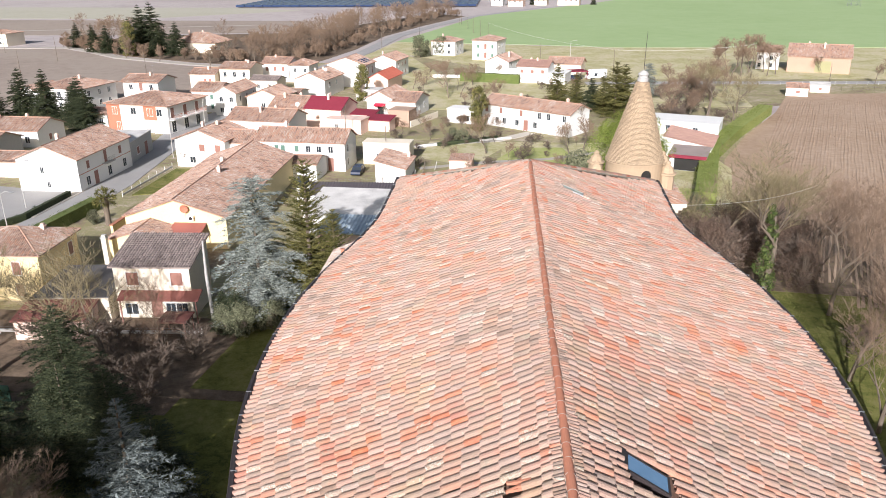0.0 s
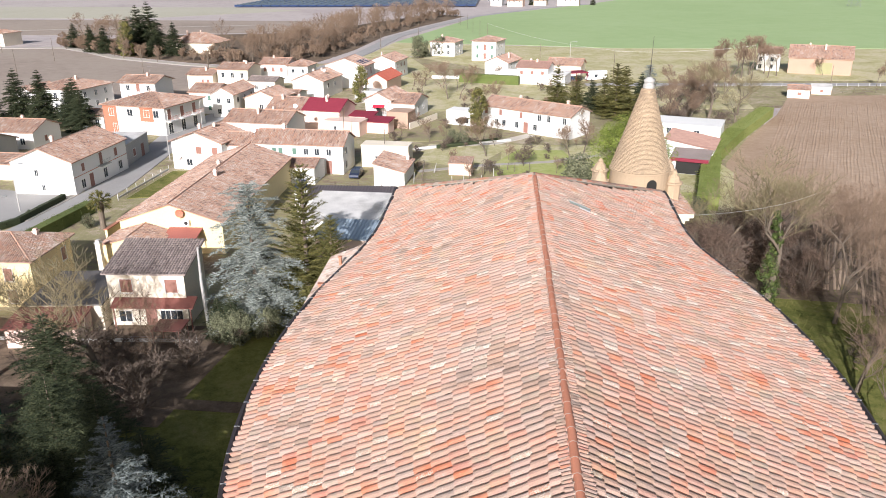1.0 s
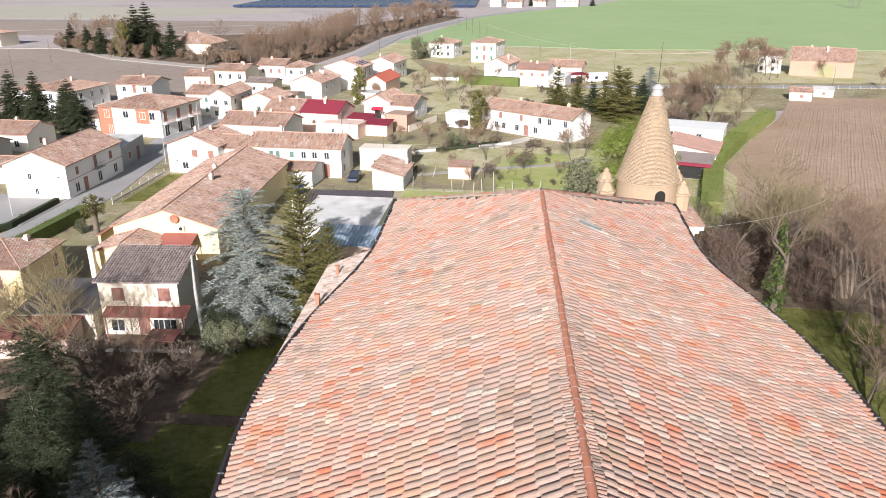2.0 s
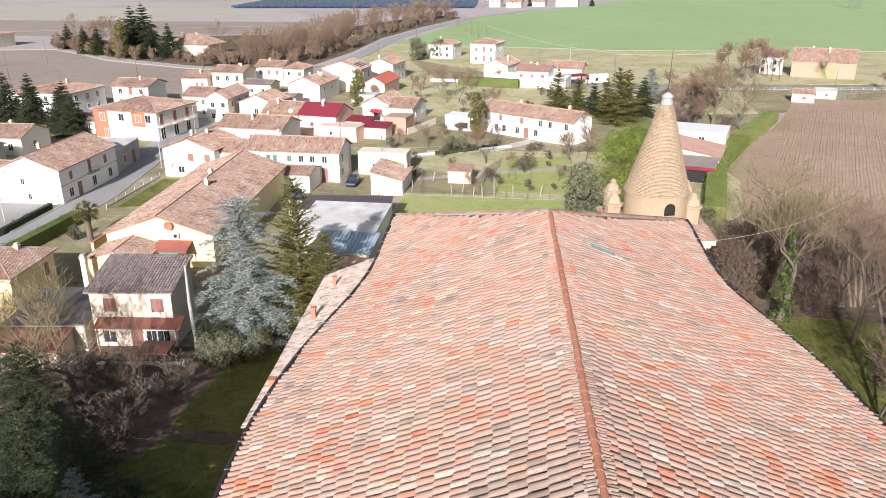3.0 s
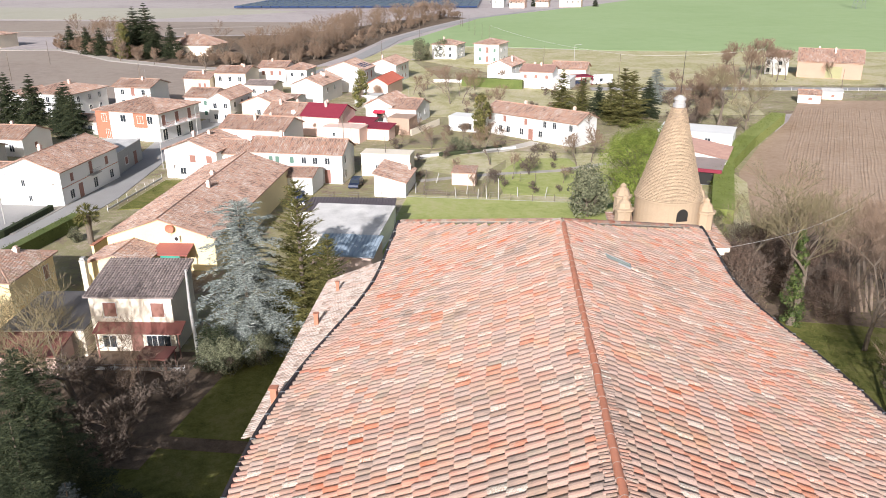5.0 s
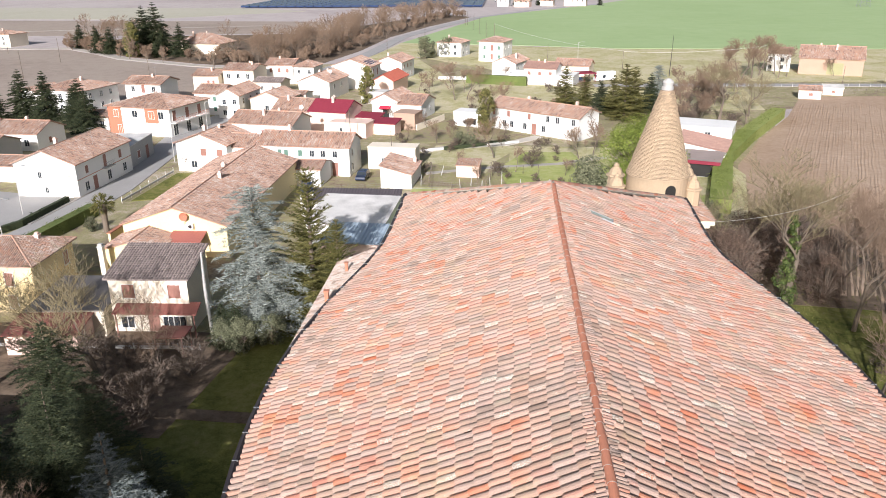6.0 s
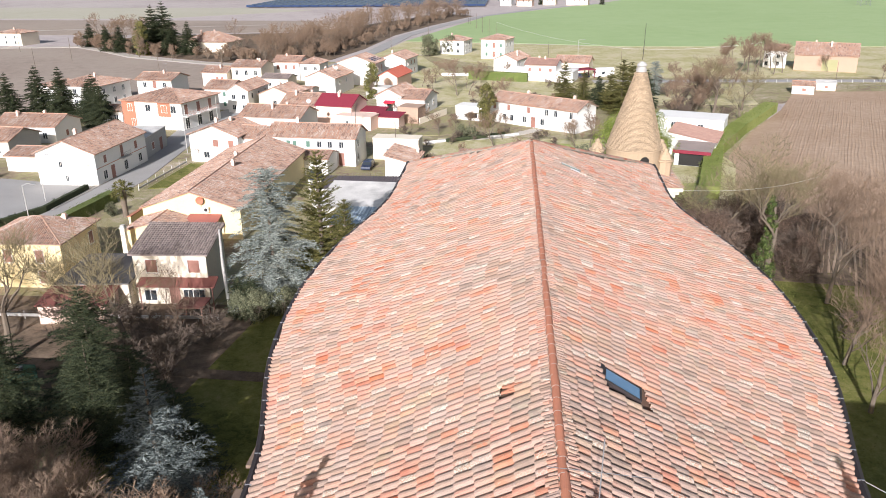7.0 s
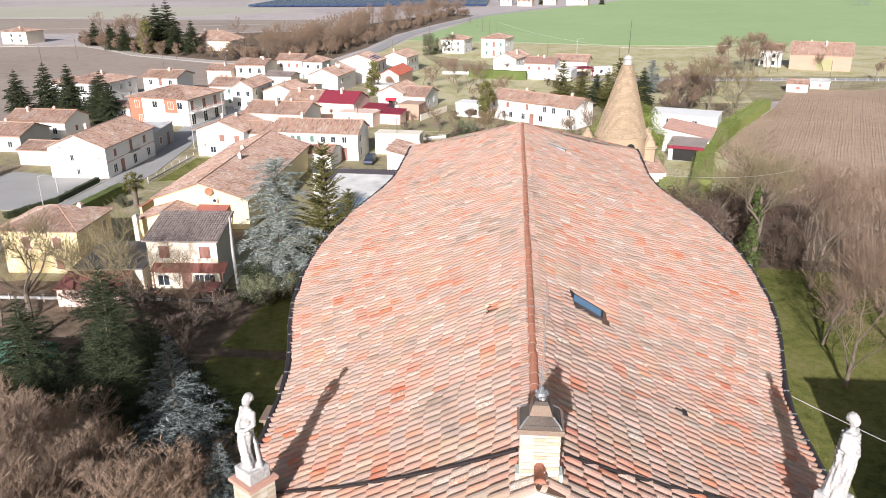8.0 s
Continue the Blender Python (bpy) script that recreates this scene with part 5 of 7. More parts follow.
for x, y, s in ((22, 95, 1.0), (25, 99, 1.1), (27, 104, 1.1), (23, 104, 1.0), (33, 100, 0.9), (26, 110, 0.8), (35, 106, 0.9), (20.5, 98, 0.8), (33, 80, 0.7), (39, 88, 0.8), (25, 76, 0.45), (24, 82, 0.5)):
    put(shrub[int(x) % 2], x, y, s, x * 37)
# twig tangle, with small leaf shapes added in place of its twigs
bram = leafy_tree(7, 3.2, 58, "dry_bush", "tall tangle of brown twigs, built from small leaf shapes", M_DRYTANGLE, 60, 170, 0.095, 0.05)
for x, y, s in ((20.5, 95, 0.8), (23.5, 99, 1.05), (22, 103, 1.0), (31, 104, 1.0), (26.5, 106, 1.05), (33.5, 97, 0.8), (19.5, 88, 0.7), (35, 103, 0.9), (22, 110, 0.9), (30, 111, 0.9)):
    put(bram, x, y, s, x * 41)
retire(bram)
# behind the spire and along the cross road
for _ in range(70):
    x, y = rng.uniform(22, 64), rng.uniform(188, 246)
    if x > 46 + (y - 188) * 0.32 or x < 37 + (y - 188) * 0.16:
        continue
    put(rng.choice(bt), x, y, rng.uniform(0.55, 0.95), rng.uniform(0, 360))
for _ in range(16):
    put(rng.choice(shrub), rng.uniform(36, 58), rng.uniform(186, 240), rng.uniform(0.6, 1.0), rng.uniform(0, 360))
for x, y, s in ((70, 262, 1.2), (74, 266, 1.35), (78, 272, 1.3), (82, 266, 1.1), (66, 268, 1.0), (72, 274, 1.2), (76, 262, 1.0), (86, 270, 1.0), (84, 276, 1.2), (68, 274, 1.1), (101, 272, 0.6), (120, 272, 0.5), (125, 262, 1.1), (132, 266, 1.2), (140, 258, 1.0), (128, 246, 0.9), (108, 250, 0.6)):
    put(rng.choice(bt), x, y, s, x * 31)
put(ly[0], 47.5, 199.1, 1.0, 70)
put(ly[1], 52.2, 193.1, 0.6, 10)
put(ly[1], 55.5, 204, 0.8, 140)
# west garden
put(ly[1], -36.0, 71.7, 1.0, 30)
put(ly[0], -47.6, 71.0, 1.05, 200)
put(ly[1], -43.5, 78.5, 0.72, 90)
put(ly[1], -52.0, 67.0, 0.95, 310)
put(ly[0], -56.5, 72.5, 0.9, 150)
for x, y, s, k in ((-33, 76, 0.75, 2), (-53, 74, 0.8, 2), (-57, 80, 0.7, 1)):
    put(fine[k], x, y, s, x * 57)
for x, y, s in ((-34, 74, 0.8), (-31.5, 70, 0.9), (-30, 76, 0.7), (-38, 76, 0.9), (-41, 73, 0.8), (-45, 76, 0.8), (-31, 66, 0.8), (-34.5, 69, 0.8)):
    put(shrub[int(y) % 2], x, y, s, x * 67)
for x, y, s in ((-26.5, 45, 1.0), (-31, 43.5, 1.05), (-22.8, 41.5, 1.05), (-35, 46, 1.0), (-28.5, 39.5, 1.15), (-24, 37, 1.15), (-33, 38, 1.15), (-19.3, 38.5, 1.05), (-39, 42, 1.05), (-21, 46, 0.8), (-22, 33, 1.2), (-28, 33, 1.2), (-33, 49.5, 0.95), (-37, 48, 1.0), (-41, 47, 1.0), (-27, 36, 1.1), (-31, 40.5, 1.05), (-36, 36, 1.1)):
    put(osier, x, y, s * 0.9, x * 91)
# gardens of the village
for x, y, s in ((-4, 160, 0.8), (0, 150, 0.5), (12, 160, 0.65), (15, 163, 0.75), (-12, 172, 0.5), (-10, 176, 0.5), (-5, 174, 0.55), (-16, 172, 0.5), (-2, 208, 0.8), (-15.6, 223.4, 1.05), (-12.5, 224.5, 0.9), (-22, 225, 0.6), (-14, 236, 0.7), (-10, 246, 0.7), (-3, 252, 0.6), (-18, 250, 0.7), (-24, 246, 0.7), (-27, 238, 0.6), (17, 178, 0.7), (22, 152, 0.6), (25, 143, 0.6), (-60, 148, 0.3), (-86, 196, 0.7), (20, 134, 0.55), (24, 131, 0.6)):
    put(rng.choice(bt), x, y, s, x * 23)
for x, y, s in ((-3, 147, 0.55), (3, 153, 0.75), (-12, 168, 0.4), (18, 140, 0.6)):
    put(shrub[0], x, y, s, x * 23)
for _ in range(46):
    x, y = rng.uniform(-30, 24), rng.uniform(168, 246)
    if roof_free(x, y):
        put(rng.choice(shrub + bt[:1]), x, y, rng.uniform(0.25, 0.5), rng.uniform(0, 360))
for _ in range(26):
    x, y = rng.uniform(-20, 24), rng.uniform(139, 170)
    if roof_free(x, y):
        put(rng.choice(shrub + bt[:1]), x, y, rng.uniform(0.2, 0.42), rng.uniform(0, 360))
# wood along the far road
far = [bare_tree(10, 60 + k, "bare_tree", "leafless tree of the wood beside the road", spread=(0.8, 1.05)[k], kids=(4, 4, 4, 6), thick=1.1, thin=0.030) for k in range(2)]
low = bare_tree(5, 66, "bare_shrub", "tangled shrub of the wood beside the road", spread=1.2, kids=(6, 4, 4, 5), thick=0.8, thin=0.03, first=0.14, twig=M_TWIG)


def wood_edge(f):
    """The near edge of the wood along the lane and then the road."""
    line = ((-190, 351), (-170, 336), (-152, 319), (-116, 299), (-92, 291), (-71, 298), (-64, 340), (-60, 400), (-47, 462), (-27, 536))
    k = min(int(f * (len(line) - 1)), len(line) - 2)
    return Vector(line[k]).lerp(Vector(line[k + 1]), f * (len(line) - 1) - k)


def clear_of_manor(p):
    return not (-140 < p.x < -102 and p.y < 352)


for k in range(240):
    p = wood_edge(rng.random()) + Vector((-rng.uniform(1, 14), rng.uniform(2, 16)))
    if clear_of_manor(p) or rng.random() < 0.3 and p.y < 318:
        put(low, p.x, p.y, rng.uniform(0.55, 1.15), rng.uniform(0, 360))
for k in range(330):
    p = wood_edge(rng.random()) + Vector((-rng.uniform(4, 30), rng.uniform(6, 60) * (0.5 if k % 3 else 1)))
    if clear_of_manor(p) and (p.x > -128 or k % 6 == 0):
        put(rng.choice(far), p.x, p.y, rng.uniform(0.75, 1.3), rng.uniform(0, 360))
retire(*bt, *ly, *fine, *shrub, *far, osier, low)

blue = conifer(15, 5.0, 5, "blue_cedar", "tall blue-grey cedar with drooping boughs", M_CEDAR, 0.42, 30, 8, 0.22, 0.03, 14, 0.34)
put(blue, -26.6, 87.0, 1.02, 20)
put(blue, 38.3, 227.5, 0.6, 40)
retire(blue)
firs = conifer(13, 5.2, 6, "blue_spruce", "blue-grey spruce with stiff level boughs", M_BLUENEEDLE, 0.16, 27, 10, 0.02, 0.03, 12, 0.85, 0.09)
put(firs, -22.1, 48.2, 1.03, 130)
put(firs, -17.6, 43.8, 0.66, 250)
retire(firs)
dark = conifer(13, 5.6, 15, "dark_cedar", "dark green cedar with broad boughs", M_SPRUCE, 0.3, 28, 9, 0.1, 0.05, 13, 0.6)
put(dark, -36.5, 66.0, 0.8, 0)
put(dark, -40.5, 60, 0.75, 80)
put(dark, -44.5, 54, 0.8, 150)
# the next three cedars are added behind the thicket to shade the lawn
put(dark, -28.5, 58.0, 0.72, 30)
put(dark, -24.0, 55.0, 0.6, 110)
put(dark, -32.5, 59.0, 0.7, 200)
put(dark, -29.5, 83.2, 0.32, 80)
put(dark, -27.8, 82.4, 0.36, 10)
retire(dark)
cyp = conifer(15.5, 3.9, 25, "cypress", "ragged olive green cypress tree", M_CYPRESS, 0.05, 36, 9, 0.30, 0.04, 13, 0.5, 0.11)
put(cyp, -21.8, 90.0, 1.05, 0)
put(cyp, -18.8, 89.0, 0.72, 100)
retire(cyp)
cyp = leafy_tree(14, 2.7, 26, "cypress", "dense olive green cypress tree", M_CYPRESS, 90, 70, 0.3, 0.04)
for x, y, s in ((-38.5, 218, 0.72), (-6.2, 181.5, 0.72), (-150, 318, 1.0)):
    put(cyp, x, y, s, x * 13)
retire(cyp)
cone = conifer(11, 3.9, 27, "conifer", "broad olive green conifer", M_CYPRESS, 0.15, 26, 8, 0.2, 0.03, 7, 0.6, 0.24)
for x, y, s in ((25.4, 197, 1.2), (13.1, 215, 0.95), (18.1, 215.4, 0.75), (28.0, 201, 1.1), (23.5, 203, 0.9)):
    put(cone, x, y, s, x * 13)
retire(cone)
spr = conifer(12, 4.4, 35, "spruce", "dark green spruce tree", M_SPRUCE, 0.25, 34, 9, 0.12, 0.04, 6, 0.75, 0.30)
for x, y, s in ((-111, 191.5, 1.0), (-98.5, 184, 0.95), (-118.6, 194, 1.0), (-102, 188, 0.8), (-95, 180, 0.8), (-124, 190, 0.9), (-94, 118, 0.8), (-150, 330, 1.6), (-146, 332, 1.7), (-154, 328, 1.2), (-140, 325, 1.0), (-132, 322, 1.1), (-190, 352, 0.9), (-184, 354, 0.8), (-171, 331, 0.85), (-164, 328, 0.95), (-140, 319, 0.70), (4, 668, 0.6), (22, 664, 0.7), (48, 668, 0.7), (70, 660, 0.6), (33, 208, 0.8), (21, 206, 0.7)):
    put(spr, x, y, s, x * 7)
retire(spr)
pine = leafy_tree(9, 3.5, 45, "umbrella_pine", "rounded bright green pine tree", M_PINE, 90, 560, 0.085, 0.3)
put(pine, 18.3, 129, 1.58, 0)
retire(pine)
# unseen high-crowned pines, added only to throw shade on the west lawn
high = leafy_tree(33, 3.6, 47, "tall_pine", "unseen tall pine, added to shade the west lawn", M_SPRUCE, 80, 80, 0.5, 0.77)
for x, y in ((-28.0, 18.5), (-32.5, 16.5)):
    put(high, x, y, 1.0, x * 29)
retire(high)
ever = leafy_tree(6, 2.6, 55, "evergreen_bush", "dense olive-green evergreen bush", M_OLIVE, 50, 150, 0.17, 0.15)
for x, y, s in ((11.0, 130, 1.3), (-11, 170, 0.5), (-9, 171, 0.45), (-27.0, 81.5, 0.6), (-29, 82, 0.5), (-24.5, 83, 0.55), (-32.8, 315.0, 1.35), (-25.4, 322.2, 1.2), (-60, 115, 0.35), (22, 128, 0.6), (28, 125, 0.5)):
    put(ever, x, y, s, x * 17)
retire(ever)


def hedge(name, label, pts, width, height, mat, seed):
    rng = random.Random(seed)
    b = strip(pts, width * 0.7, height * 0.85)
    b.v = [(x, y, z if z > height * 0.84 else 0.0) for x, y, z in b.v]
    line = [Vector(p) for p in pts]
    for p, q in zip(line, line[1:]):
        n = int((q - p).length / 0.5)
        for k in range(n):
            c = p.lerp(q, (k + rng.random()) / n)
            for _ in range(3):
                o = (rng.uniform(-0.3, 0.3) * width, rng.uniform(-0.3, 0.3) * width)
                leaf_clumps(b, [((c.x + o[0], c.y + o[1], height * rng.uniform(0.25, 0.85)), 0.24 * width)], rng, 26, 0.15)
    return single(name, b, mat, label, "hedge")


hedge("hedge", "long clipped green hedge beside the ploughed field", [(30, 128), (38, 158), (48, 178), (62, 203)], 4.6, 2.6, M_HEDGE, 2)
hedge("garden_hedge", "dark clipped hedge beside the street", [(-65.0, 103), (-63.4, 122)], 2.2, 2.1, M_HEDGED, 3)
hedge("yard_hedge", "dark hedge round a yard", [(-74.5, 108), (-71.2, 116), (-70.9, 128)], 0.9, 1.2, M_SPRUCE, 4)
hedge("villa_hedge", "clipped green hedge of the villa garden", [(-14, 255), (0, 250), (4, 249)], 2.2, 3.2, M_HEDGED, 5)
hedge("meadow_hedge", "low dark hedge in the meadow", [(-14, 166), (-8, 169), (-2, 173)], 0.9, 0.9, M_SPRUCE, 6)


# ---- things on the church ----
def ellipsoid(b, c, r, n=12):
    """A closed egg shape, for carved stone."""
    k0 = len(b.v)
    rings = n // 2
    for i in range(1, rings):
        h = math.pi * i / rings
        for k in range(n):
            a = 2 * math.pi * k / n
            b.v.append((c[0] + r[0] * math.sin(h) * math.cos(a), c[1] + r[1] * math.sin(h) * math.sin(a), c[2] - r[2] * math.cos(h)))
    for i in range(rings - 2):
        for k in range(n):
            a, e = k0 + i * n + k, k0 + i * n + (k + 1) % n
            b.f.append((a, e, e + n, a + n))
    b.f += [tuple(k0 + k for k in range(n))[::-1], tuple(k0 + (rings - 2) * n + k for k in range(n))]


def limb(b, pts, radii, steps=5):
    """A rounded limb: eggs strung close together along a line."""
    for (p, q), (ra, rb) in zip(zip(pts, pts[1:]), zip(radii, radii[1:])):
        for k in range(steps + 1):
            f = k / steps
            r = ra + (rb - ra) * f
            ellipsoid(b, Vector(p).lerp(Vector(q), f), (r, r, r * 1.15), 10)


def statue(name, label, at, turn, m, draped):
    """One plain carved stone figure on its square block, worn smooth by the weather."""
    b = Build()
    rng = random.Random(6 + draped)
    b.box(-0.27, -0.27, 0, 0.27, 0.27, 0.30)
    ellipsoid(b, (0.02 * m, 0.02, 0.33), (0.24, 0.22, 0.10))
    # weight-bearing leg, relaxed leg
    limb(b, [(0.06 * m, 0.0, 0.36), (0.07 * m, 0.0, 0.78), (0.06 * m, 0.0, 1.12)], [0.062, 0.080, 0.118])
    limb(b, [(-0.12 * m, -0.03, 0.38), (-0.13 * m, -0.10, 0.80), (-0.06 * m, -0.02, 1.12)], [0.058, 0.078, 0.112])
    ellipsoid(b, (0.05 * m, -0.07, 0.36), (0.06, 0.12, 0.05))
    ellipsoid(b, (-0.13 * m, -0.10, 0.37), (0.06, 0.12, 0.05))
    # hips, belly, chest, shoulders
    ellipsoid(b, (0.01 * m, 0.0, 1.16), (0.195, 0.145, 0.15), 16)
    ellipsoid(b, (0.0, -0.01, 1.33), (0.145, 0.115, 0.16), 16)
    ellipsoid(b, (-0.015 * m, 0.0, 1.52), (0.165, 0.120, 0.16), 16)
    ellipsoid(b, (-0.08 * m, -0.08, 1.55), (0.065, 0.06, 0.065))
    ellipsoid(b, (0.06 * m, -0.08, 1.55), (0.065, 0.06, 0.065))
    ellipsoid(b, (-0.02 * m, 0.01, 1.66), (0.205, 0.09, 0.075), 16)
    limb(b, [(-0.03 * m, 0.0, 1.68), (-0.045 * m, -0.02, 1.84)], [0.065, 0.058], 3)
    # head, hair gathered behind
    ellipsoid(b, (-0.055 * m, -0.03, 1.93), (0.088, 0.105, 0.125), 16)
    ellipsoid(b, (-0.05 * m, 0.05, 1.98), (0.105, 0.095, 0.095))
    ellipsoid(b, (-0.04 * m, 0.10, 1.93), (0.07, 0.06, 0.07))
    ellipsoid(b, (-0.065 * m, -0.13, 1.91), (0.018, 0.025, 0.03), 8)
    for k in range(22):
        a, e = k * 2.4, -0.1 + 1.5 * (k / 22)
        ellipsoid(b, (-0.05 * m + 0.095 * math.cos(a) * math.cos(e), 0.03 + 0.10 * math.sin(a) * math.cos(e), 1.98 + 0.095 * math.sin(e)), (0.030, 0.030, 0.026), 8)
    # arms: one across the body, one holding the cloth at the hip
    limb(b, [(-0.21 * m, 0.01, 1.64), (-0.265 * m, 0.0, 1.40), (-0.15 * m, -0.15, 1.27), (-0.02 * m, -0.18, 1.24)], [0.066, 0.058, 0.046, 0.040])
    limb(b, [(0.17 * m, 0.01, 1.64), (0.245 * m, 0.02, 1.42), (0.20 * m, -0.10, 1.22), (0.12 * m, -0.16, 1.16)], [0.066, 0.058, 0.046, 0.042])
    # cloth gathered at the hip, falling in folds to the block
    for k in range(9):
        f = k / 8
        x = (-0.16 + 0.20 * f) * m
        limb(b, [(x * 0.6 + 0.02 * m, -0.17 + 0.03 * math.cos(k * 2.1), 1.22 - 0.05 * rng.random()), (x + rng.uniform(-0.03, 0.03), -0.17 + 0.04 * math.sin(k * 1.7), 0.85), (x * 1.25 + rng.uniform(-0.03, 0.03), -0.13 + 0.05 * math.sin(k * 2.3), 0.36 + 0.12 * rng.random())], [0.034, 0.036, 0.048], 6)
    for k in range(7):
        a = 0.2 + 0.42 * k
        limb(b, [(0.17 * m * math.cos(a * 0.4), 0.12 + 0.02 * math.sin(k * 2), 1.22), (0.19 * m * math.cos(a), 0.13 * math.sin(a) + 0.03, 0.8), (0.22 * m * math.cos(a), 0.17 * math.sin(a) + 0.02, 0.36)], [0.04, 0.05, 0.06], 6)
    limb(b, [(-0.20 * m, -0.08, 1.20), (0.0, -0.17, 1.13), (0.2 * m, -0.08, 1.22)], [0.045, 0.055, 0.05])
    if draped:
        for k in range(16):
            a = 2 * math.pi * k / 16
            r = 0.03 * math.sin(k * 2.9)
            limb(b, [((0.17 + r) * math.cos(a) * 0.9, (0.13 + r) * math.sin(a), 1.62), ((0.20 + r) * math.cos(a), (0.165 + r) * math.sin(a), 1.15), ((0.19 - r) * math.cos(a), (0.16 - r) * math.sin(a), 0.75), ((0.20 + r) * math.cos(a), (0.18 + r) * math.sin(a), 0.36)], [0.035, 0.04, 0.045, 0.05])
        limb(b, [(-0.2 * m, -0.06, 1.66), (0.0, -0.15, 1.42), (0.24 * m, -0.05, 1.18), (0.30 * m, 0.03, 0.7)], [0.06, 0.06, 0.08, 0.07])
        b.v = [(x + 0.17 * m * max(0.0, z - 0.3), y, z) for x, y, z in b.v]
    b.v = [(x * 0.94 + m * 0.06 * math.sin((z - 0.3) * 2.6) if z > 0.301 else x, y, z) for x, y, z in b.v]
    ob = single(name, b, M_STONE, label, "statue", group="statues on the church front", smooth=True)
    ob.matrix_basis = pose(*at, 0, 0, turn)
    skin = ob.modifiers.new("stone", "REMESH")
    skin.mode = "VOXEL"
    skin.voxel_size = 0.017
    skin.use_smooth_shade = True
    worn = ob.modifiers.new("worn", "SMOOTH")
    worn.factor = 0.5
    worn.iterations = 2
    chips = bpy.data.textures.new("chips", "CLOUDS")
    chips.noise_scale = 0.07
    rough = ob.modifiers.new("chips", "DISPLACE")
    rough.texture = chips
    rough.strength = 0.022
    rough.texture_coords = "LOCAL"
    return ob


def pier(at, turn, height):
    t = thing("pedestal", "brick pedestal with a clay slab on the church front", "pedestal", at, turn, "pedestals of the statues")
    b = Build().box(-0.31, -0.31, 0, 0.31, 0.31, height - 0.08)
    body = part("pier", b, M_MORTAR, t, "pale brick pier")
    for dx, dy in ((-1, -1), (-1, 0), (0, -1), (0, 0)):
        part("slab", Build().box(dx * 0.38 + 0.004, dy * 0.38 + 0.004, height - 0.08, dx * 0.38 + 0.376, dy * 0.38 + 0.376, height), M_SLABCLAY, t, "worn pink clay slab")
    mesh = Build().box(-0.10, -0.012, 0.006, 0.098, 0.01, 0.060).data("brick", M_CREAMBRICK_P)
    for side in range(4):
        for r in range(int((height - 0.10) / 0.068)):
            for k in range(3):
                ob = new("brick", mesh)
                ob.parent = body
                ob.matrix_basis = Matrix.Rotation(side * math.pi / 2, 4, "Z") @ pose(-0.208 + 0.208 * k, -0.31, 0.01 + r * 0.068)
    return t


for side, at, turn in ((-1, (-5.88, 19.5), -36), (1, (6.08, 19.5), 36)):
    pier((at[0], at[1], 23.3), turn, 1.91)
    statue("statue", "white carved stone figure on a square block" if side < 0 else "white stone figure in heavy drapery", (at[0], at[1], 25.21), turn, side, side > 0)
# blocks that stick out under the west eave
for bx, by, z in ((-8.09, 27.97, 22.5), (-8.13, 26.37, 22.3)):
    q = Build().box(bx + 0.15, by - 0.35, z - 0.32, bx + 1.6, by + 0.35, z - 0.10).box(bx + 0.05, by - 0.42, z - 0.10, bx + 1.6, by + 0.42, z)
    q.box(bx + 0.25, by - 0.3, z - 3.0, bx + 1.6, by + 0.3, z - 0.32)
    ch_part("buttress", q, M_CAPBRICK, "weathered brick buttress with a stone cap")
# chimney-like pier with its finial at the front's peak
fin = thing("finial_pier", "brick pier with a dark hood and spiked finial", "finial", (0.05, 17.15, 27.22))
body = part("pier", Build().box(-0.32, -0.28, -0.3, 0.32, 0.28, 1.16), M_MORTAR, fin, "pale brick pier")
mesh = Build().box(-0.102, -0.012, 0.003, 0.102, 0.01, 0.060).data("brick", M_CREAMBRICK_P)
for r in range(21):
    for x in ((-0.218, 0.0, 0.218) if r % 2 else (-0.20, 0.01, 0.22)):
        ob = new("brick", mesh)
        ob.parent = body
        ob.matrix_basis = pose(x, -0.28, -0.28 + r * 0.068)
    for s in (-1, 1):
        for y in (-0.165, 0.06):
            ob = new("brick", mesh)
            ob.parent = body
            ob.matrix_basis = pose(s * 0.32, y + 0.03 * (r % 2), -0.28 + r * 0.068, 0, 0, s * 90)
part("slab", Build().box(-0.38, -0.34, 1.16, 0.38, 0.34, 1.25), M_CAPBRICK, fin, "weathered brown slab")


def frustum(w0, d0, z0, w1, d1, z1):
    return Build().add([(-w0, -d0, z0), (w0, -d0, z0), (w0, d0, z0), (-w0, d0, z0), (-w1, -d1, z1), (w1, -d1, z1), (w1, d1, z1), (-w1, d1, z1)],
                       [(0, 1, 5, 4), (1, 2, 6, 5), (2, 3, 7, 6), (3, 0, 4, 7), (4, 5, 6, 7)])


part("hood", frustum(0.34, 0.31, 1.25, 0.31, 0.28, 1.303), M_LEAD, fin, "dark lead flashing")
part("hood", frustum(0.30, 0.27, 1.303, 0.20, 0.18, 1.415), M_LEAD, fin, "dark lead flashing")
seams = Build()
for sx in (-1, 1):
    for sy in (-1, 1):
        seams.tube([(sx * 0.34, sy * 0.31, 1.25), (sx * 0.31, sy * 0.28, 1.309), (sx * 0.2, sy * 0.18, 1.415)], [0.016] * 3, 5)
part("seam", seams, M_ZINC, fin, "pale lead rolls on the hood's corners")
part("neck", frustum(0.19, 0.17, 1.415, 0.13, 0.12, 1.587), M_CAPBRICK, fin, "tapered weathered brick neck")
part("cap_stone", frustum(0.135, 0.125, 1.587, 0.10, 0.09, 1.639), M_LEAD, fin)
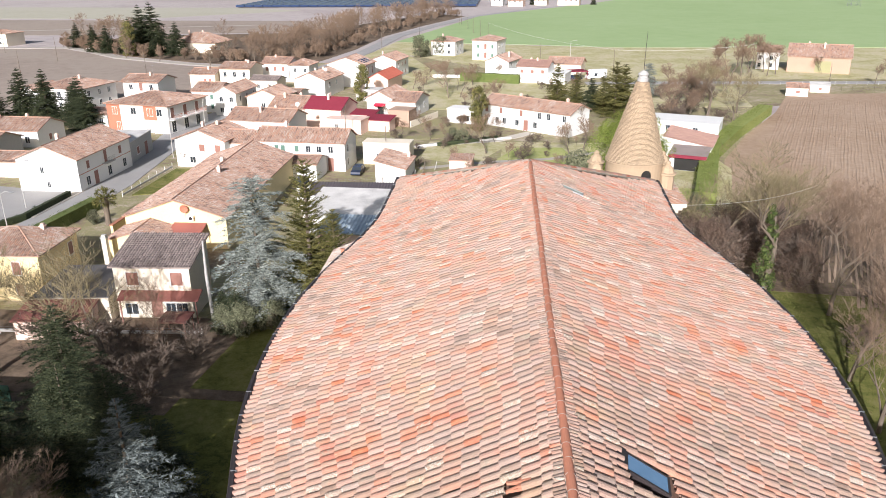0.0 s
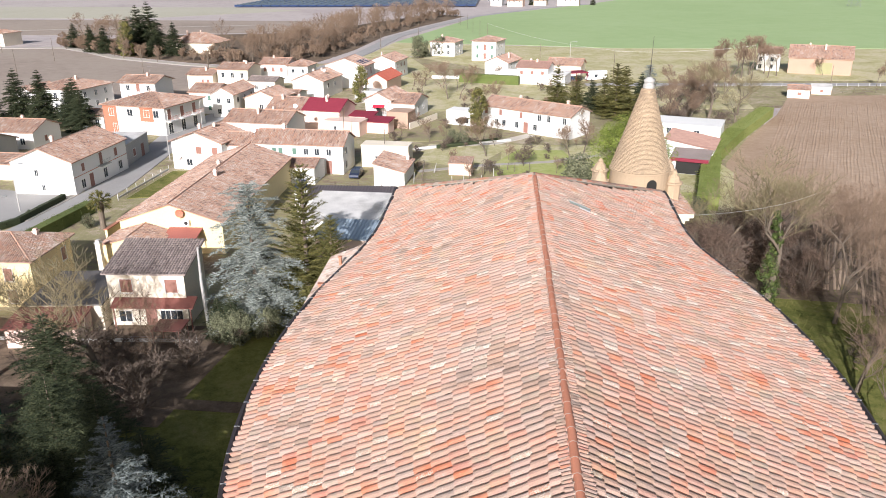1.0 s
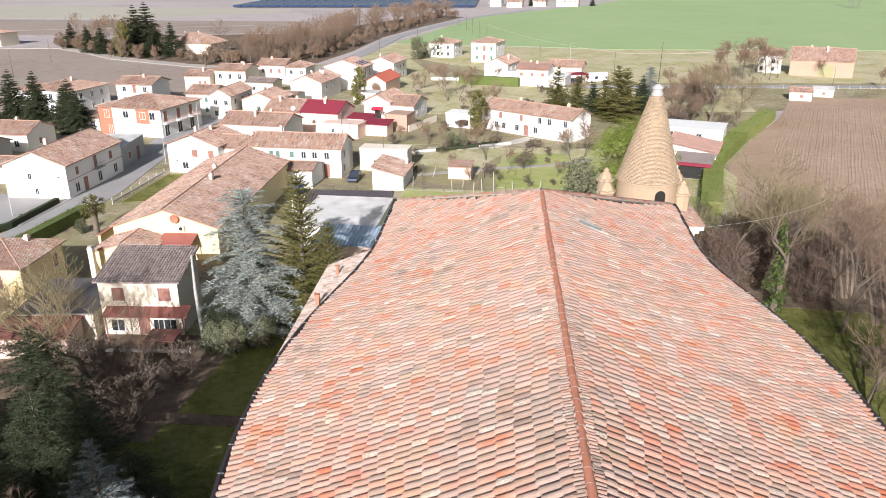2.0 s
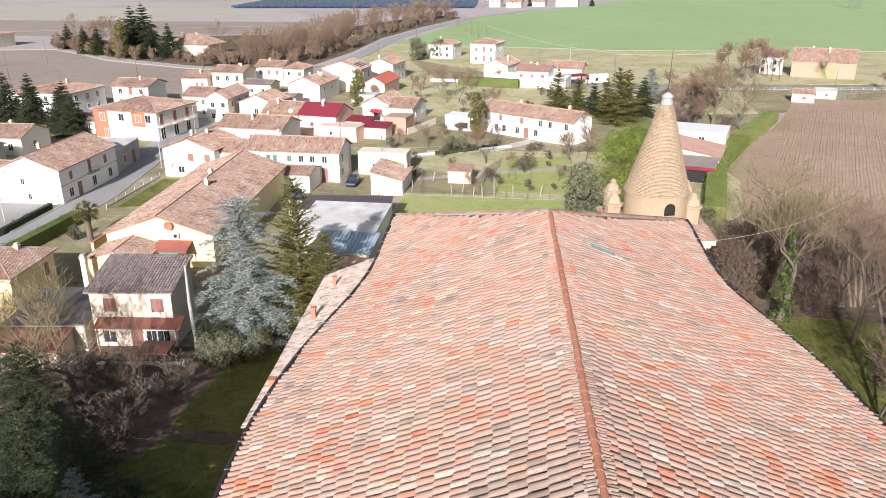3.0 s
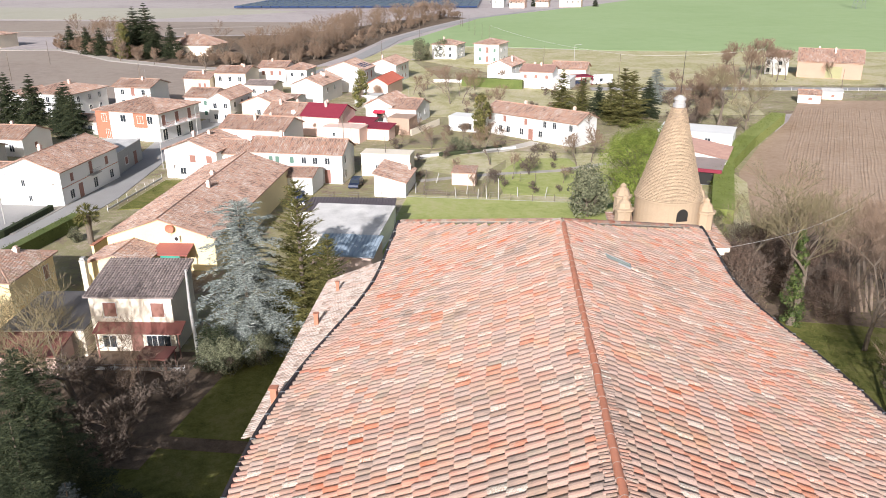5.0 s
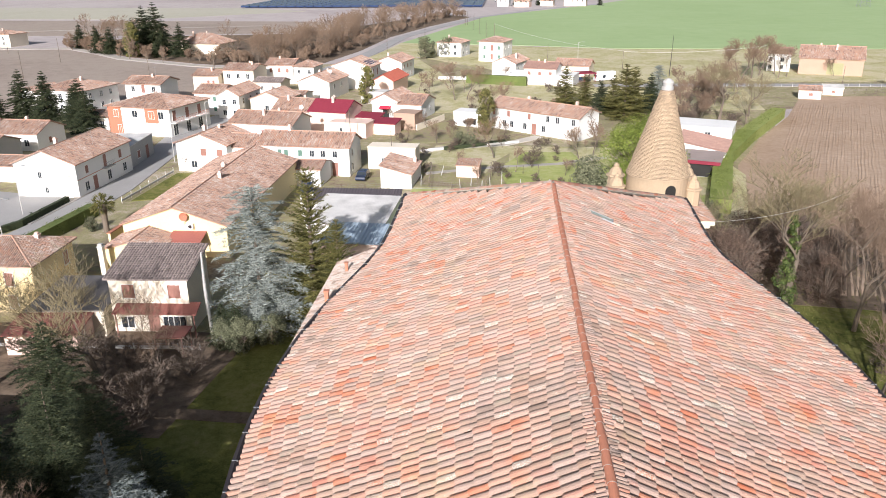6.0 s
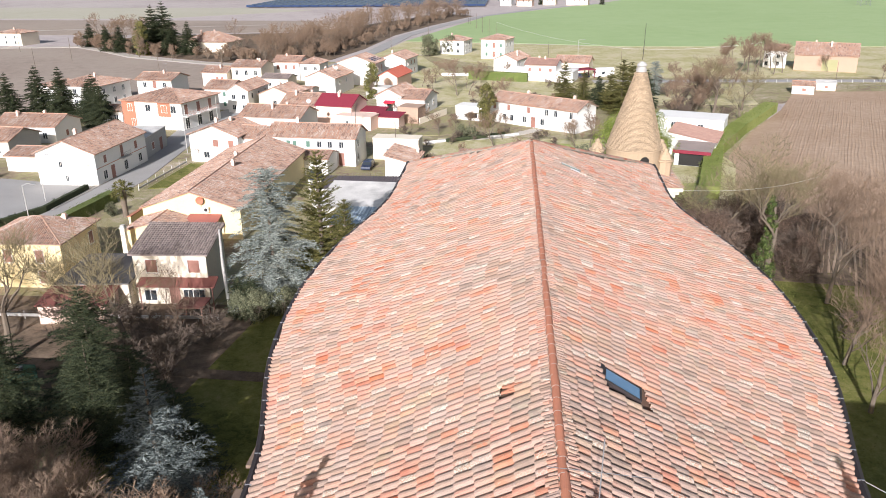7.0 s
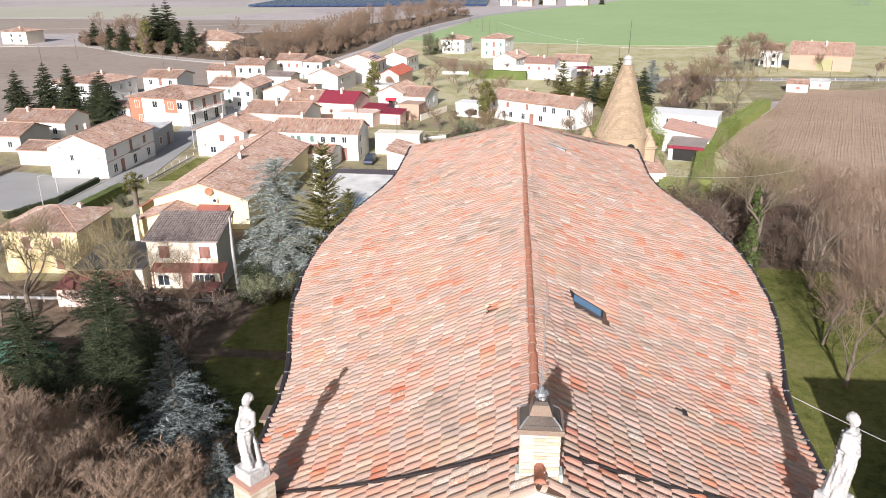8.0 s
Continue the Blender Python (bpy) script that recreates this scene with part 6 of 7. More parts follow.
b = Build().lathe([(0.05, 1.626), (0.045, 1.666), (0.085, 1.692), (0.10, 1.732), (0.085, 1.771), (0.03, 1.811), (0.022, 1.877)], 12)
rng = random.Random(4)
for _ in range(60):
    v = Vector((rng.gauss(0, 1), rng.gauss(0, 1), rng.gauss(0, 0.8))).normalized()
    b.tube([Vector((0, 0, 1.732)) + v * 0.08, Vector((0, 0, 1.732)) + v * 0.125], [0.014, 0.005], 4)
part("finial", b, M_ZINC, fin, "spiked grey metal finial")
part("rod", Build().tube([(0, 0, 1.811), (0.03, 0, 3.7)], [0.010, 0.007], 6).tube([(-0.55, 0.05, 3.3), (0.6, -0.05, 3.28)], [0.004, 0.004], 4), M_ZINC, fin, "thin lightning rod with a crossbar")
for s in (-1, 1):
    part("flashing", Build().box(s * 0.36 - 0.03, -0.30, -0.25, s * 0.36 + 0.03, -0.05, 0.38), M_FLASH, fin, "grey-green flashing strip")
peak = Build()
for y, r in ((-0.72, 0.10), (-0.28, 0.09)):
    for a in range(9):
        g = math.pi * a / 8
        peak.v.append((math.cos(g) * r, y, 0.52 + math.sin(g) * r))
peak.f = [(a, a + 1, a + 10, a + 9) for a in range(8)] + [tuple(range(9))]
part("peak_tile", peak, M_RIDGE, fin, "half-round clay tile at the peak", True)


def on_slope(y, side, f):
    p, down, along, up = tile_frame(y, side, f)
    return Matrix.Translation(p) @ Matrix(((*down, 0), (*along, 0), (*up, 0), (0, 0, 0, 1))).transposed() @ Matrix.Diagonal((1, side, 1, 1)).to_4x4()


def roof_window(name, label, y, f, length, width, lift, tilt, frame_mat, pane_mat, pane_label):
    t = new(name)
    t.matrix_basis = on_slope(y, 1, f) @ Matrix.Rotation(radians(-9), 4, "Z")
    tagged(t, label, "roof window")
    turn = Matrix.Rotation(-tilt, 4, "Y")
    fr = Build()
    for x0, y0, x1, y1 in ((0, 0, length, 0.05), (0, width - 0.05, length, width), (0, 0.05, 0.05, width - 0.05), (length - 0.05, 0.05, length, width - 0.05)):
        fr.box(x0, y0, lift - 0.08, x1, y1, lift)
    pane = Build().box(0.05, 0.05, lift - 0.05, length - 0.05, width - 0.05, lift - 0.01)
    curb = Build().box(0.0, 0.03, lift - 0.24, length - 0.02, width - 0.03, lift - 0.07)
    for q in (fr, pane, curb):
        q.v = [tuple(turn @ Vector(v)) for v in q.v]
    part("frame", fr, frame_mat, t, "metal frame of the open sash")
    part("pane", pane, pane_mat, t, pane_label)
    part("curb", curb, frame_mat, t, "curb under the sash")
    part("flashing", Build().box(-0.2, -0.05, 0.0, 0, width + 0.05, 0.09), M_METAL, t)
    return t


roof_window("roof_window", "black framed roof window among the tiles", 25.15, 0.152, 0.96, 0.62, 0.085, 0.03, M_METAL, M_SKYGLASS, "blue reflecting glass pane")
roof_window("roof_window", "pale zinc roof window with a raised lid", 43.65, 0.142, 0.98, 0.48, 0.08, 0.10, M_ZINC, M_FLASH, "dull grey-green lid")

vent = new("vent_tile")
vent.matrix_basis = on_slope(21.95, 1, 0.475)
tagged(vent, "dark sheet metal vent tile among the clay tiles", "vent tile")
part("hood", Build().add([(0, 0, 0.11), (0, 0.22, 0.11), (0.30, 0.24, 0.13), (0.30, -0.02, 0.13), (0, 0, 0.02), (0, 0.22, 0.02), (0.30, 0.24, 0.05), (0.30, -0.02, 0.05)], [(0, 3, 2, 1), (4, 5, 6, 7), (0, 1, 5, 4), (1, 2, 6, 5), (3, 0, 4, 7), (2, 3, 7, 6)]), M_METAL, vent)

# ---- village details ----
def pole(name, label, x, y, h, r=0.07, arm=0.0, turn=0.0, mat=None):
    t = thing(name, label, "pole", (x, y, 0), turn)
    part("post", Build().tube([(0, 0, 0), (0, 0, h)], [r, r * 0.6], 7), mat or M_GREYW, t)
    if arm:
        part("arm", Build().tube([(0, 0, h - 0.1), (arm * 0.5, 0, h + 0.25), (arm, 0, h + 0.2)], [0.04, 0.04, 0.03], 5), mat or M_GREYW, t)
        part("lamp_head", Build().box(arm - 0.1, -0.1, h + 0.12, arm + 0.5, 0.1, h + 0.24), M_ZINC, t)
    return t


for x, y in ((-74.3, 121.4), (-66.4, 105), (-64.4, 154.2), (-66, 176), (-69, 205)):
    pole("street_lamp", "grey street lamp beside the village street", x, y, 7.5, 0.08, 1.4, 0)
for x, y, h in ((-22.4, 151.7, 7), (33.4, 260.3, 9), (77.7, 267.3, 10), (42.4, 178.6, 8), (126, 252, 10), (-105, 285, 7), (-130, 300, 7), (-96, 262, 8), (-118, 262, 8), (-34, 172, 7), (-50, 330, 8), (-42, 400, 8), (-26, 470, 8), (-8, 380, 8), (-12, 398, 8), (-16, 416, 8), (-20, 440, 8), (-25, 470, 8), (12, 290, 8), (-170, 300, 9), (-160, 260, 9), (-210, 330, 9), (60, 256, 7), (95, 250, 6)):
    pole("utility_pole", "slim wooden utility pole", x, y, h, 0.1, mat=M_BARK)
pole("curved_lamp", "curved lamp post beside the wheat field", 23.2, 300, 7.5, 0.09, 1.8, 0, M_GREYW)
t = thing("floodlight", "tennis court floodlight on a grey post", "floodlight", (-42.0, 64.5, 0))
part("post", Build().tube([(0, 0, 0), (-0.2, 0, 3.2)], [0.06, 0.05], 6), M_ZINC, t)
part("lamp_head", Build().box(-0.7, -0.2, 3.1, 0.1, 0.2, 3.45), M_ZINC, t)


def cable(name, label, a, c, sag, r=0.02):
    a, c = Vector(a), Vector(c)
    pts = [a.lerp(c, k / 14) - Vector((0, 0, sag * 4 * (k / 14) * (1 - k / 14))) for k in range(15)]
    single(name, Build().tube(pts, [r] * 15, 4), M_FRAME, label, "cable")


cable("cable", "pale cable from the church eave", (8.1, 28, 22.8), (20.0, 17.6, 22.0), 0.3, 0.006)
cable("cable", "overhead cable beside the bell tower", (10.4, 62, 20.6), (34, 98, 12), 0.6, 0.010)
cable("cable", "long overhead wire along the wheat field", (-8, 380, 7.8), (33.4, 262, 8.8), 1.5, 0.03)
cable("cable", "long overhead wire along the cross road", (33.4, 260.3, 8.8), (77.7, 267.3, 9.8), 1.0, 0.03)


def roof_height(x, y):
    """The height of what lies under a place."""
    bpy.context.view_layer.update()
    hit, place, *_ = scene.ray_cast(bpy.context.evaluated_depsgraph_get(), (x, y, 60), (0, 0, -1))
    return place.z if hit else 0.0


def dish(x, y, z, turn, r=0.45, mat=None):
    z = roof_height(x, y) + 1.1 if mat is None else z
    t = thing("satellite_dish", "round satellite dish on a short mast", "satellite dish", (x, y, z), turn, "satellite dishes")
    part("mast", Build().tube([(0, 0, -1.2), (0, 0, 0)], [0.03, 0.03], 5), M_ZINC, t)
    b = Build()
    rings = [(0.02, 0.0), (r * 0.5, 0.05), (r, 0.16), (r * 1.01, 0.14)]
    for rr, d in rings:
        for k in range(16):
            a = 2 * math.pi * k / 16
            b.v.append((rr * math.cos(a), -0.1 - d, rr * math.sin(a)))
    for q in range(3):
        for k in range(16):
            b.f.append((q * 16 + k, q * 16 + (k + 1) % 16, q * 16 + 16 + (k + 1) % 16, q * 16 + 16 + k))
    part("reflector", b, mat or M_WHITEPAINT, t)


for x, y, z, tn in ((-105, 201, 8.6, 20), (-112, 200, 7.4, -20), (-58, 197, 6.9, 10), (-55, 196, 6.6, 0), (-62, 192, 7.4, 15), (-50.5, 229, 6.8, 0), (-44, 172, 7.0, 10), (-27, 196, 6.8, 0), (-46, 150, 7.4, 0)):
    dish(x, y, z, tn)
dish(-42.1, 105.6, 5.6, 0, 0.55, M_ORANGE)


def antenna(x, y, z, h=2.4):
    z = roof_height(x, y) + 0.5
    t = thing("television_aerial", "thin television aerial on a roof", "aerial", (x, y, z), x * 9, "roof aerials")
    part("mast", Build().tube([(0, 0, -0.6), (0, 0, h)], [0.02, 0.015], 5), M_ZINC, t)
    b = Build().tube([(-0.6, 0, h - 0.2), (0.6, 0, h - 0.2)], [0.012, 0.012], 4)
    for k in range(5):
        b.tube([(-0.5 + 0.25 * k, -0.3, h - 0.2), (-0.5 + 0.25 * k, 0.3, h - 0.2)], [0.01, 0.01], 4)
    part("boom", b, M_ZINC, t)


for x, y, z in ((-48, 92, 7.3), (-72, 140, 7.6), (-40, 147, 6.6), (-80, 178, 8.0), (-30, 149, 6.8), (-62, 200, 7.0), (-39, 245, 8.4), (-24, 201, 5.6), (8, 178, 7.2), (-34, 184, 6.4), (-70, 243, 6.8), (-95, 217, 6.8)):
    antenna(x, y, z)


def vehicle(name, label, x, y, turn, length, width, height, mat, van=False):
    t = thing(name, label, "car", (x, y, 0.06), turn)
    hl, hw = length / 2, width / 2
    prof = [(-hl, 0.3), (-hl, 0.75), (-hl * 0.9, 0.85), (-hl * 0.72, height), (hl * 0.25, height), (hl * 0.55, 0.9), (hl * 0.95, 0.75), (hl, 0.5), (hl, 0.3)]
    if van:
        prof = [(-hl, 0.35), (-hl, height), (hl * 0.62, height), (hl * 0.95, height * 0.75), (hl * 0.8, 1.2), (hl, 1.0), (hl, 0.35)]
    n = len(prof)
    b = Build().add([(px, -hw * (0.86 if pz > 0.9 else 1), pz) for px, pz in prof] + [(px, hw * (0.86 if pz > 0.9 else 1), pz) for px, pz in prof], [tuple(range(n)), tuple(range(2 * n - 1, n - 1, -1))] + [(i, n + i, n + (i + 1) % n, (i + 1) % n) for i in range(n)])
    part("body", b, mat, t)
    for s in (-1, 1):
        part("side_window", Build().box(-hl * 0.6, s * hw * 0.9 - 0.02, 0.95, hl * 0.3, s * hw * 0.9 + 0.02, min(height - 0.12, 1.35 if not van else 1.9)), M_GLASS, t)
        for wx in (-hl * 0.6, hl * 0.62):
            w = Build()
            for yy in (-0.1, 0.1):
                for k in range(14):
                    a = 2 * math.pi * k / 14
                    w.v.append((wx + 0.32 * math.cos(a), s * (hw - 0.08) + yy, 0.32 + 0.32 * math.sin(a)))
            w.f += [tuple(range(14)), tuple(range(27, 13, -1))] + [(k, 14 + k, 14 + (k + 1) % 14, (k + 1) % 14) for k in range(14)]
            part("wheel", w, M_METAL, t)
    part("windscreen", Build().add([(hl * 0.27, -hw * 0.8, height - 0.05), (hl * 0.27, hw * 0.8, height - 0.05), (hl * 0.57, hw * 0.85, 0.95), (hl * 0.57, -hw * 0.85, 0.95)], [(0, 1, 2, 3)]) if not van else Build().box(hl * 0.9, -hw * 0.8, 1.5, hl * 0.96, hw * 0.8, 2.0), M_GLASS, t)
    return t


vehicle("car", "dark blue car parked on the grass yard", -26.4, 144.0, -95, 3.9, 1.7, 1.5, M_CAR)
vehicle("camper_van", "white camper van beside the carport", 28.0, 259.5, 200, 6.5, 2.2, 2.9, M_WHITEPAINT, True)
vehicle("parked_car", "dark car under the red carport", 21.5, 257.5, 20, 4.1, 1.7, 1.5, M_CAR)
vehicle("parked_car", "pale car on the lane", -181, 344, 120, 4.1, 1.7, 1.5, M_WHITEPAINT)
t = thing("carport", "open carport with a dark red roof", "carport", (18.0, 255.0, 0), 20)
part("roof", Build().box(0, 0, 2.5, 8.0, 5.0, 2.75), M_REDMETAL, t)
for px in (0.2, 4.0, 7.6):
    for py in (0.2, 4.6):
        part("post", Build().box(px, py, 0, px + 0.2, py + 0.2, 2.5), M_REDMETAL, t)


def fence(name, label, pts, step, h, mat, wire=True, slab=0.0):
    t = thing(name, label, "fence", (pts[0][0], pts[0][1], 0))
    o = Vector(pts[0])
    for p, q in zip(pts, pts[1:]):
        p, q = Vector(p) - o, Vector(q) - o
        n = max(1, int((q - p).length / step))
        for k in range(n + 1):
            c = p.lerp(q, k / n)
            part("post", Build().tube([(c.x, c.y, 0), (c.x + 0.02, c.y, h)], [0.05, 0.045], 5), mat, t)
        if wire:
            for z in (h * 0.4, h * 0.75, h * 0.97):
                part("wire", Build().tube([(p.x, p.y, z), (q.x, q.y, z)], [0.008, 0.008], 4), M_ZINC, t)
        if slab:
            w = strip([tuple(p), tuple(q)], 0.15, slab)
            w.v = [(x, y, max(0, z)) for x, y, z in w.v]
            part("base_wall", w, M_GREYW, t)


fence("meadow_fence", "wire fence on a low white kerb behind the church", [(-32, 134.5), (-17.4, 138.6), (13.3, 136.6), (22, 136)], 3.2, 1.3, M_BARK, True, 0.12)
fence("garden_fence", "wire fence in the meadow garden", [(-15, 150), (-14.5, 140)], 2.5, 1.6, M_BARK)
fence("street_fence", "white wavy garden fence by the street", [(-62.0, 128), (-61.2, 146)], 3.0, 1.2, M_WHITE, True, 0.6)
fence("road_fence", "low pale fence along the cross road", [(62, 248.5), (112, 249.5)], 3.0, 1.0, M_WHITE, True)
fence("plot_fence", "posts of a vegetable plot fence", [(-5, 139), (-4, 147), (4, 149)], 2.2, 1.7, M_BARK)
fence("allotment_fence", "posts along the allotments", [(84, 236), (130, 240)], 3.0, 1.4, M_BARK)
fence("ornamental_fence", "ornamental concrete garden fence", [(-58, 80.0), (-42, 80.4), (-31, 80.8)], 2.0, 1.0, M_GREYW, True, 0.7)
structure("windbreak", Build().box(-62, 66.3, 0, -42, 66.4, 2.6), M_NET, "green windbreak screen of the tennis court", "screen")
sheet("street_lawn", [(-61, 129), (-54, 131), (-55, 146), (-60.5, 146)], 0.13, M_LAWN, "bright green lawn behind the street fence", "lawn")
sheet("yard", [(-95, 112), (-72, 112), (-71.5, 130), (-90, 134)], 0.11, M_ROAD, "grey paved yard beside the street", "yard")

rng = random.Random(31)
for x, y, h in ((-9.1, 138.4, 1.9), (-5.6, 138.3, 1.6), (-4.2, 138.3, 2.2), (-2.3, 138.1, 3.4), (0.8, 139.6, 1.6), (5.2, 139.4, 1.8), (-7.5, 140.6, 1.7), (-15.9, 140.6, 1.8), (9.5, 138.5, 1.5), (-13, 147, 1.8), (-9.5, 146, 1.6)):
    b = Build().tube([(0, 0, 0), (rng.uniform(-0.2, 0.5), rng.uniform(-0.2, 0.2), h)], [0.07, 0.05], 6)
    single("garden_stake", b, M_GREYW, "leaning grey stake in the vegetable garden", "stake", group="garden stakes").matrix_basis = pose(x, y, 0.05)

t = thing("pylon", "grey lattice power pylon in the wheat field", "pylon", (257, 628, 0))
for sx in (-1, 1):
    for sy in (-1, 1):
        part("leg", Build().tube([(sx * 3.5, sy * 3.5, 0), (sx * 1.0, sy * 1.0, 26)], [0.14, 0.1], 4), M_ZINC, t)
for z in (0, 5, 10, 15, 20):
    w0, w1 = 3.5 - z * 0.096, 3.5 - (z + 5) * 0.096
    b = Build()
    for s in (-1, 1):
        b.tube([(-w0, s * w0, z), (w1, s * w1, z + 5)], [0.08, 0.08], 4).tube([(w0, s * w0, z), (-w1, s * w1, z + 5)], [0.08, 0.08], 4)
        b.tube([(s * w0, -w0, z), (s * w1, w1, z + 5)], [0.08, 0.08], 4).tube([(s * w0, w0, z), (s * w1, -w1, z + 5)], [0.08, 0.08], 4)
    part("brace", b, M_ZINC, t)

# barn surroundings
t = thing("parapet_wall", "long low wall with clay coping beside the barn", "wall", (-52.5, 106.2, 0), 88.2)
part("wall", Build().box(0, 0, 0, 22.9, 0.35, 2.88), M_YELLOW, t)
part("coping", Build().box(-0.1, -0.1, 2.88, 23.0, 0.45, 3.0), M_RIDGE, t)
t = thing("veranda", "veranda with a red roof and green shutters", "veranda", (-38.6, 105.9, 0), 90)
part("roof", Build().add([(-2.6, 0.8, 3.0), (-2.6, 5.2, 3.0), (0.2, 5.2, 3.7), (0.2, 0.8, 3.7), (-2.6, 0.8, 2.88), (-2.6, 5.2, 2.88), (0.2, 5.2, 3.58), (0.2, 0.8, 3.58)], [(0, 1, 2, 3), (7, 6, 5, 4), (0, 4, 5, 1), (1, 5, 6, 2), (2, 6, 7, 3), (3, 7, 4, 0)]), M_REDPAINT, t, "red-brown sheet roof")
for y in (1.0, 5.0):
    part("post", Build().box(-2.5, y - 0.06, 0, -2.38, y + 0.06, 2.95), M_SHUT, t)
part("shutter_screen", Build().box(-2.46, 1.8, 1.2, -2.4, 4.2, 2.85), M_TEAL, t, "bright green shutters")
t = thing("air_conditioner", "white air conditioner unit on the barn gable", "air conditioner", (-41.0, 105.75, 4.0), 90)
part("case", Build().box(-0.4, 0, 0, -0.02, 0.9, 0.65), M_WHITEPAINT, t)
part("fan_grille", Build().lathe([(0.24, 0.0), (0.24, 0.02)], 14), M_METAL, t).matrix_basis = pose(-0.41, 0.36, 0.32, 0, -90, 0)
t = thing("awning", "red-brown pent roof along the farmhouse front", "awning", (-32.6, 84.9, 0), 92)
part("sheet", Build().add([(-1.3, -0.3, 2.75), (-1.3, 8.3, 2.75), (0.35, 8.3, 3.35), (0.35, -0.3, 3.35), (-1.3, -0.3, 2.63), (-1.3, 8.3, 2.63), (0.35, 8.3, 3.23), (0.35, -0.3, 3.23)], [(0, 1, 2, 3), (7, 6, 5, 4), (0, 4, 5, 1), (1, 5, 6, 2), (2, 6, 7, 3), (3, 7, 4, 0)]), M_REDBROWN, t)
for y in (0.0, 8.0):
    part("post", Build().box(-1.25, y - 0.06, 0, -1.13, y + 0.06, 2.7), M_SHUT, t)
t = thing("porch_roof", "small red-brown garden porch", "porch", (-34.4, 79.5, 0), 92)
part("roof", Build().box(0, -2.4, 2.1, 2.6, 0.6, 2.22), M_REDBROWN, t)
for x in (0.1, 2.4):
    for y in (-2.2, 0.4):
        part("post", Build().box(x, y, 0, x + 0.1, y + 0.1, 2.1), M_SHUT, t)
house("grey_garage", "grey flat-roofed garage between the houses", (-41.8, 83.5), 95, 9.0, 8.0, 2.9, "flat", 0, M_CREAM, M_SLATE, None, 0.1)
house("red_shed", "low shed with a red-brown roof", (-42.6, 79.6), 95, 3.6, 7.0, 2.2, "shedS", 0.5, M_PINK, M_REDBROWN, None, 0.2)
for x, y, h in ((-49.6, 98.5, 4.0), (-45.5, 95.0, 3.0)):
    t = thing("chimney_stack", "tall free-standing cream chimney pillar", "chimney", (x, y, 0))
    part("shaft", Build().box(-0.3, -0.3, 0, 0.3, 0.3, h), M_CREAM, t)
    part("cap", Build().box(-0.38, -0.38, h, 0.38, 0.38, h + 0.12).box(-0.25, -0.25, h + 0.12, 0.25, 0.25, h + 0.4), M_GREYW, t)
# birch trunk beside the farmhouse
t = thing("lopped_tree", "pale lopped tree trunk beside the farmhouse", "tree", (-31.2, 84.6, 0))
part("trunk", Build().tube([(0, 0, 0), (-0.3, 0.2, 5), (-0.2, 0.1, 9)], [0.2, 0.16, 0.1], 7), M_GREYW, t)
t = thing("solar_heater", "white solar water tank above a dark panel", "water heater", (-31.0, 124.0, 0), 0)
part("stand", Build().box(-1.0, -0.6, 0, 1.0, 0.6, 3.6), M_WHITE, t, "white block under the panel")
tank = Build().tube([(-1.0, 0.5, 5.3), (-0.9, 0.5, 5.3), (0.9, 0.5, 5.3), (1.0, 0.5, 5.3)], [0.08, 0.28, 0.28, 0.08], 12)
part("tank", tank, M_WHITEPAINT, t, "white cylindrical tank")
part("panel", Build().add([(-0.9, -0.7, 3.65), (0.9, -0.7, 3.65), (0.9, 0.4, 5.0), (-0.9, 0.4, 5.0), (-0.9, -0.64, 3.6), (0.9, -0.64, 3.6), (0.9, 0.46, 4.95), (-0.9, 0.46, 4.95)], [(0, 1, 2, 3), (7, 6, 5, 4), (0, 4, 5, 1), (1, 5, 6, 2), (2, 6, 7, 3), (3, 7, 4, 0)]), M_SOLAR, t, "dark collector panel")
for label, pts, h, mat in (("low pink garden wall", [(-36.1, 181.4), (-25.9, 179.2)], 1.8, M_PINK), ("pale garden wall behind the cottage", [(-21.6, 183.8), (-16.4, 196.1)], 1.5, M_CREAM), ("white kerb wall along the drive", [(-17.8, 164.8), (0.9, 173.3)], 0.5, M_WHITE), ("low white wall of the villa garden", [(-23.4, 261.7), (-14.2, 260.9)], 1.0, M_WHITE)):
    w = strip(pts, 0.22, h)
    w.v = [(x, y, z if z > h - 0.1 else 0.0) for x, y, z in w.v]
    single("garden_wall", w, mat, label, "wall")
# palm by the street
t = thing("palm_tree", "shaggy palm tree with drooping fronds", "tree", (-57.6, 114.5, 0))
part("trunk", Build().lathe([(0.45, 0), (0.38, 1), (0.42, 2.6), (0.55, 3.4), (0.4, 4.2)], 10), M_BARK, t)
b = Build()
rng = random.Random(9)
for k in range(64):
    a, e = rng.uniform(0, 2 * math.pi), rng.uniform(-0.7, 1.2)
    d = Vector((math.cos(a) * math.cos(e), math.sin(a) * math.cos(e), math.sin(e)))
    at = Vector((0, 0, 4.2))
    ln = rng.uniform(1.3, 2.0)
    b.tube([at, at + d * ln * 0.6, at + d * ln * 0.8 - Vector((0, 0, 0.15))], [0.03, 0.02, 0.01], 3)
    for q in range(14):
        s = Vector((rng.gauss(0, 1), rng.gauss(0, 1), rng.gauss(0, 1))).normalized()
        p = at + d * ln * 0.7
        tip = p + (d + s * 0.75).normalized() * 0.75 - Vector((0, 0, 0.15))
        w = d.cross(s).normalized() * 0.05
        b.add([p - w, p + w, tip], [(0, 1, 2)])
part("fronds", b, M_CYPRESS, t)
# ivy on the tallest lichened tree
# unseen block, added to shade the garden west of the church
house("parish_hall", "plain unseen hall, added to shade the west garden", (-35.0, 1.0), 0, 20.5, 12.0, 12.0, "R", 1.8, M_CREAM, M_OLD, None, 0.3)
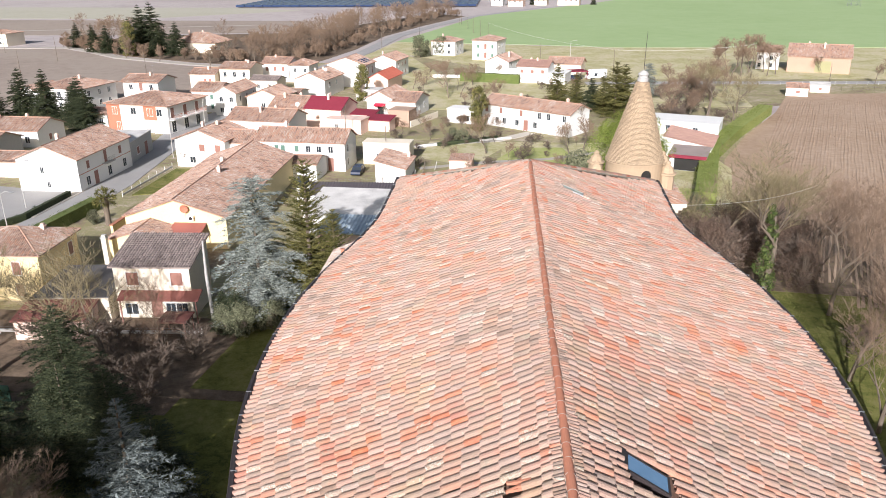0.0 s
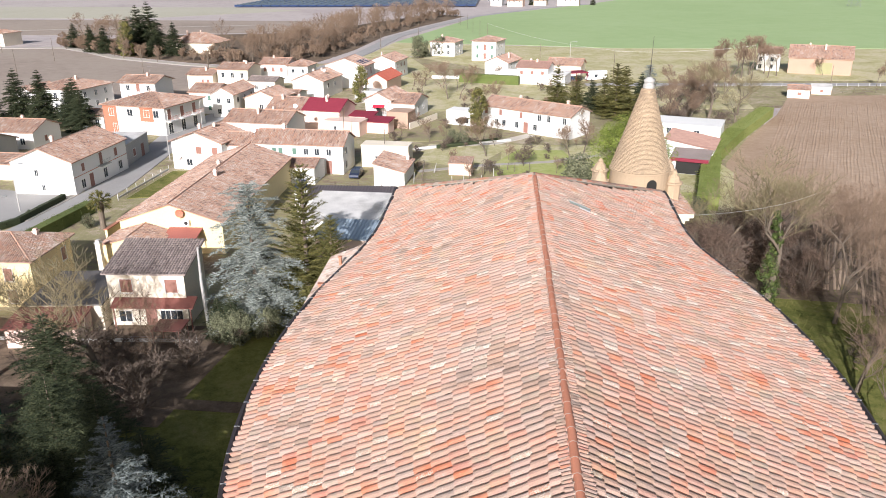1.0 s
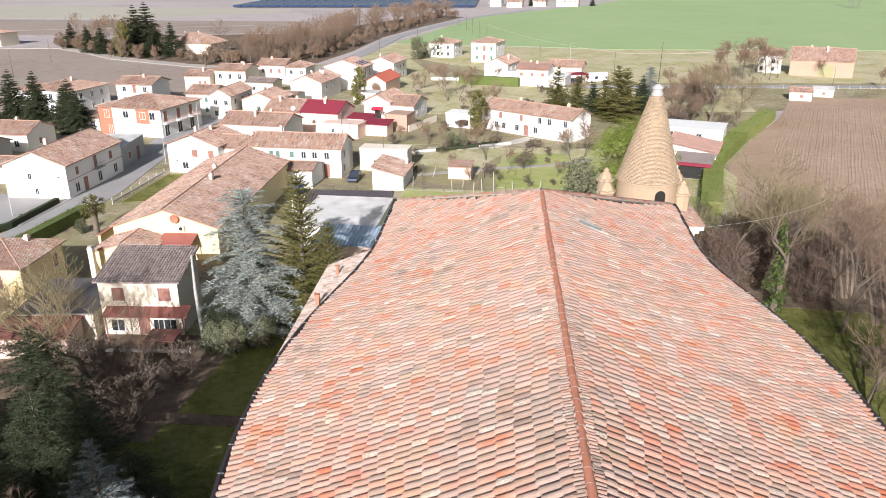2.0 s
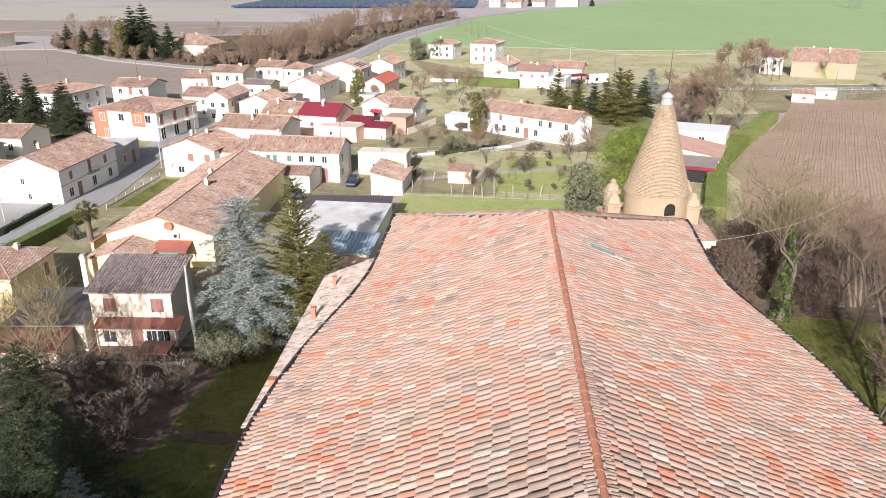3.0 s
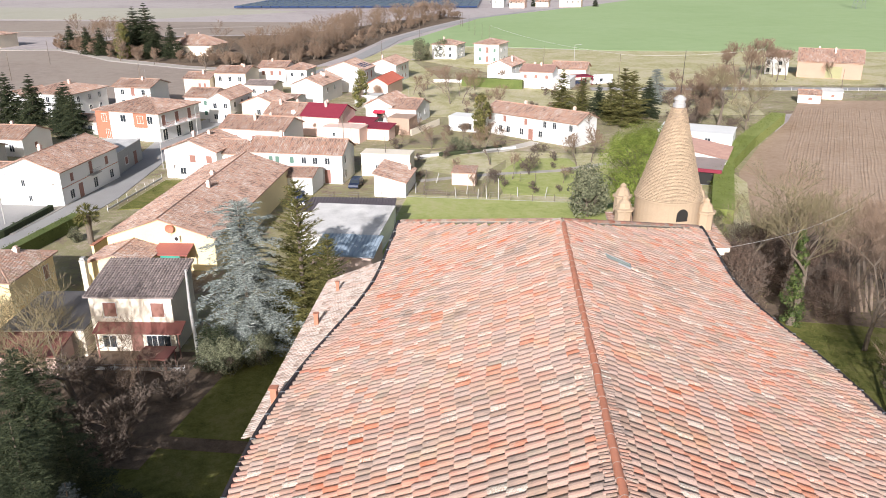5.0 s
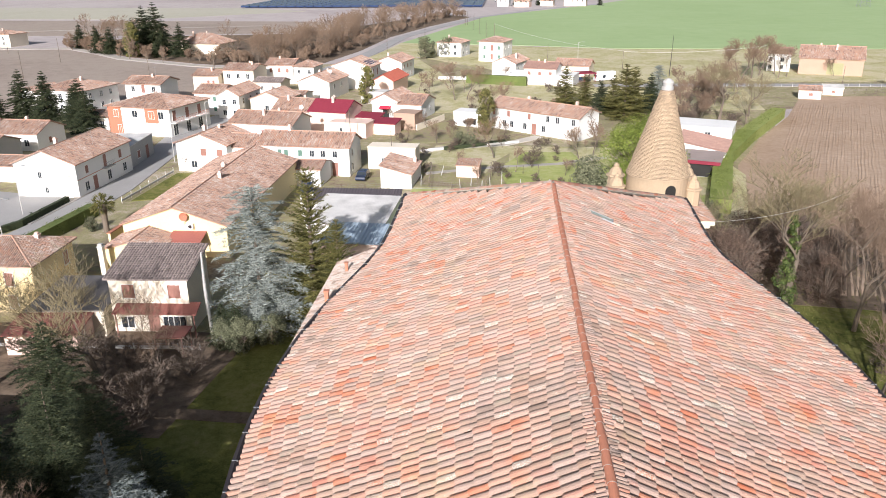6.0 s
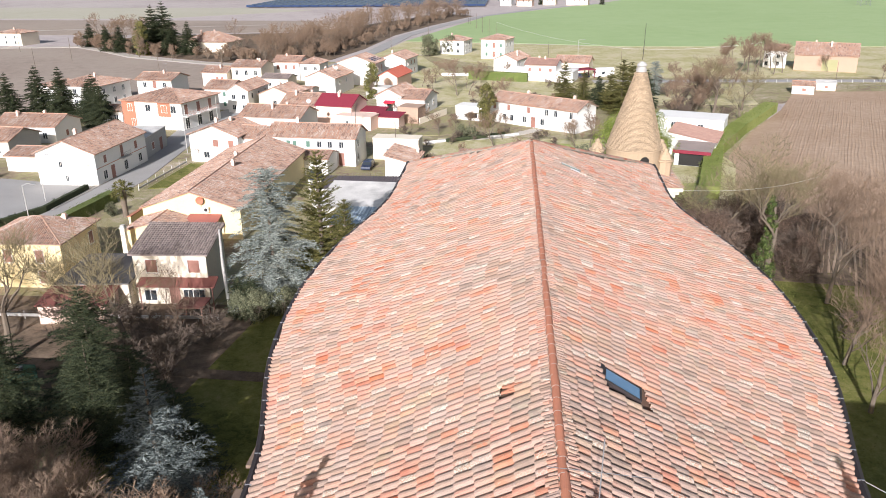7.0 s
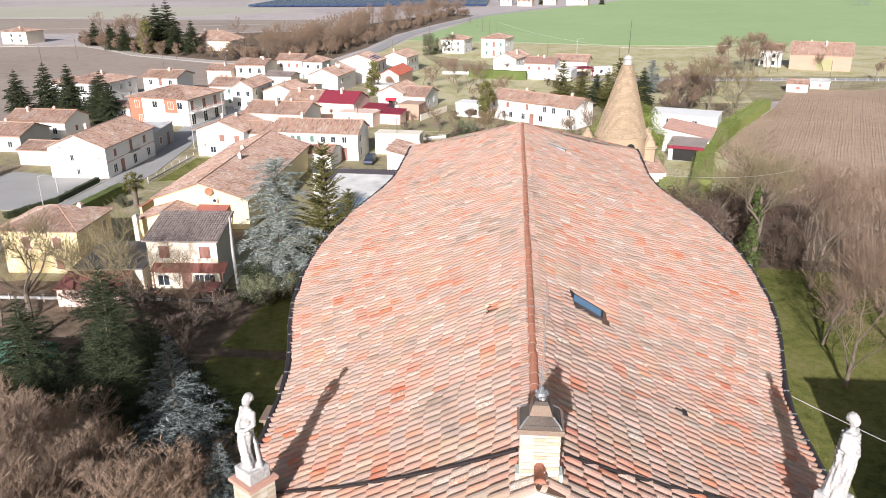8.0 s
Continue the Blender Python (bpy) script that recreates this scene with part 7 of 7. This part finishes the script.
# unseen house, sized from the straight-edged shadow it casts on the east lawn
house("parish_house", "plain unseen house that casts the shadow on the east lawn", (22.3, 24.0), 0, 20, 15.4, 13.4, "R", 2.0, M_CREAM, M_OLD, None, 0.3)
b = Build()
leaf_clumps(b, [((28.3 + rng.uniform(-0.7, 0.7) * (1.4 - z / 30), 94.6 + rng.uniform(-0.7, 0.5), z * 0.30), rng.uniform(0.35, 0.8) * (1.2 - z / 50)) for z in range(36)], rng, 110, 0.15)
single("ivy", b, M_IVY, "green ivy climbing the lichened tree", "ivy")

# house trims


hs = {o.name: o for o in scene.objects if o.parent is None}
o = hs["orange_house"]
for u0, u1 in ((3.0, 6.4), (12.6, 16.18)):
    part("facing", Build().box(-0.02, u0, 2.9 if u0 < 4 else 0.1, 0.05, u1, 6.0), M_ORANGE, o, "orange rendered wall panel")
for u in (0.3, 4.8, 9.2):
    bal = part("balcony", Build().box(u, -1.1, 3.0, u + 3.4, 0, 3.18), M_WHITE, o)
    for k in range(18):
        part("baluster", Build().tube([(u + 0.05 + k * 0.194, -1.05, 3.18), (u + 0.05 + k * 0.194, -1.05, 4.1)], [0.015, 0.015], 4), M_ORANGE, bal)
    part("handrail", Build().tube([(u, -1.05, 4.12), (u + 3.4, -1.05, 4.12)], [0.03, 0.03], 5), M_ORANGE, bal, "rust-red metal handrail")
o = hs["white_street_house"]
part("string_course", Build().box(0.1, -0.03, 2.85, 17.3, 0.02, 2.95), M_ORANGE, o, "thin red string course")
bal = part("balcony", Build().box(7.4, -0.9, 2.95, 10.4, 0, 3.07), M_GREYW, o)
for k in range(16):
    part("baluster", Build().tube([(7.45 + k * 0.19, -0.86, 3.07), (7.45 + k * 0.19, -0.86, 3.95)], [0.012, 0.012], 4), M_ZINC, bal)
part("handrail", Build().tube([(7.4, -0.86, 3.97), (10.4, -0.86, 3.97)], [0.025, 0.025], 5), M_ZINC, bal)
o = hs["solar_house"]
for k in range(4):
    q = Build()
    q.box(1.2 + 1.7 * k, 0, 0, 2.8 + 1.7 * k, 2.6, 0.06)
    rot = Matrix.Rotation(math.atan(2.0 / 6.0), 4, "X")
    q.v = [tuple(rot @ Vector(v) + Vector((0, 0.6, 6.95))) for v in q.v]
    part("solar_panel", q, M_SOLAR, o, "dark blue solar panel")
o = hs["awning_cottage"]
part("awning", Build().add([(-1.2, 1.6, 2.5), (-1.2, 4.4, 2.5), (0, 4.4, 3.0), (0, 1.6, 3.0), (-1.2, 1.6, 2.42), (-1.2, 4.4, 2.42), (0, 4.4, 2.92), (0, 1.6, 2.92)], [(0, 1, 2, 3), (7, 6, 5, 4), (0, 4, 5, 1), (1, 5, 6, 2), (3, 7, 4, 0)]), M_AWNING, o, "bright red fabric awning")
o = hs["red_porch"]
part("fascia", Build().box(-0.45, -0.3, 2.35, -0.36, 6.3, 2.95), M_REDMETAL, o, "dark red fascia board")

# ---- grass tufts and clods that break up the open ground ----
def tufts(name, label, count, box, size, mat, seed, avoid=()):
    rng = random.Random(seed)
    b = Build()
    for _ in range(count):
        x, y = rng.uniform(box[0], box[2]), rng.uniform(box[1], box[3])
        s = size * rng.uniform(0.5, 1.5)
        for _ in range(3):
            a = rng.uniform(0, 2 * math.pi)
            dx, dy = math.cos(a) * s, math.sin(a) * s
            b.add([(x - dy * 0.3, y + dx * 0.3, 0.03), (x + dy * 0.3, y - dx * 0.3, 0.03), (x + dx * 0.6, y + dy * 0.6, s * rng.uniform(0.6, 1.1))], [(0, 1, 2)])
    single(name, b, mat, label, "grass", kind="stuff")


tufts("meadow_tufts", "rough grass tufts of the meadow", 5000, (-16, 112, 30, 168), 0.11, M_MEADOW, 1)
tufts("lawn_tufts", "rough grass and fallen leaves on the lawn", 7000, (14, 50, 46, 112), 0.16, M_LAWN, 2)
tufts("field_tufts", "dry grass tufts between the houses", 4000, (-30, 200, 62, 246), 0.18, M_GRASS, 3)
tufts("soil_clods", "clods of the ploughed field", 6000, (60, 60, 190, 226), 0.12, M_PLOUGH, 4)


# ---- roof tiles of the church ----
def BROKEN(p):
    """Where tiles are missing: the two roof windows and a slipped patch beside the ridge."""
    return (1.0 < p.x < 2.0 and 24.95 < p.y < 25.75) or (1.0 < p.x < 2.0 and 43.6 < p.y < 44.2) or (-0.5 < p.x < -0.38 and 29.9 < p.y < 30.1) or (-0.85 < p.x < -0.5 and 24.2 < p.y < 24.55)


PITCH, EXPOSED = 0.235, 0.415
rng = random.Random(77)
pieces = []
unit = Build()
b_tile(unit, Vector((0, 0, 0)), Vector((1, 0, 0)), Vector((0, 1, 0)), Vector((0, 0, 1)), EXPOSED, PITCH * 0.90, 0.095, random.Random(1), 0.0, 6, 0.03)
unit_mesh = unit.data("tile", M_TILE_P)
slopes = []
for side in (-1, 1):
    b = Build()
    cols = int((BACK_Y - FRONT_Y) / PITCH)
    for c in range(cols):
        y = FRONT_Y + (c + 0.5) * PITCH
        w = half_width(PLAN_L if side < 0 else PLAN_R, y)
        run = math.hypot(w, RIDGE_Z - EAVE_Z)
        rows = round(run / EXPOSED)
        f0 = hip_x(y, side) / w
        shift = 0.14 * math.sin(y * 0.9) + 0.1 * math.sin(y * 2.3 + side) + rng.uniform(-0.03, 0.03)
        for r in range(-1, rows):
            f = (r + shift + rng.uniform(-0.035, 0.035)) / rows
            if r < 0 and (shift < 0.08 or f0 > 0):
                continue
            if f0 > 0 and f < f0 - 0.01:
                continue
            p, down, along, up = tile_frame(y, side, max(f, 0.0))
            if y < front_y(p.x) - 1.0 or BROKEN(p):
                continue
            ln = run / rows * (1.0 if r >= 0 else shift)
            if r >= 0 and 26.2 < y < 29.0 and f < 0.42 and len(pieces) < 300:
                m = Matrix((( *down, 0), (*along, 0), (*up, 0), (0, 0, 0, 1))).transposed()
                tilt = Matrix.Rotation(rng.uniform(-0.03, 0.03), 4, "Z")
                pieces.append((Matrix.Translation(p + up * (rng.uniform(0, 0.015))) @ m @ tilt, side))
                continue
            b_tile(b, p, down, along, up, ln, PITCH * rng.uniform(0.86, 0.93), 0.095 * rng.uniform(0.92, 1.1), rng, 0.012, 6, 0.03)
    slopes.append(ch_part("tile_slope", b, M_TILE, "old barrel tiles in mixed reds and greys", kind="stuff"))
for m, side in pieces:
    ob = new("tile", unit_mesh)
    ob.parent = slopes[0 if side < 0 else 1]
    ob.matrix_basis = Matrix.Translation(CH) @ m
# ridge and hip caps, each piece its own
cap = Build()
vs = []
for y, r in ((0.0, 0.09), (0.5, 0.08)):
    for a in range(9):
        g = math.pi * a / 8
        vs.append((math.cos(g) * r, y, math.sin(g) * r * 0.95))
vs += [(x * 1.07, -0.006, z * 1.07) for x, y, z in vs[:9]] + [(x * 1.05, 0.014, z * 1.05) for x, y, z in vs[:9]]
cap.add(vs, [(a, a + 1, a + 10, a + 9) for a in range(8)] + [(18 + a, 19 + a, 28 + a, 27 + a) for a in range(8)] + [(a, a + 1, a + 19, a + 18) for a in range(8)])
cap_mesh = cap.data("ridge_tile", M_RIDGE_P)
cap_mesh.materials.append(M_PALEMORTAR)
for q in list(cap_mesh.polygons)[8:]:
    q.material_index = 1
ridge = ch_part("ridge_bed", Build().add([(RIDGE_X - 0.13, FRONT_Y + 1.4, RIDGE_Z - 0.03), (RIDGE_X + 0.13, FRONT_Y + 1.4, RIDGE_Z - 0.03), (RIDGE_X + 0.13, HIP_Y, RIDGE_Z - 0.03), (RIDGE_X - 0.13, HIP_Y, RIDGE_Z - 0.03), (RIDGE_X, FRONT_Y + 1.4, RIDGE_Z + 0.08), (RIDGE_X, HIP_Y, RIDGE_Z + 0.08)], [(0, 4, 5, 3), (1, 2, 5, 4)]), M_MORTAR, "grey mortar under the ridge tiles")
n = int((HIP_Y - 18.2) / 0.45)
for k in range(n):
    ob = new("ridge_tile", cap_mesh)
    ob.parent = ridge
    ob.matrix_basis = pose(RIDGE_X + rng.uniform(-0.01, 0.01), 18.2 + 0.45 * k - 38, RIDGE_Z + 0.035 + 0.02 * math.sin(k * 0.7) + rng.uniform(0, 0.01), rng.uniform(-0.5, 0.5), 0, rng.uniform(-1, 1))
hipcap = Build()
hipcap.tube([(0, 0, 0), (0, 0.56, 0)], [0.10, 0.085], 6)
hip_mesh = hipcap.data("hip_tile", M_TILE_P)
for side in (-1, 1):
    a, q = Vector((RIDGE_X, HIP_Y, RIDGE_Z)), roof_point(BACK_Y, side, 1.0)
    bed = ch_part("hip_bed", Build().tube([a, q], [0.1, 0.1], 5), M_MORTAR)
    turn = (q - a).to_track_quat("Y", "Z").to_matrix().to_4x4()
    m = int((q - a).length / 0.5)
    for k in range(m):
        ob = new("hip_tile", hip_mesh)
        ob.parent = bed
        ob.matrix_basis = Matrix.Translation(a.lerp(q, k / m) + Vector(CH) + Vector((0, 0, 0.03))) @ turn
# stub tiles that close the rows at the ridge
stub = Build()
b_tile(stub, Vector((0, 0, 0)), Vector((1, 0, 0)), Vector((0, 1, 0)), Vector((0, 0, 1)), 0.16, 0.13, 0.05, random.Random(2), 0.0, 3)
b = Build()
for side in (-1, 1):
    for c in range(int((HIP_Y - 18.4) / 0.108)):
        y = 18.4 + c * 0.108
        p, down, along, up = tile_frame(y, side, 0.007)
        b_tile(b, p + up * 0.062, down, along, up, rng.uniform(0.13, 0.21), 0.10, 0.045, rng, 0.012, 4, 0.05)
ch_part("verge_bedding", b, M_TILE, "short tile ends bedded along the ridge", kind="stuff")
# slipped and broken tiles in the bare patch beside the ridge
b = Build()
for k in range(7):
    p, down, along, up = tile_frame(24.22 + 0.05 * k, -1, 0.085 + 0.012 * (k % 3))
    b_tile(b, p + up * 0.03, (down + along * rng.uniform(-0.25, 0.25)).normalized(), along, up, rng.uniform(0.2, 0.3), 0.13, 0.05, rng, 0.03, 3)
ch_part("broken_tile", b, M_RIDGE, "slipped orange broken tiles")
# bricks of the front near its top
brick = Build().box(-0.125, -0.012, 0.004, 0.125, 0.02, 0.062)
brick_mesh = brick.data("brick", M_CREAMBRICK_P)
for r in range(60):
    z = 23.9 + r * 0.068
    for c in range(36):
        x = -4.6 + c * 0.262 + (0.131 if r % 2 else 0)
        yf = front_y(x) - 0.98
        top = roof_z(x, yf) - 0.16
        if z + 0.06 > top or z < top - 0.62:
            continue
        ob = new("brick", brick_mesh)
        ob.parent = front
        slope = math.atan((front_y(x + 0.1) - front_y(x - 0.1)) / 0.2)
        ob.matrix_basis = pose(x, yf - 38, z, 0, 0, math.degrees(slope))
